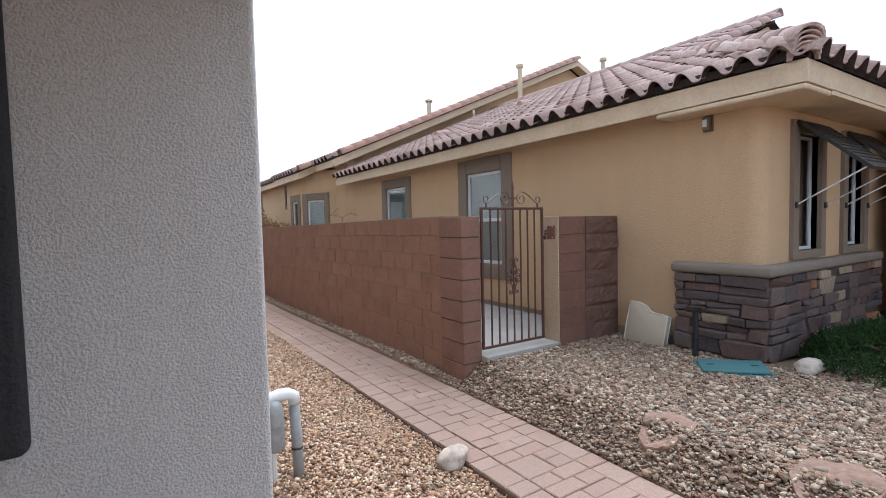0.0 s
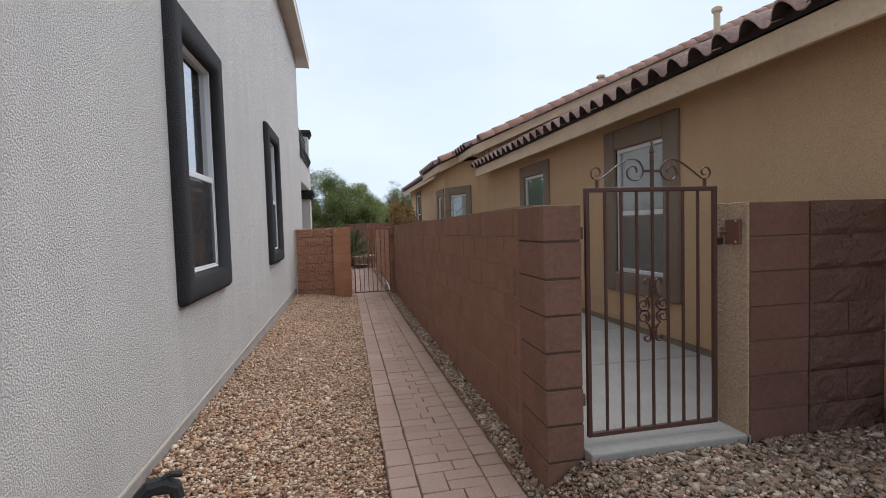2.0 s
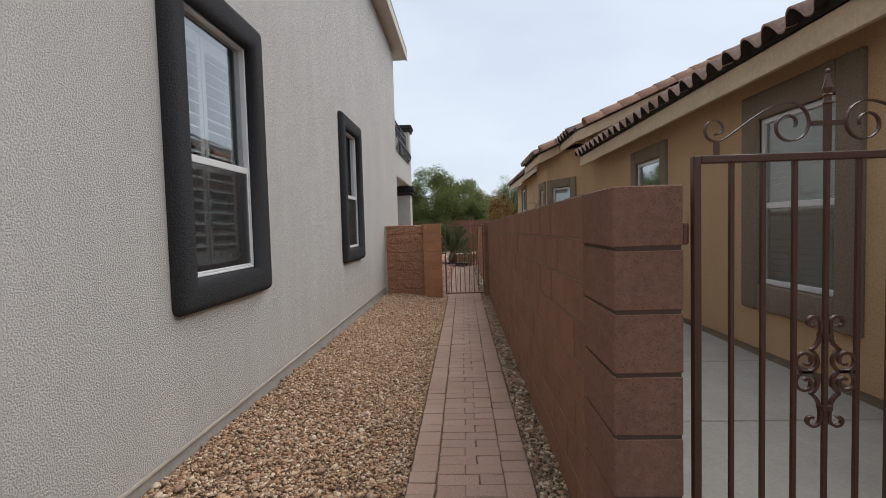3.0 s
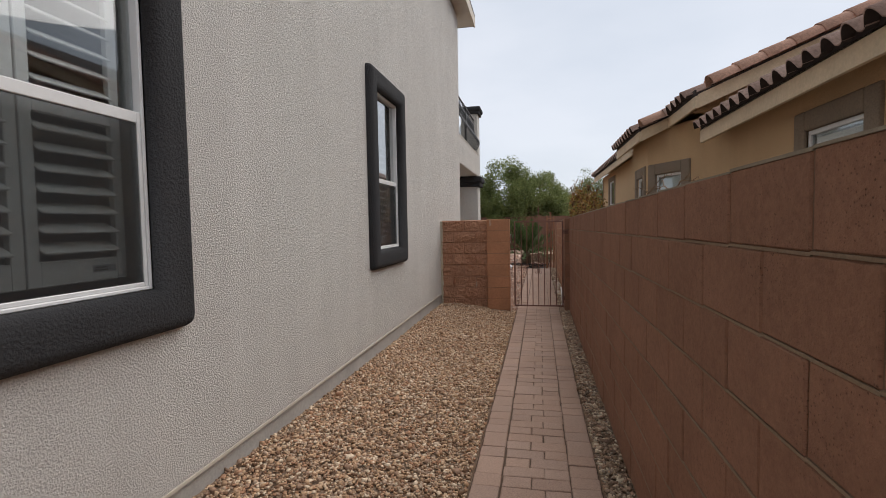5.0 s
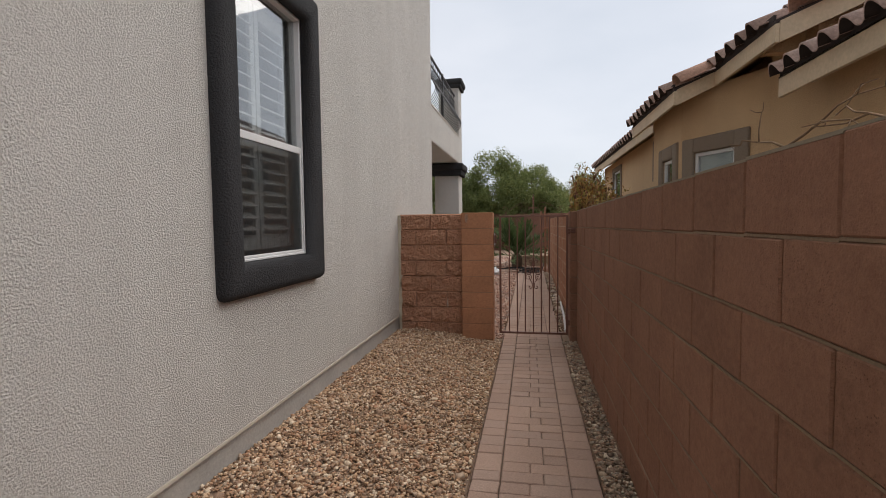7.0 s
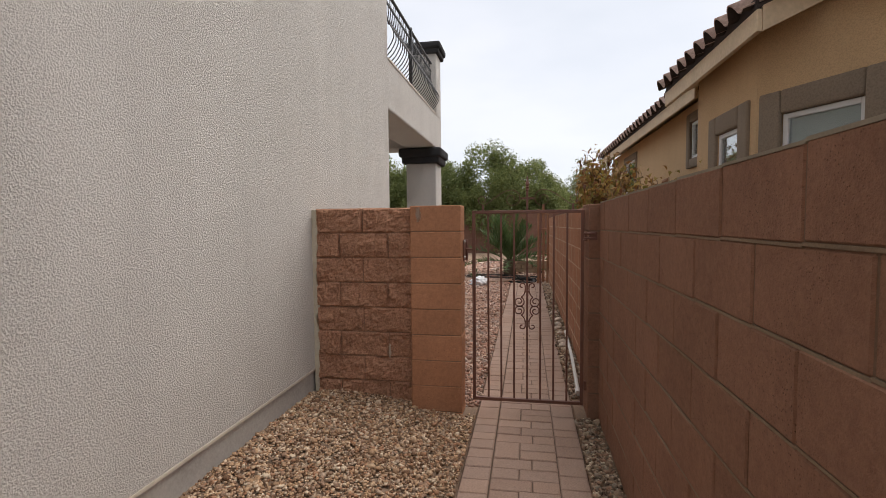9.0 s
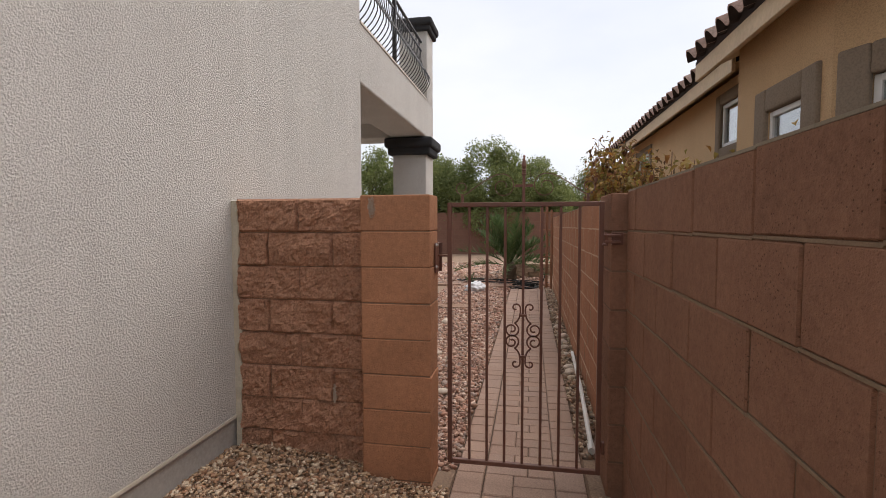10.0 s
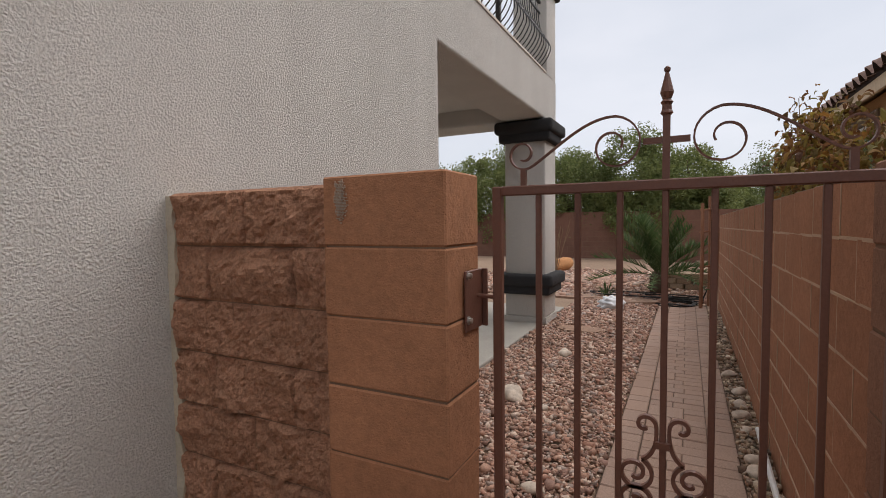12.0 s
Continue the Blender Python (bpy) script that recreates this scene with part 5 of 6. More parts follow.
def wrapped_valve():
    t = thing("irrigation_valve", (0.2, 3.05, 0.15), "irrigation valve wrapped in black foam on a white pipe", "valve")
    x, y, z = 0.16, 3.02, 0.31
    part("wrap", sweep(bmesh.new(), [(x - 0.09, y - 0.02, z + 0.0), (x - 0.04, y, z + 0.045), (x + 0.03, y + 0.01, z + 0.05), (x + 0.07, y + 0.02, z + 0.02), (x + 0.08, y + 0.02, z - 0.03)], 0.042, 8, lambda u: 0.75 + 0.35 * math.sin(u * 9) ** 2), M_FOAM, t, "black foam wrap")
    part("handle", sweep(bmesh.new(), [(x + 0.02, y, z + 0.08), (x + 0.06, y + 0.01, z + 0.1), (x + 0.1, y + 0.03, z + 0.085)], 0.016, 8), M_FOAM, t)
    part("stub", sweep(bmesh.new(), [(x - 0.09, y - 0.02, z), (x - 0.1, y - 0.03, 0.05)], 0.026, 10), M_PVC, t)
    part("riser", sweep(bmesh.new(), [(x + 0.08, y + 0.02, z - 0.03), (x + 0.085, y + 0.02, 0.05)], 0.03, 10), M_PVC, t)
    part("sleeve", cube(x - 0.03, x + 0.06, y - 0.06, y + 0.02, 0.05, 0.225, 0.01, 2), M_STEM, t, "dusty grey sleeve")


wrapped_valve()


def gate_catch():
    t = thing("gate_catch", (2.16, 11.87, 1.38), "rusty iron catch bolted to the block pilaster", "catch")
    part("plate", cube(2.158, 2.215, 11.852, 11.861, 1.375, 1.44, 0.002, 1), M_IRON, t)
    part("prong", cube(2.118, 2.20, 11.832, 11.851, 1.416, 1.432, 0.003, 1), M_IRON, t)
    part("prong", cube(2.118, 2.20, 11.832, 11.851, 1.384, 1.398, 0.003, 1), M_IRON, t)
    part("tongue", cube(2.112, 2.13, 11.829, 11.85, 1.372, 1.383, 0.002, 1), M_IRON, t)


gate_catch()


# ---- plants ----
def leaf_cloud(bm, pts, size, rnd, aspect=0.45, up=0.0):
    """Small folded leaves at the given points."""
    for p in pts:
        a = Vector((rnd.gauss(0, 1), rnd.gauss(0, 1), rnd.gauss(0, 0.8) + up)).normalized()
        b = a.cross(Vector((rnd.gauss(0, 1), rnd.gauss(0, 1), rnd.gauss(0, 1)))).normalized()
        s = size * rnd.uniform(0.6, 1.35)
        c = a.cross(b) * s * 0.12
        v = [bm.verts.new(p), bm.verts.new(p + a * s * 0.5 + b * s * aspect + c), bm.verts.new(p + a * s), bm.verts.new(p + a * s * 0.5 - b * s * aspect + c)]
        bm.faces.new((v[0], v[1], v[2]))
        bm.faces.new((v[0], v[2], v[3]))
    return bm


def curled_leaves(bm, pts, size, rnd):
    """Drooping, curled leaves, three folds long."""
    for p in pts:
        a = rnd.random() * math.tau
        d, side = Vector((math.cos(a), math.sin(a), 0)), Vector((-math.sin(a), math.cos(a), 0))
        s, tip, e = size * rnd.uniform(0.55, 1.3), rnd.uniform(-1.1, 0.5), rnd.uniform(0.5, 1.5)
        side = (side + Vector((0, 0, rnd.uniform(-0.7, 0.7)))).normalized()
        rows, q = [], p.copy()
        for k, wide in enumerate((0.0, 0.26, 0.2, 0.0)):
            cup = Vector((0, 0, 0.10 * s * (wide > 0)))
            rows.append([bm.verts.new(q)] if wide == 0 else [bm.verts.new(q - side * s * wide + cup), bm.verts.new(q), bm.verts.new(q + side * s * wide + cup)])
            ang = tip - e * k / 2
            q = q + (d * math.cos(ang) + Vector((0, 0, math.sin(ang)))) * s * 0.36
        r0, r1, r2, r3 = rows
        for i in (0, 1):
            bm.faces.new((r0[0], r1[i], r1[i + 1]))
            bm.faces.new((r1[i], r2[i], r2[i + 1], r1[i + 1]))
            bm.faces.new((r2[i], r3[0], r2[i + 1]))
    return bm


def leaf_mesh(name, pts, size, rng, aspect, up, mat):
    """Many small folded leaves in one mesh, each an island of two faces."""
    k = len(pts)
    a = rng.normal(0, 1, (k, 3)) * (1, 1, 0.8) + (0, 0, up)
    a /= np.linalg.norm(a, axis=1, keepdims=True)
    b = np.cross(a, rng.normal(0, 1, (k, 3)))
    b /= np.linalg.norm(b, axis=1, keepdims=True)
    s = (size * rng.uniform(0.6, 1.35, k))[:, None]
    c = np.cross(a, b) * s * 0.12
    v = np.stack([pts, pts + a * s * 0.5 + b * s * aspect + c, pts + a * s, pts + a * s * 0.5 - b * s * aspect + c], 1)
    faces = (np.array([(0, 1, 2), (0, 2, 3)])[None] + 4 * np.arange(k)[:, None, None]).reshape(-1, 3)
    me = bpy.data.meshes.new(name)
    me.vertices.add(k * 4)
    me.vertices.foreach_set("co", v.reshape(-1).astype(np.float32))
    me.loops.add(faces.size)
    me.loops.foreach_set("vertex_index", faces.reshape(-1).astype(np.int32))
    me.polygons.add(len(faces))
    me.polygons.foreach_set("loop_start", np.arange(0, faces.size, 3, dtype=np.int32))
    me.update(calc_edges=True)
    me.materials.append(mat)
    return me


def tree(x, y, height, spread, seed, mat, leaves=24000, base=0.0, low=0.12, leaf=0.105):
    rnd, rng = random.Random(seed), np.random.default_rng(seed)
    t = thing("tree", (x, y, base), "dense green broadleaf tree behind the garden wall", "tree", "trees behind the wall")
    bm = bmesh.new()
    sweep(bm, [(x, y, base), (x + rnd.uniform(-0.2, 0.2), y, base + height * 0.25), (x + rnd.uniform(-0.3, 0.3), y, base + height * 0.55), (x, y, base + height * 0.85)], 0.16, 8, lambda u: 1 - 0.8 * u)
    clumps = []
    for i in range(120):
        a, r = rnd.random() * math.tau, spread * math.sqrt(rnd.random())
        top = height * (0.95 - 0.42 * (r / spread) ** 2 + 0.06 * math.sin(3 * a + seed))
        u = 1 - rnd.random() ** 1.5
        c = (x + r * math.cos(a), y + r * math.sin(a), base + height * low + (top - height * low) * u)
        clumps.append((*c, rnd.uniform(0.055, 0.125) * height))
        if i % 7 == 0:
            sweep(bm, [(x, y, base + height * rnd.uniform(0.2, 0.5)), (x * 0.5 + c[0] * 0.5, y * 0.5 + c[1] * 0.5, c[2] - 0.35), c], 0.06, 5, lambda u: 1 - 0.8 * u)
    part("trunk", bm, M_BARK, t)
    cl = np.array(clumps)[rng.integers(0, len(clumps), leaves)]
    d = rng.normal(0, 1, (leaves, 3))
    d /= np.linalg.norm(d, axis=1, keepdims=True)
    pts = cl[:, :3] + d * (cl[:, 3] * (0.3 + 0.85 * rng.random(leaves) ** 0.6))[:, None] * (1, 1, 1.15)
    crown = new("crown", leaf_mesh("crown", pts, leaf, rng, 0.3, -0.35, mat))
    crown.parent = t
    crown.matrix_basis = at_world(t).inverted()


def build_trees():
    for i, (x, y, h, s) in enumerate(((-10.5, 34, 4.9, 2.5), (-6.6, 33.2, 5.2, 2.4), (-3.1, 33, 4.9, 2.3), (-0.2, 32.8, 5.2, 2.2), (1.7, 33.2, 4.7, 1.8), (3.6, 38, 3.6, 1.4))):
        tree(x, y, h, s, 20 + i, M_TREELEAF, 48000)
    for i, (x, y, h, s) in enumerate(((5.4, 40, 4.9, 1.8), (7.8, 42, 4.7, 2.0), (-14.5, 38, 5.4, 2.6))):
        tree(x, y, h, s, 40 + i, M_TREELEAF2, 26000)


build_trees()


def palm():
    x, y, z = 1.25, 21.4, ground_z(1.25, 21.4)
    rnd = random.Random(4)
    t = thing("palm", (x, y, z), "young date palm with arching feathery fronds and stubby trunk", "palm")
    bm = lathe(bmesh.new(), x, y, [(0.13, z - 0.03), (0.16, z + 0.1), (0.15, z + 0.25), (0.17, z + 0.36), (0.08, z + 0.5)], 14)
    for v in bm.verts:
        v.co += 0.04 * noise.noise_vector(v.co * 14)
    part("trunk", bm, M_BARK, t, "shaggy brown trunk")
    for i in range(42):
        a, lift = i * 2.399, rnd.uniform(0.25, 1.3)
        ln = rnd.uniform(1.1, 1.5)
        d = Vector((math.cos(a), math.sin(a), 0))
        spine = [Vector((x, y, z + 0.38)) + d * (ln * u * math.cos(lift) * (1 + 0.15 * u)) + Vector((0, 0, ln * (u * math.sin(lift) * 1.15 - 0.42 * u * u * math.cos(lift)))) for u in [k / 9 for k in range(10)]]
        bm = sweep(bmesh.new(), spine, 0.009, 4, lambda u: 1 - 0.7 * u)
        for k in range(7, 36):
            u = k / 36 * 9
            j = int(u)
            p = spine[j].lerp(spine[min(j + 1, 9)], u - j)
            q = (spine[min(j + 1, 9)] - spine[j]).normalized()
            side = q.cross(Vector((0, 0, 1))).normalized()
            over = side.cross(q).normalized()
            for s in (-1, 1):
                reach = 0.27 * (1.08 - 0.55 * abs(k / 19 - 1)) * rnd.uniform(0.8, 1.15)
                tip = p + (side * s * 0.62 + q * 0.72 + over * rnd.uniform(-0.1, 0.8)) * reach
                w = q * 0.02
                bm.faces.new((bm.verts.new(p - w), bm.verts.new(p + w), bm.verts.new(tip)))
        part("frond", bm, M_PALMLEAF, t)


palm()


def spiky_plant(x, y, seed, r=0.42):
    rnd = random.Random(seed)
    z = ground_z(x, y)
    bm = bmesh.new()
    for i in range(34):
        a, e = rnd.random() * math.tau, rnd.uniform(0.5, 1.4)
        d = Vector((math.cos(a) * math.cos(e), math.sin(a) * math.cos(e), math.sin(e)))
        s = d.cross(Vector((0, 0, 1))).normalized() * 0.012
        p = Vector((x, y, z - 0.01))
        ln = r * rnd.uniform(0.6, 1.0)
        v = [bm.verts.new(p - s), bm.verts.new(p + s), bm.verts.new(p + d * ln * 0.6 + s * 0.8), bm.verts.new(p + d * ln - Vector((0, 0, 0.04))), bm.verts.new(p + d * ln * 0.6 - s * 0.8)]
        bm.faces.new((v[0], v[1], v[2], v[4]))
        bm.faces.new((v[4], v[2], v[3]))
    solid("spiky_plant", bm, M_PALMLEAF, "small spiky green yucca in the gravel bed", "plant")


spiky_plant(0.35, 20.6, 2)


def juniper():
    rnd = random.Random(9)
    x, y, z = 5.05, 0.35, ground_z(5.0, 0.4)
    t = thing("juniper_shrub", (x, y, z), "low spreading dark green juniper shrub on gravel", "shrub")
    bm = bmesh.new()
    for i in range(14):
        a = rnd.random() * math.tau
        sweep(bm, [(x, y, z), (x + 0.3 * math.cos(a), y + 0.3 * math.sin(a), z + 0.18), (x + 0.62 * math.cos(a), y + 0.62 * math.sin(a), z + 0.3)], 0.012, 5, lambda u: 1 - 0.7 * u)
    part("stem", bm, M_BARK, t)
    bm = bmesh.new()
    pts = []
    for i in range(9000):
        a, r = rnd.random() * math.tau, 0.8 * math.sqrt(rnd.random())
        top = 0.42 * (1 - (r / 0.85) ** 2) + 0.08 * noise.noise(Vector((a * 3, r * 6, 2)))
        pts.append(Vector((x + r * math.cos(a), y + r * math.sin(a), z + 0.02 + max(0.02, top) * rnd.random() ** 0.5)))
    leaf_cloud(bm, pts, 0.06, rnd, 0.12, 1.0)
    part("foliage", bm, M_SHRUB, t)


juniper()


def withered_vine(x, y, z, spread, h, leaves, seed, leaf=0.085):
    """Plant with browned, curled leaves looking over the block wall."""
    rnd = random.Random(seed)
    t = thing("withered_shrub", (x, y, ground_z(x, y)), "half-withered leafy shrub rising over the block wall", "shrub", "shrubs along the wall")
    bm, pts, gz = bmesh.new(), [], ground_z(x, y)
    for i in range(22):
        a, b = rnd.uniform(-spread, spread), rnd.uniform(-0.22, 0.3)
        top = z + h * rnd.uniform(0.45, 1.0) * (1 - 0.5 * abs(a) / spread)
        stem = [Vector((x, y + a * 0.4, gz)), Vector((x + b * 0.6, y + a * 0.7, z - 0.2)), Vector((x + b, y + a, top))]
        sweep(bm, stem, 0.009, 5, lambda u: 1 - 0.65 * u)
        for k in range(leaves // 22):
            u = rnd.random() ** 0.7
            p = stem[1].lerp(stem[2], u)
            pts.append(p + Vector((rnd.gauss(0, 0.08), rnd.gauss(0, 0.1), rnd.gauss(0, 0.07))))
    part("stem", bm, M_TWIG, t)
    bm = bmesh.new()
    curled_leaves(bm, pts, leaf, rnd)
    part("foliage", bm, M_DRYLEAF, t)


withered_vine(2.82, 16.1, 1.62, 1.45, 1.05, 4200, 1)
withered_vine(2.72, 13.0, 1.60, 0.8, 0.42, 640, 2, 0.058)
withered_vine(2.75, 11.7, 1.62, 0.35, 0.22, 110, 3)


def bare_twigs(x, y, z, seed):
    rnd = random.Random(seed)
    bm = bmesh.new()
    gz = 0.33

    def grow(p, d, ln, r, depth):
        q = p + d * ln
        mid = (p + q) / 2 + Vector((rnd.gauss(0, 0.02), rnd.gauss(0, 0.02), rnd.gauss(0, 0.02)))
        sweep(bm, [p, mid, q], r, 5, lambda u: 1 - 0.35 * u)
        if depth:
            for _ in range(2):
                grow(q, (d + Vector((rnd.gauss(0, 0.3), rnd.gauss(0, 0.7), rnd.gauss(-0.1, 0.3)))).normalized(), ln * rnd.uniform(0.5, 0.75), r * 0.65, depth - 1)

    grow(Vector((x, y, gz)), Vector((0, 0, 1)), z - gz, 0.008, 0)
    for dy in (-1, 1):
        grow(Vector((x, y, z)), Vector((0.02, dy, 0.25)).normalized(), 0.25, 0.006, 2)
    solid("bare_shrub", bm, M_TWIG, "leafless brown twigs of a shrub over the wall", "shrub", smooth=True)


bare_twigs(2.7, 8.0, 1.82, 7)
bare_twigs(2.72, 7.3, 1.8, 8)


# ---- back yard ----
def back_yard():
    # flagstone edging and slabs
    rnd = random.Random(5)
    for i, (x, y, a, b) in enumerate(((0.75, 20.2, 0.55, 0.3), (-0.2, 20.5, 0.6, 0.32), (0.45, 17.4, 0.33, 0.2), (-1.2, 21.0, 0.6, 0.5), (-0.5, 23.5, 0.9, 0.8))):
        z = ground_z(x, y)
        pts = [(x + a * (1 + rnd.uniform(-0.12, 0.12)) * math.cos(k * math.tau / 9), y + b * (1 + rnd.uniform(-0.12, 0.12)) * math.sin(k * math.tau / 9), z - 0.02) for k in range(9)]
        solid("flagstone", prism(bmesh.new(), pts, (0, 0, 0.05)), M_FLAG, "flat tan flagstone lying in the gravel", "stone", group="back yard flagstones")
    rock("boulder", -1.7, 25.5, (0.38, 0.3, 0.24), M_ROCKOR, "orange sandstone boulder on gravel", 12)
    for i, (x, y, s) in enumerate(((0.55, 16.1, 0.09), (0.45, 14.6, 0.12), (0.75, 14.4, 0.07), (1.0, 13.3, 0.06), (0.3, 13.5, 0.07))):
        rock("field_stone", x, y, (s, s * 0.8, s * 0.55), M_ROCK, "grey-pink field stone among the gravel", 60 + i)
    for i in range(7):
        y = 13.9 + i * 0.33 + random.uniform(-0.14, 0.14)
        s = random.uniform(0.6, 1.1)
        rock("field_stone", 2.15 + random.uniform(-0.04, 0.03), y, (0.05 * s, 0.075 * s, 0.035 * s), M_ROCK, "grey field stone along the foot of the wall", 80 + i)
    # coiled black hose
    for cx, cy, r, sd in ((1.5, 20.4, 0.42, 1), (1.85, 20.85, 0.36, 2)):
        rr = random.Random(sd)
        pts = []
        for k in range(80):
            a = k * math.tau / 26
            pts.append((cx + r * (1 + 0.12 * math.sin(k * 0.7)) * math.cos(a), cy + r * 0.8 * (1 + 0.1 * math.cos(k * 0.5)) * math.sin(a), ground_z(cx, cy) + 0.06 + 0.012 * (k // 26) + 0.015 * math.sin(k * 0.9)))
        solid("garden_hose", sweep(bmesh.new(), pts, 0.012, 6), M_HOSE, "black irrigation hose lying in loose loops", "hose", group="hoses", smooth=True)
    pts = [(-0.1 + k * 0.1, 20.95 + 0.1 * math.sin(k * 0.6), ground_z(0, 20.9) + 0.035) for k in range(20)]
    solid("garden_hose", sweep(bmesh.new(), pts, 0.012, 6), M_HOSE, "black irrigation hose stretched over the gravel", "hose", group="hoses", smooth=True)
    for cx, cy, r in ((0.75, 20.75, 0.5), (1.25, 20.95, 0.55)):
        pts = [(cx + r * 1.5 * math.cos(k * 0.21), cy + r * 0.5 * math.sin(k * 0.21) + 0.06 * math.sin(k * 0.9), ground_z(cx, cy) + 0.045 + 0.03 * abs(math.sin(k * 0.11))) for k in range(34)]
        solid("garden_hose", sweep(bmesh.new(), pts, 0.011, 6), M_HOSE, "black irrigation hose lying in a wide loop", "hose", group="hoses", smooth=True)
    pts = [(1.95 + 0.02 * k, 20.9 - 0.03 * k, ground_z(2, 20.9) + 0.05 + 0.02 * k * k / 4) for k in range(10)]
    solid("garden_hose", sweep(bmesh.new(), pts, 0.013, 6), M_HOSE, "black irrigation hose rising to the wall", "hose", group="hoses", smooth=True)
    # plastic bag
    bm = bmesh.new()
    bmesh.ops.create_icosphere(bm, subdivisions=4, radius=1.0)
    for v in bm.verts:
        n_ = abs(noise.noise(v.co * 2.1)) * 0.5 + abs(noise.noise(v.co * 5.3)) * 0.12
        v.co = Vector((v.co.x * 0.26, v.co.y * 0.22, v.co.z * 0.17)) * (0.65 + n_)
    bmesh.ops.transform(bm, matrix=pose(0.62, 19.35, ground_z(0.6, 19.3) + 0.07, 0, 0, 30), verts=bm.verts[:])
    solid("plastic_bag", bm, M_BAG, "crumpled white plastic bag lying on gravel", "bag", smooth=True)
    # low planter of stacked blocks
    pl = thing("planter_wall", (1.9, 23.2, 0.0), "low curved planter of stacked tan blocks", "planter")
    for row in range(3):
        for k in range(9):
            a = radians(188 + k * 20 + row * 10)
            c = cube(-0.14, 0.14, -0.08, 0.08, 0.0, 0.115, 0.012, 1)
            bmesh.ops.transform(c, matrix=pose(1.9 + 0.85 * math.cos(a), 23.4 + 0.7 * math.sin(a), -0.02 + row * 0.12, 0, 0, math.degrees(a) + 90), verts=c.verts[:])
            part("block", c, M_RETAIN, pl)
    # white pipe along the foot of the wall
    t = thing("white_pipe", (2.15, 13.5, 0.05), "white plastic pipe lying along the wall", "pipe")
    part("pipe", sweep(bmesh.new(), [(2.14, 12.35, ground_z(2.14, 12.4) + 0.03), (2.18, 13.4, ground_z(2.15, 13.4) + 0.05), (2.205, 14.6, ground_z(2.2, 14.5) + 0.045)], 0.017, 8), M_PVC, t)
    part("coupling", sweep(bmesh.new(), [(2.137, 12.33, ground_z(2.14, 12.4) + 0.03), (2.142, 12.42, ground_z(2.14, 12.4) + 0.032)], 0.023, 8), M_PVC, t)
    # rusty trellis posts where the wall ends
    tr = thing("trellis_frame", (2.1, 20.2, 0.0), "rusty brown trellis posts tied with cross rails", "trellis")
    for x, y, h in ((1.98, 20.1, 1.80), (2.10, 20.25, 1.92), (2.2, 20.1, 1.75)):
        bm = sweep(bmesh.new(), [(x, y, -0.03), (x + 0.01, y, h * 0.5), (x, y, h)], 0.03, 6)
        for v in bm.verts:
            v.co += 0.01 * noise.noise_vector(v.co * 7)
        part("post", bm, M_RUST, tr)
    for z in (0.7, 1.3, 1.68):
        part("rail", sweep(bmesh.new(), [(1.95, 20.1, z), (2.12, 20.22, z + 0.02), (2.24, 20.1, z)], 0.016, 6), M_RUST, tr)
    # thin bare shrub by the porch column
    bm = bmesh.new()
    rr = random.Random(3)
    for k in range(16):
        a = rr.random() * math.tau
        sweep(bm, [(-1.6, 24.5, 0.0), (-1.6 + 0.2 * math.cos(a), 24.5 + 0.2 * math.sin(a), 0.8), (-1.6 + 0.4 * math.cos(a), 24.5 + 0.4 * math.sin(a), rr.uniform(1.0, 1.7))], 0.008, 4)
    solid("bare_shrub", bm, M_TWIG, "thin leafless shrub in the back garden", "shrub")


back_yard()

# ---- walls of single concrete blocks ----
BLK, ROW = 0.4064, 0.2032
BLOCK_MESHES = {}


def block_mesh(lx, ly, lz, mat, bev=0.005):
    key = (round(lx, 3), round(ly, 3), round(lz, 3), mat.name)
    if key not in BLOCK_MESHES:
        BLOCK_MESHES[key] = mesh_of("block", cube(-lx / 2, lx / 2, -ly / 2, ly / 2, -lz / 2, lz / 2, bev, 1), mat)
    return BLOCK_MESHES[key]


def put_block(parent, x0, x1, y0, y1, z0, z1, mat, gap=0.0036, name="block", bev=0.005):
    """One block between joints; alike blocks share a mesh."""
    ob = new(name, block_mesh(x1 - x0 - (gap if x1 - x0 > 0.25 else 0), y1 - y0 - gap * 2, z1 - z0 - gap * 2, mat, bev))
    ob.parent = parent
    jog = random.uniform(-0.0025, 0.0025)
    ob.matrix_basis = at_world(parent).inverted() @ pose((x0 + x1) / 2 + jog, (y0 + y1) / 2, (z0 + z1) / 2 + random.uniform(-0.001, 0.001), 0, 0, random.uniform(-0.25, 0.25))
    return ob


def wall_top(y):
    return 1.717 - 0.0085 * (y - 4.2)


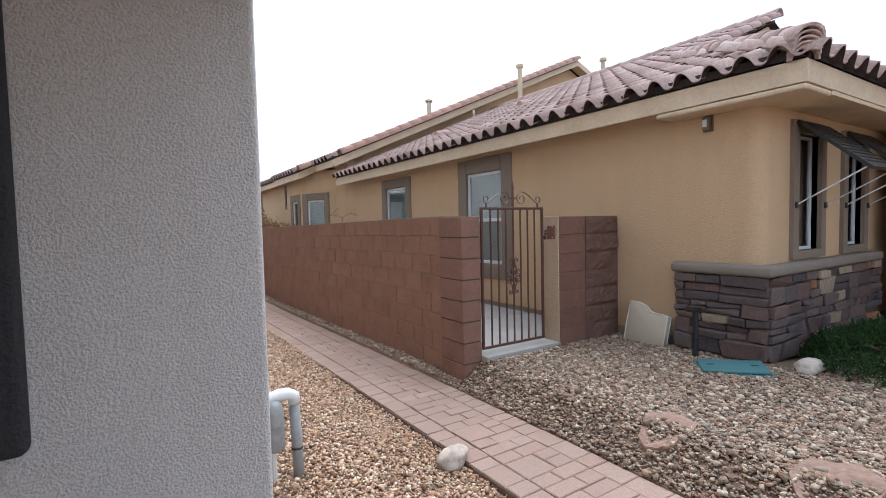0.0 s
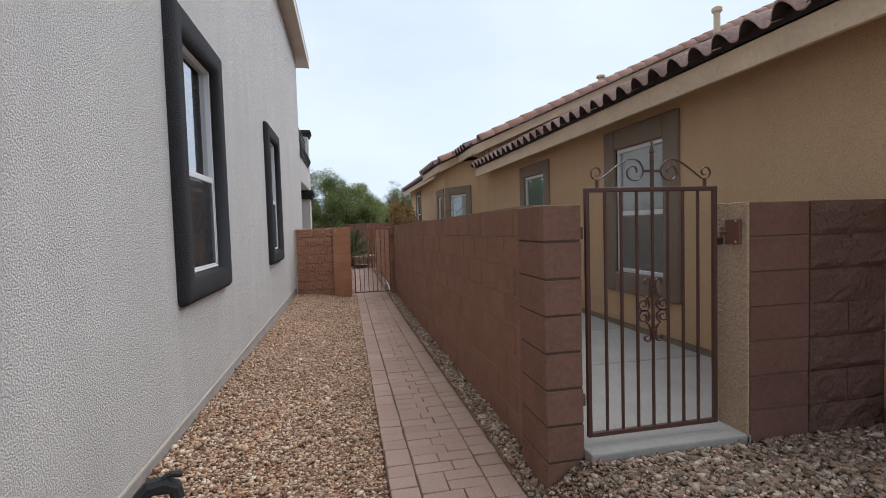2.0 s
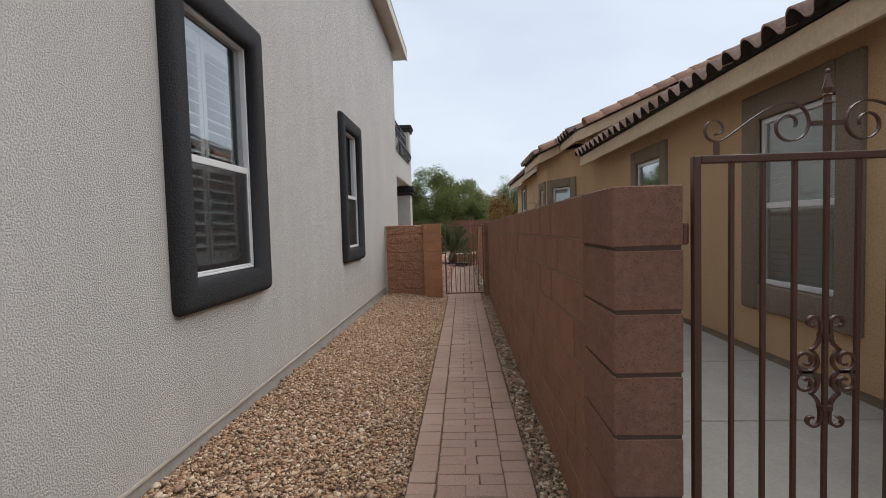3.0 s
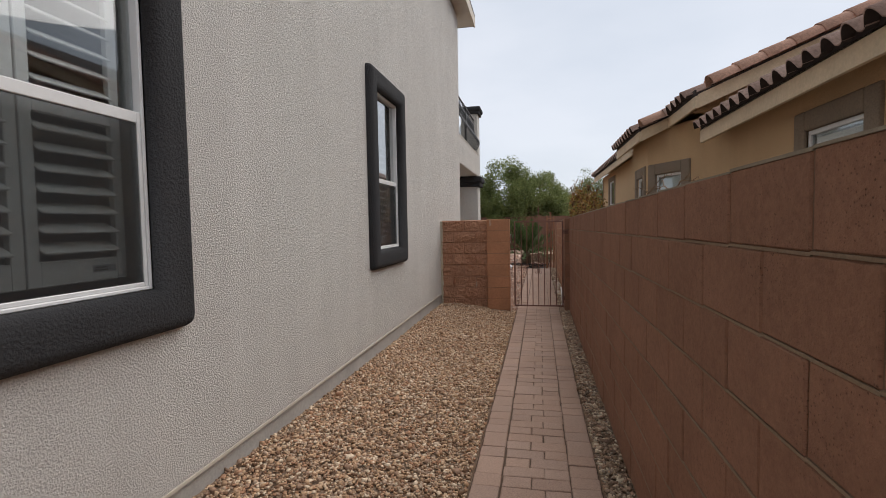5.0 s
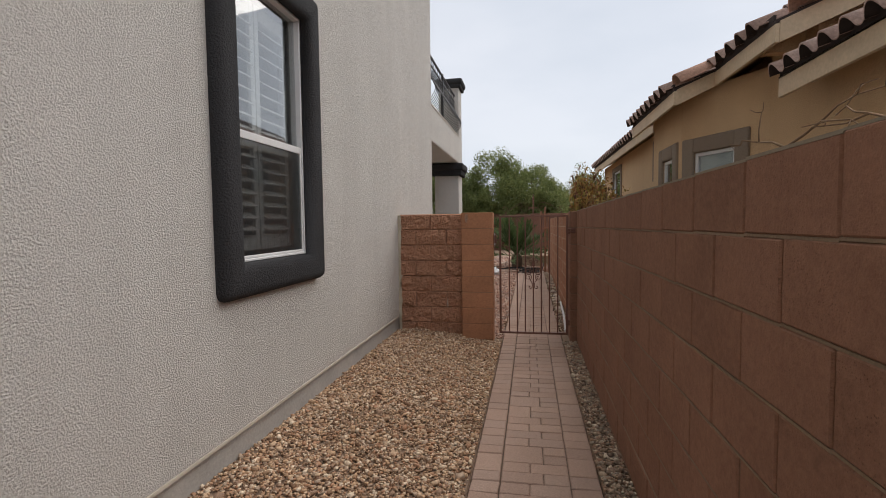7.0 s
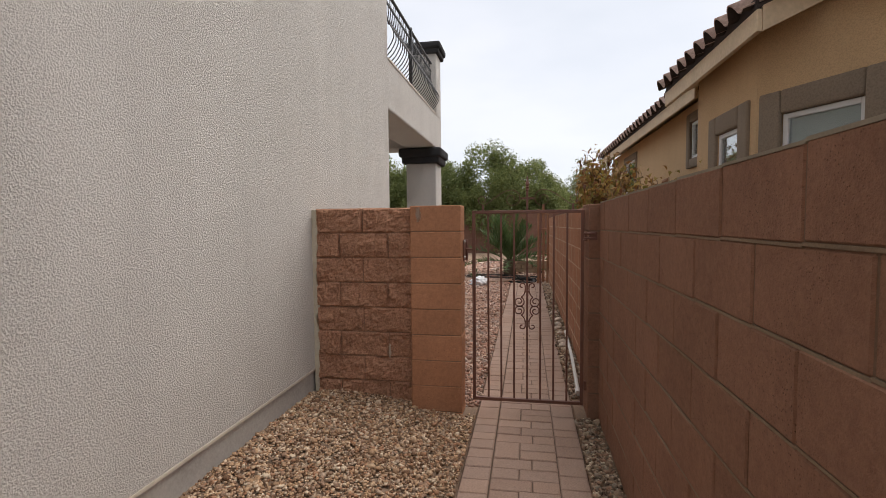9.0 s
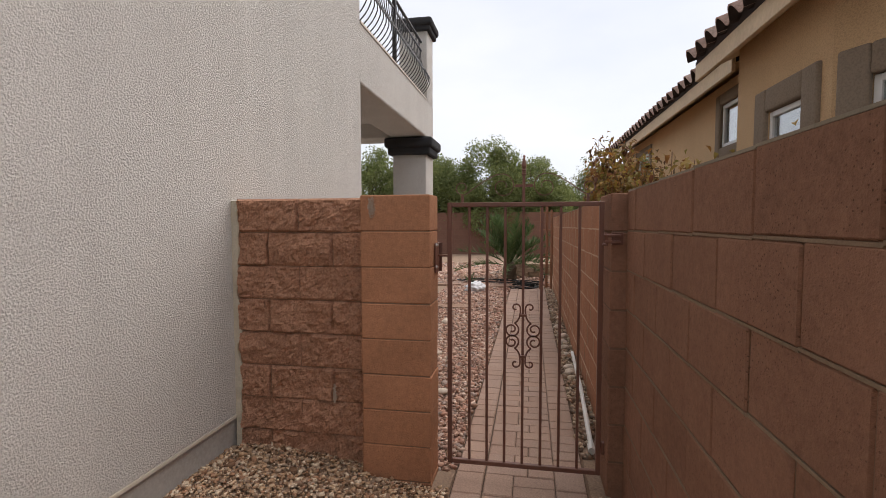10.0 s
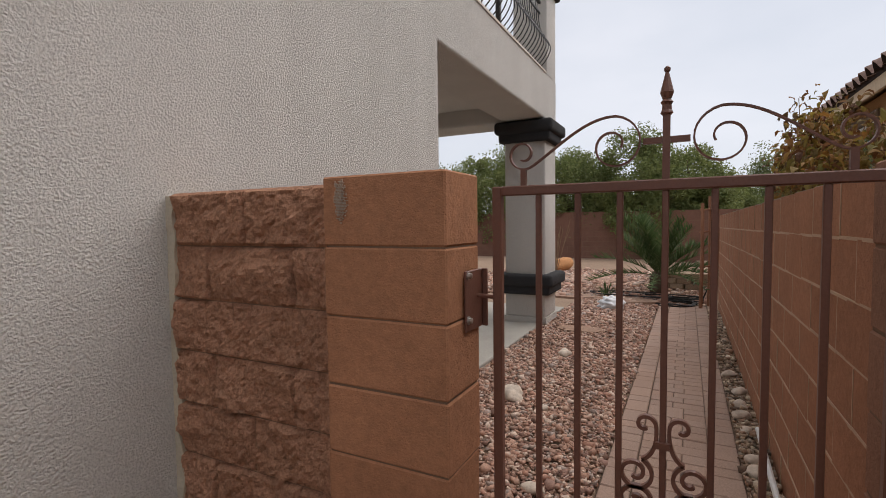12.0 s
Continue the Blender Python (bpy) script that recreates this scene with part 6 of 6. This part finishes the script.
def long_wall(y0, y1, mat, name, label, mortar, gap=0.0036, proud=0.0005, joint=0.0036, bedding=None):
    w = thing(name, (BLOCK_X + 0.1, (y0 + y1) / 2, 0.0), label, "wall", kind="structure")
    x0, x1 = BLOCK_X, BLOCK_X + 0.195
    bm = prism(bmesh.new(), [(x0 + 0.006, y0, -0.25), (x0 + 0.006, y1, -0.25), (x0 + 0.006, y1, wall_top(y1) - 0.006), (x0 + 0.006, y0, wall_top(y0) - 0.006)], (0.183, 0, 0))
    part("mortar_joints", bm, mortar, w, "weathered mortar joints")
    bed, cap = bmesh.new(), bmesh.new()
    for r in range(9):
        s = 4.36 - 40 * BLK + (BLK / 2 if r % 2 else 0)
        while s < y1:
            a, b = max(s, y0), min(s + BLK, y1)
            if b - a > 0.06:
                top = wall_top((a + b) / 2) - ROW * r
                ob = put_block(w, x0, x1, a, b, top - ROW, top, mat, gap, bev=0.005 if gap > 0.002 else 0.0012)
                box(bed, x0 + proud, x0 + 0.1, a, b, top - ROW - joint, top - ROW + joint)
                if bedding:
                    box(bed, x0 + proud, x0 + 0.1, a - joint * 0.6, a + joint * 0.6, top - ROW + joint, top - joint)
                if r == 0:
                    box(cap, x0 + 0.001, x1 - 0.002, a, b, top - 0.005, top + random.uniform(0.0005, 0.004))
            s += BLK
    part("bed_joints", bed, bedding or M_BED, w, "pale weathered bed joints")
    part("cap_mortar", cap, M_MORTARLT, w, "pale weathered mortar skim along the top")
    return w


def pilaster(parent, x0, x1, y0, y1, top, rows, mat, mortar, gap=0.0036):
    part("mortar_joints", cube(x0 + 0.007, x1 - 0.007, y0 + 0.007, y1 - 0.007, top - rows * ROW, top - 0.007), mortar, parent)
    for r in range(rows):
        put_block(parent, x0, x1, y0, y1, top - ROW * (r + 1), top - ROW * r, mat, gap)


W1 = long_wall(3.265, 11.86, M_BLOCK, "block_wall_1", "brown concrete block garden wall with pale bed joints", M_MORTAR)
pilaster(W1, 2.16, 2.38, 2.862, 3.262, 1.712, 9, M_BLOCKSHADE, M_MORTARDK, 0.0045)
W2 = long_wall(12.27, 20.0, M_BLOCKMID, "block_wall_2", "terracotta concrete block wall beside the back garden path", M_MORTARBR, 0.0008, -0.0018, 0.0058, M_BEDLT)
pilaster(W2, 2.155, 2.43, 11.862, 12.268, 1.645, 9, M_BLOCK, M_MORTAR)

rnd_split = random.Random(17)


def split_block(parent, x0, x1, y, z0, z1, depth=0.17, nx=34, nz=17, mat=None):
    """Rock-faced block; its front bulges and is broken all over."""
    off = Vector((rnd_split.random() * 40, rnd_split.random() * 40, rnd_split.random() * 40))
    bm = bmesh.new()
    g = 0.0024
    xs = [x0 + g + (x1 - x0 - 2 * g) * i / nx for i in range(nx + 1)]
    zs = [z0 + g + (z1 - z0 - 2 * g) * k / nz for k in range(nz + 1)]
    front = []
    for k, z in enumerate(zs):
        row = []
        for i, x in enumerate(xs):
            rim = min(i, nx - i, k, nz - k)
            p = Vector((x, 0, z)) * 9 + off
            out = 0.002 if rim == 0 else 0.017 + 0.026 * noise.noise(p * 0.7) + 0.013 * noise.noise(p * 2.1) + 0.010 * noise.noise(p * 4.7) + 0.007 * noise.noise(p * 9.6)
            row.append(bm.verts.new((x, y - max(0.0, out), z)))
        front.append(row)
    for a, b in zip(front, front[1:]):
        for i in range(nx):
            bm.faces.new((a[i], a[i + 1], b[i + 1], b[i]))
    loop = front[0] + [r[-1] for r in front[1:]] + list(reversed(front[-1][:-1])) + [r[0] for r in reversed(front[1:-1])]
    back = [bm.verts.new((v.co.x, y + depth, v.co.z)) for v in loop]
    for i in range(len(loop)):
        j = (i + 1) % len(loop)
        bm.faces.new((loop[j], loop[i], back[i], back[j]))
    bm.faces.new(back)
    bmesh.ops.recalc_face_normals(bm, faces=bm.faces[:])
    part("block", bm, mat or M_SPLIT, parent)


def cross_wall():
    w = thing("block_wall_3", (0.6, 11.95, 0.0), "split-face block wall with smooth terracotta end pier", "wall", kind="structure")
    top, yf = 1.637, 11.945
    part("mortar_joints", cube(0.004, 0.803, yf + 0.001, yf + 0.16, -0.15, top - 0.008), M_MORTARRS, w)
    for r in range(9):
        cuts = [-0.02, 0.385, 0.805] if r % 2 == 0 else [-0.02, 0.185, 0.60, 0.805]
        for a, b in zip(cuts, cuts[1:]):
            split_block(w, a, b, yf, top - ROW * (r + 1), top - ROW * r)
    # smear of mortar against the stucco
    bm = bmesh.new()
    box(bm, WALL_X, -0.010, yf - 0.016, yf + 0.17, 0.1, top - 0.012)
    bmesh.ops.subdivide_edges(bm, edges=[e for e in bm.edges if abs(e.verts[0].co.z - e.verts[1].co.z) > 0.5], cuts=40)
    for v in bm.verts:
        if v.co.x > -0.02:
            v.co.x += 0.03 * noise.noise(Vector((3, v.co.y * 3, v.co.z * 9)))
        v.co.y += 0.006 * noise.noise(Vector((7, 2, v.co.z * 14)))
    part("mortar_smear", bm, M_CREAM, w, "pale ragged mortar smear")
    pilaster(w, 0.807, 1.21, 11.842, 12.058, 1.648, 9, M_BLOCKLT, M_MORTARBR, 0.0022)
    # dabs of dried mortar on the faces
    for x, z, a, b, y, k in ((0.873, 1.575, 0.024, 0.062, 11.8405, 8), (0.61, 0.475, 0.012, 0.06, 11.912, 14)):
        rr, bm = random.Random(int(x * 100)), bmesh.new()
        for i in range(-k, k + 1):
            for j in range(-2 * k, 2 * k + 1):
                u, v = i * 0.0042, j * 0.0042
                wob = 0.5 * noise.noise(Vector((u * 60, 3.0, v * 30)))
                if (u / a) ** 2 + (v / b) ** 2 + wob + rr.uniform(-0.5, 0.5) < 0.75:
                    s, h = rr.uniform(0.0011, 0.0019), rr.uniform(0.0011, 0.0019)
                    box(bm, x + u - s, x + u + s, y - 0.0005, y + 0.008, z + v - h, z + v + h)
        part("mortar_dab", bm, M_DAB, w, "pale dab of dried mortar")


cross_wall()


def near_pier():
    w = thing("block_wall_4", (3.8, 2.9, 0.2), "short brown block wall with a tan stuccoed end by the gate", "wall", kind="structure")
    part("stucco_end", cube(3.366, 3.385, 2.79, 3.02, 0.2, 1.70, 0.004, 1), M_TANROUGH, w, "rough tan stuccoed wall end")
    part("mortar_joints", cube(3.387, NB_X, 2.80, 2.985, 0.1, 1.69), M_MORTAR, w)
    for r in range(8):
        z1 = 1.70 - ROW * r
        ob = put_block(w, 3.386, 3.80, 2.787, 2.99, z1 - ROW, z1, M_BLOCKDK)
        split_block(w, 3.80, 4.08 if r % 2 else NB_X, 2.79, z1 - ROW, z1, 0.18, 12, 6, M_SPLITDK)
        if r % 2:
            split_block(w, 4.08, NB_X, 2.79, z1 - ROW, z1, 0.18, 8, 6, M_SPLITDK)


near_pier()


def back_wall():
    w = thing("block_wall_5", (-4, 31.1, 0.0), "brown block wall closing the back garden", "wall", kind="structure")
    part("mortar_joints", cube(-22, 12, 31.006, 31.18, -0.2, 1.90), M_MORTAR, w)
    rows, s = 10, 0.0
    bm = bmesh.new()
    for r in range(rows):
        x = -22 + (0.2 if r % 2 else 0)
        while x < 11.6:
            if not (-2.5 < x < 3.0):
                box(bm, x + 0.004, x + BLK - 0.004, 31.0, 31.19, 1.91 - ROW * (r + 1) + 0.004, 1.91 - ROW * r - 0.004)
            else:
                put_block(w, x, x + BLK, 31.0, 31.19, 1.91 - ROW * (r + 1), 1.91 - ROW * r, M_BLOCKDK, 0.004, "block", 0.003)
            x += BLK
    ob = part("far_blocks", bm, M_BLOCKDK, w)
    tagged(ob, kind="stuff")


back_wall()


# ---- the paver path ----
def worn(bm, seed):
    """Tumbled, slightly uneven edges."""
    for v in bm.verts:
        v.co += 0.0045 * noise.noise_vector(v.co * 23.0 + Vector((seed * 3.1, 0, 0)))
    return bm


def build_path():
    w = thing("paver_path", (1.7, 8.0, 0.0), "tan and rose paver path with a straight border on each side", "path", kind="structure")
    bed = bmesh.new()
    ys = [-4 + i * 0.5 for i in range(50)]
    rows = [[bed.verts.new((x, y, path_z(y) - 0.012)) for x in (PATH_L - 0.005, PATH_R + 0.005)] for y in ys]
    for a, b in zip(rows, rows[1:]):
        bed.faces.new((a[0], a[1], b[1], b[0]))
    part("joint_sand", bed, M_SAND, w, "dark sand in the joints")
    rnd = random.Random(23)
    pieces = []
    c0, c1 = PATH_L + 0.174, PATH_R - 0.172

    def border(x0, x1):
        y = -3.5
        while y < 20.2:
            ln = rnd.choice((0.115, 0.13, 0.15, 0.15, 0.23))
            pieces.append((x0, x1, y, y + ln))
            y += ln

    border(PATH_L, c0 - 0.005)
    border(c1, PATH_R)
    y, k = -3.5, 0
    while y < 20.2:
        cut = c0 + (c1 - c0) * ((0.42 if k % 2 else 0.62) + rnd.uniform(-0.015, 0.015))
        side = rnd.random()
        if side < 0.9:
            a, b = (0.125, 0.125)
            pieces.append((c0, cut, y, y + a))
            pieces.append((cut, c1, y, y + b))
            y += a
        else:
            pieces.append((c0, cut, y, y + 0.23))
            pieces.append((cut, c1, y, y + 0.115))
            pieces.append((cut, c1, y + 0.115, y + 0.23))
            y += 0.23
        k += 1
    rest = bmesh.new()
    shared = {}
    near = 0
    g = 0.0022
    for x0, x1, a, b in pieces:
        wide, ln = x1 - x0 - 2 * g, b - a - 2 * g
        yc, xc = (a + b) / 2, (x0 + x1) / 2
        z = path_z(yc) + rnd.uniform(-0.003, 0.003)
        if 1.6 < yc < 8.6 and near < 300:
            near += 1
            key = (round(wide, 2), round(ln, 2), rnd.randrange(3))
            if key not in shared:
                shared[key] = mesh_of("paver", worn(cube(-wide / 2, wide / 2, -ln / 2, ln / 2, -0.06, 0.0, 0.008, 2), len(shared)), M_PAVER)
            ob = new("paver", shared[key])
            ob.parent = w
            ob.matrix_basis = at_world(w).inverted() @ pose(xc + rnd.uniform(-0.002, 0.002), yc, z, rnd.uniform(-0.8, 0.8), rnd.uniform(-0.6, 0.6), rnd.uniform(-1.2, 1.2))
        else:
            top, bev = z, 0.006
            lo = [rest.verts.new((x, yy, z - 0.06)) for x, yy in ((x0 + g, a + g), (x1 - g, a + g), (x1 - g, b - g), (x0 + g, b - g))]
            md = [rest.verts.new((v.co.x, v.co.y, z - bev)) for v in lo]
            hi = [rest.verts.new((v.co.x + (bev if v.co.x < xc else -bev), v.co.y + (bev if v.co.y < yc else -bev), z + rnd.uniform(-0.001, 0.001))) for v in lo]
            rest.faces.new(hi)
            for i in range(4):
                j = (i + 1) % 4
                rest.faces.new((lo[i], lo[j], md[j], md[i]))
                rest.faces.new((md[i], md[j], hi[j], hi[i]))
    ob = part("pavers_far", rest, M_PAVERFAR, w)
    tagged(ob, kind="stuff")


build_path()


# ---- loose gravel ----
def gravel(name, label, regions, mat, seed):
    """Crushed stones strewn over rectangles (x0, x1, y0, y1, stones per square metre, size)."""
    rng = np.random.default_rng(seed)
    block = np.array([(-1, -1, -1), (1, -1, -1), (1, 1, -1), (-1, 1, -1), (-1, -1, 1), (1, -1, 1), (1, 1, 1), (-1, 1, 1)]) * 0.66
    quad = np.array([(0, 3, 2, 1), (4, 5, 6, 7), (0, 1, 5, 4), (1, 2, 6, 5), (2, 3, 7, 6), (3, 0, 4, 7)])
    all_v = []
    for x0, x1, y0, y1, per, size in regions:
        k = int((x1 - x0) * (y1 - y0) * per * 1.3)
        px, py = rng.uniform(x0, x1, k), rng.uniform(y0, y1, k)
        pz = np.array([ground_z(a, b) for a, b in zip(px, py)])
        s = size * rng.lognormal(0, 0.33, k)
        dims = np.stack([s * rng.uniform(0.75, 1.25, k), s * rng.uniform(0.6, 1.0, k), s * rng.uniform(0.38, 0.7, k)], 1) / 2
        v = block[None] * (1 + rng.uniform(-0.45, 0.4, (k, 8, 3))) * dims[:, None]
        yaw, tip = rng.uniform(0, math.tau, k), rng.normal(0, 0.45, k)
        c, sn = np.cos(tip)[:, None], np.sin(tip)[:, None]
        v = np.stack([v[..., 0], v[..., 1] * c - v[..., 2] * sn, v[..., 1] * sn + v[..., 2] * c], -1)
        c, sn = np.cos(yaw)[:, None], np.sin(yaw)[:, None]
        v = np.stack([v[..., 0] * c - v[..., 1] * sn, v[..., 0] * sn + v[..., 1] * c, v[..., 2]], -1)
        v += np.stack([px, py, pz + dims[:, 2] * rng.uniform(-0.2, 0.9, k)], 1)[:, None]
        all_v.append(v)
    v = np.concatenate(all_v)
    k = len(v)
    faces = (quad[None] + 8 * np.arange(k)[:, None, None]).reshape(-1, 4)
    me = bpy.data.meshes.new(name)
    me.vertices.add(k * 8)
    me.vertices.foreach_set("co", v.reshape(-1).astype(np.float32))
    me.loops.add(faces.size)
    me.loops.foreach_set("vertex_index", faces.reshape(-1).astype(np.int32))
    me.polygons.add(len(faces))
    me.polygons.foreach_set("loop_start", np.arange(0, faces.size, 4, dtype=np.int32))
    me.update(calc_edges=True)
    me.materials.append(mat)
    return tagged(new(name, me), label, "gravel", kind="stuff")


L, R_ = PATH_L - 0.012, PATH_R + 0.002
gravel("side_gravel", "loose tan crushed gravel along the white house", [
    (WALL_X + 0.0, L, 1.2, 5.0, 3500, 0.0215), (WALL_X + 0.0, L, 5.0, 11.83, 3900, 0.0205), (0.0, 0.8, 11.83, 11.94, 3900, 0.0205), (-0.6, L, -0.6, 1.2, 1700, 0.031)], M_GRAVEL, 1)
gravel("wall_gravel", "loose grey-pink gravel between path and block wall", [
    (R_, BLOCK_X, 3.2, 11.86, 3600, 0.025), (R_, 2.155, 2.79, 3.2, 2600, 0.028), (2.155, 2.39, 2.79, 2.862, 3000, 0.026), (R_, BLOCK_X, 12.3, 19.8, 1300, 0.036)], M_GRAVELPINK, 2)
gravel("front_gravel", "loose pinkish crushed gravel of the front yard", [
    (R_, NB_X - 0.02, -0.6, 2.79, 3100, 0.0265), (NB_X - 0.02, 7.0, -0.8, 0.95, 1000, 0.036), (R_, 4.5, -2.0, -0.6, 1300, 0.034)], M_GRAVELPINK, 3)
gravel("back_gravel", "loose pink crushed rock of the back garden", [
    (-0.1, L, 12.06, 16.0, 1900, 0.034), (-0.1, L, 16.0, 20.3, 1300, 0.038), (-3.5, 2.2, 20.3, 26.0, 260, 0.07)], M_GRAVELBACK, 4)


# ---- clay roof tiles ----
TILE_W, TILE_L = 0.27, 0.36


def tile_points(length=0.43, t=0.016):
    """One S-tile, across u and up the slope v: barrel on one side, pan on the other."""
    prof = []
    for i in range(13):
        u = i / 12
        if u < 0.66:
            prof.append((u * TILE_W, 0.098 * math.sin(math.pi * u / 0.66) ** 0.8))
        else:
            prof.append((u * TILE_W, -0.018 * math.sin(math.pi * min(1.0, (u - 0.66) / 0.34))))
    return prof


def tile_mesh():
    bm = bmesh.new()
    prof, ln, t = tile_points(), 0.43, 0.017
    rows = []
    for v, lift in ((0.0, 0.03), (ln, 0.0)):
        rows.append([bm.verts.new((u - TILE_W / 2, v, z + lift)) for u, z in prof])
        rows.append([bm.verts.new((u - TILE_W / 2, v, z + lift - t)) for u, z in prof])
    k = len(prof)
    for i in range(k - 1):
        bm.faces.new((rows[0][i], rows[0][i + 1], rows[2][i + 1], rows[2][i]))
        # underside takes the near-black slot: overhang shade painted on
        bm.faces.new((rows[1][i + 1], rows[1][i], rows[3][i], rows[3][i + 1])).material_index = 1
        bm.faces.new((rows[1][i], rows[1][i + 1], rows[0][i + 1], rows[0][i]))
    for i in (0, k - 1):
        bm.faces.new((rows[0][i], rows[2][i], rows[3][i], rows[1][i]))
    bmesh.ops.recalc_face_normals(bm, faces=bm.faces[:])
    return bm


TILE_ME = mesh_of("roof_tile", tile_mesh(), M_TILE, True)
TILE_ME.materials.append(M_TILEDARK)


def tile_pose(base, along, up):
    """base: lower middle of the tile; along: the eave; up: the slope."""
    a, u = Vector(along).normalized(), Vector(up).normalized()
    n_ = a.cross(u).normalized()
    m = Matrix((a, u, n_)).transposed().to_4x4()
    m.translation = base
    return m


def tile_field(eave0, along, count, up, rows, inside, parts_rows, tag=""):
    """Rows of tiles over a roof plane; the lowest rows are single tiles, the rest one mesh."""
    a, u = Vector(along).normalized(), Vector(up).normalized()
    rest, made = bmesh.new(), 0
    src = tile_mesh()
    for r in range(rows):
        for c in range(count):
            p = Vector(eave0) + a * (TILE_W * (c + 0.5)) + u * (TILE_L * r - 0.06)
            if not inside(p + u * 0.2):
                continue
            p += Vector((random.uniform(-0.004, 0.004), random.uniform(-0.004, 0.004), random.uniform(-0.003, 0.004)))
            m = tile_pose(p, a, u)
            if r < parts_rows and made < 290:
                ob = new("roof_tile", TILE_ME)
                ob.parent = TAN_HOUSE
                ob.matrix_basis = at_world(TAN_HOUSE).inverted() @ m
                made += 1
            else:
                base = len(rest.verts)
                vs = [rest.verts.new(m @ v.co) for v in src.verts]
                src.verts.index_update()
                for f in src.faces:
                    rest.faces.new([vs[v.index] for v in f.verts]).material_index = f.material_index
    src.free()
    if rest.verts:
        ob = part("roof_tiles_upper", rest, M_TILEFAR, TAN_HOUSE, "", True)
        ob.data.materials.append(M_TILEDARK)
        tagged(ob, kind="stuff")
    else:
        rest.free()


zt = EAVE_Z + 0.055
# the side slope, seen first: its eave runs along y
tile_field((EAVE_X - 0.02, 11.05, zt), (0, -1, 0), 38, (1, 0, SLOPE), 16,
           lambda p: p.x < RIDGE_X + 0.1 and (p.y - 0.8 > p.x - EAVE_X - 0.1 if p.x < EAVE_X + GABLET_Y - 0.8 else p.y > GABLET_Y - 0.1), 8)
# the street slope of the hip
tile_field((EAVE_X, 0.78, zt), (1, 0, 0), 29, (0, 1, SLOPE), 7,
           lambda p: p.y < GABLET_Y + 0.15 and p.x - EAVE_X > p.y - 0.8 - 0.1, 2)
# stepped eaves of the rear roof
for x0, y0, y1, low in ((3.92, 10.88, 12.33, 0.0), (3.45, 12.37, 14.83, 0.0), (3.80, 14.87, 22.6, 0.06)):
    tile_field((x0 - 0.02, y1, ROOF_PLANE(x0) + 0.04 - low), (0, -1, 0), int((y1 - y0) / TILE_W + 0.3), (1, 0, 0.433), 3, lambda p: True, 2)


def ridge_run(p, q, r=0.105, step=0.36, name="ridge_tile", mat=None):
    """Overlapping barrel tiles along a ridge, hip or rake."""
    p, q = Vector(p), Vector(q)
    d = (q - p).normalized()
    k = max(1, int(((q - p).length - 0.04) / step))
    step = ((q - p).length - 0.42) / max(1, k - 1) if k > 1 else step
    side = d.cross(Vector((0, 0, 1))).normalized()
    up = side.cross(d).normalized()
    bm = bmesh.new()
    rows = []
    for v, rr in ((0.0, r), (0.42, r * 0.86)):
        for t in (0.0, 0.016):
            rows.append([bm.verts.new(((rr - t) * math.cos(math.pi * i / 10), v, (rr - t) * math.sin(math.pi * i / 10))) for i in range(11)])
    for i in range(10):
        bm.faces.new((rows[0][i], rows[0][i + 1], rows[2][i + 1], rows[2][i]))
        bm.faces.new((rows[1][i + 1], rows[1][i], rows[3][i], rows[3][i + 1]))
        bm.faces.new((rows[1][i], rows[1][i + 1], rows[0][i + 1], rows[0][i]))
    bmesh.ops.recalc_face_normals(bm, faces=bm.faces[:])
    me = mesh_of(name, bm, mat or M_RIDGE, True)
    m = Matrix((side, d, up)).transposed().to_4x4()
    for i in range(k):
        ob = new(name, me)
        ob.parent = TAN_HOUSE
        mm = m.copy()
        mm.translation = p + d * step * i
        ob.matrix_basis = at_world(TAN_HOUSE).inverted() @ mm


for i in range(5):
    # nested starter tiles at the corner, then the hip
    e, z = EAVE_X - 0.02 + 0.012 * i, EAVE_Z + 0.155 - 0.036 * i
    ridge_run((e, 0.78 + 0.012 * i, z), (e + 0.27, 1.05 + 0.012 * i, z + 0.1), 0.108, 0.36, "hip_tile", M_TILE)
ridge_run((EAVE_X - 0.02, 0.78, EAVE_Z + 0.165), (EAVE_X + GABLET_Y - 0.8, GABLET_Y, EAVE_Z + SLOPE * (GABLET_Y - 0.8) + 0.16), 0.11, 0.36, "hip_tile", M_TILE)
ridge_run((EAVE_X + GABLET_Y - 0.6, GABLET_Y - 0.02, EAVE_Z + SLOPE * (GABLET_Y - 0.65) + 0.1), (RIDGE_X, GABLET_Y - 0.02, EAVE_Z + SLOPE * (RIDGE_X - EAVE_X) + 0.1), 0.11, 0.36, "rake_tile", M_TILE)
ridge_run((RIDGE_X, GABLET_Y - 0.1, EAVE_Z + SLOPE * (RIDGE_X - EAVE_X) + 0.12), (RIDGE_X, 11.2, EAVE_Z + SLOPE * (RIDGE_X - EAVE_X) + 0.12), 0.12, 0.36, "ridge_tile", M_TILE)
# rake tiles on the gable and on the bay's short rake
ridge_run((4.12, 10.86, ROOF_PLANE(4.12) + 0.04), (13.0, 10.86, ROOF_PLANE(13.0) + 0.04), 0.16, 0.37, "rake_tile")
ridge_run((3.50, 12.36, ROOF_PLANE(3.50) + 0.05), (4.0, 12.36, ROOF_PLANE(4.0) + 0.05), 0.15, 0.37, "rake_tile")
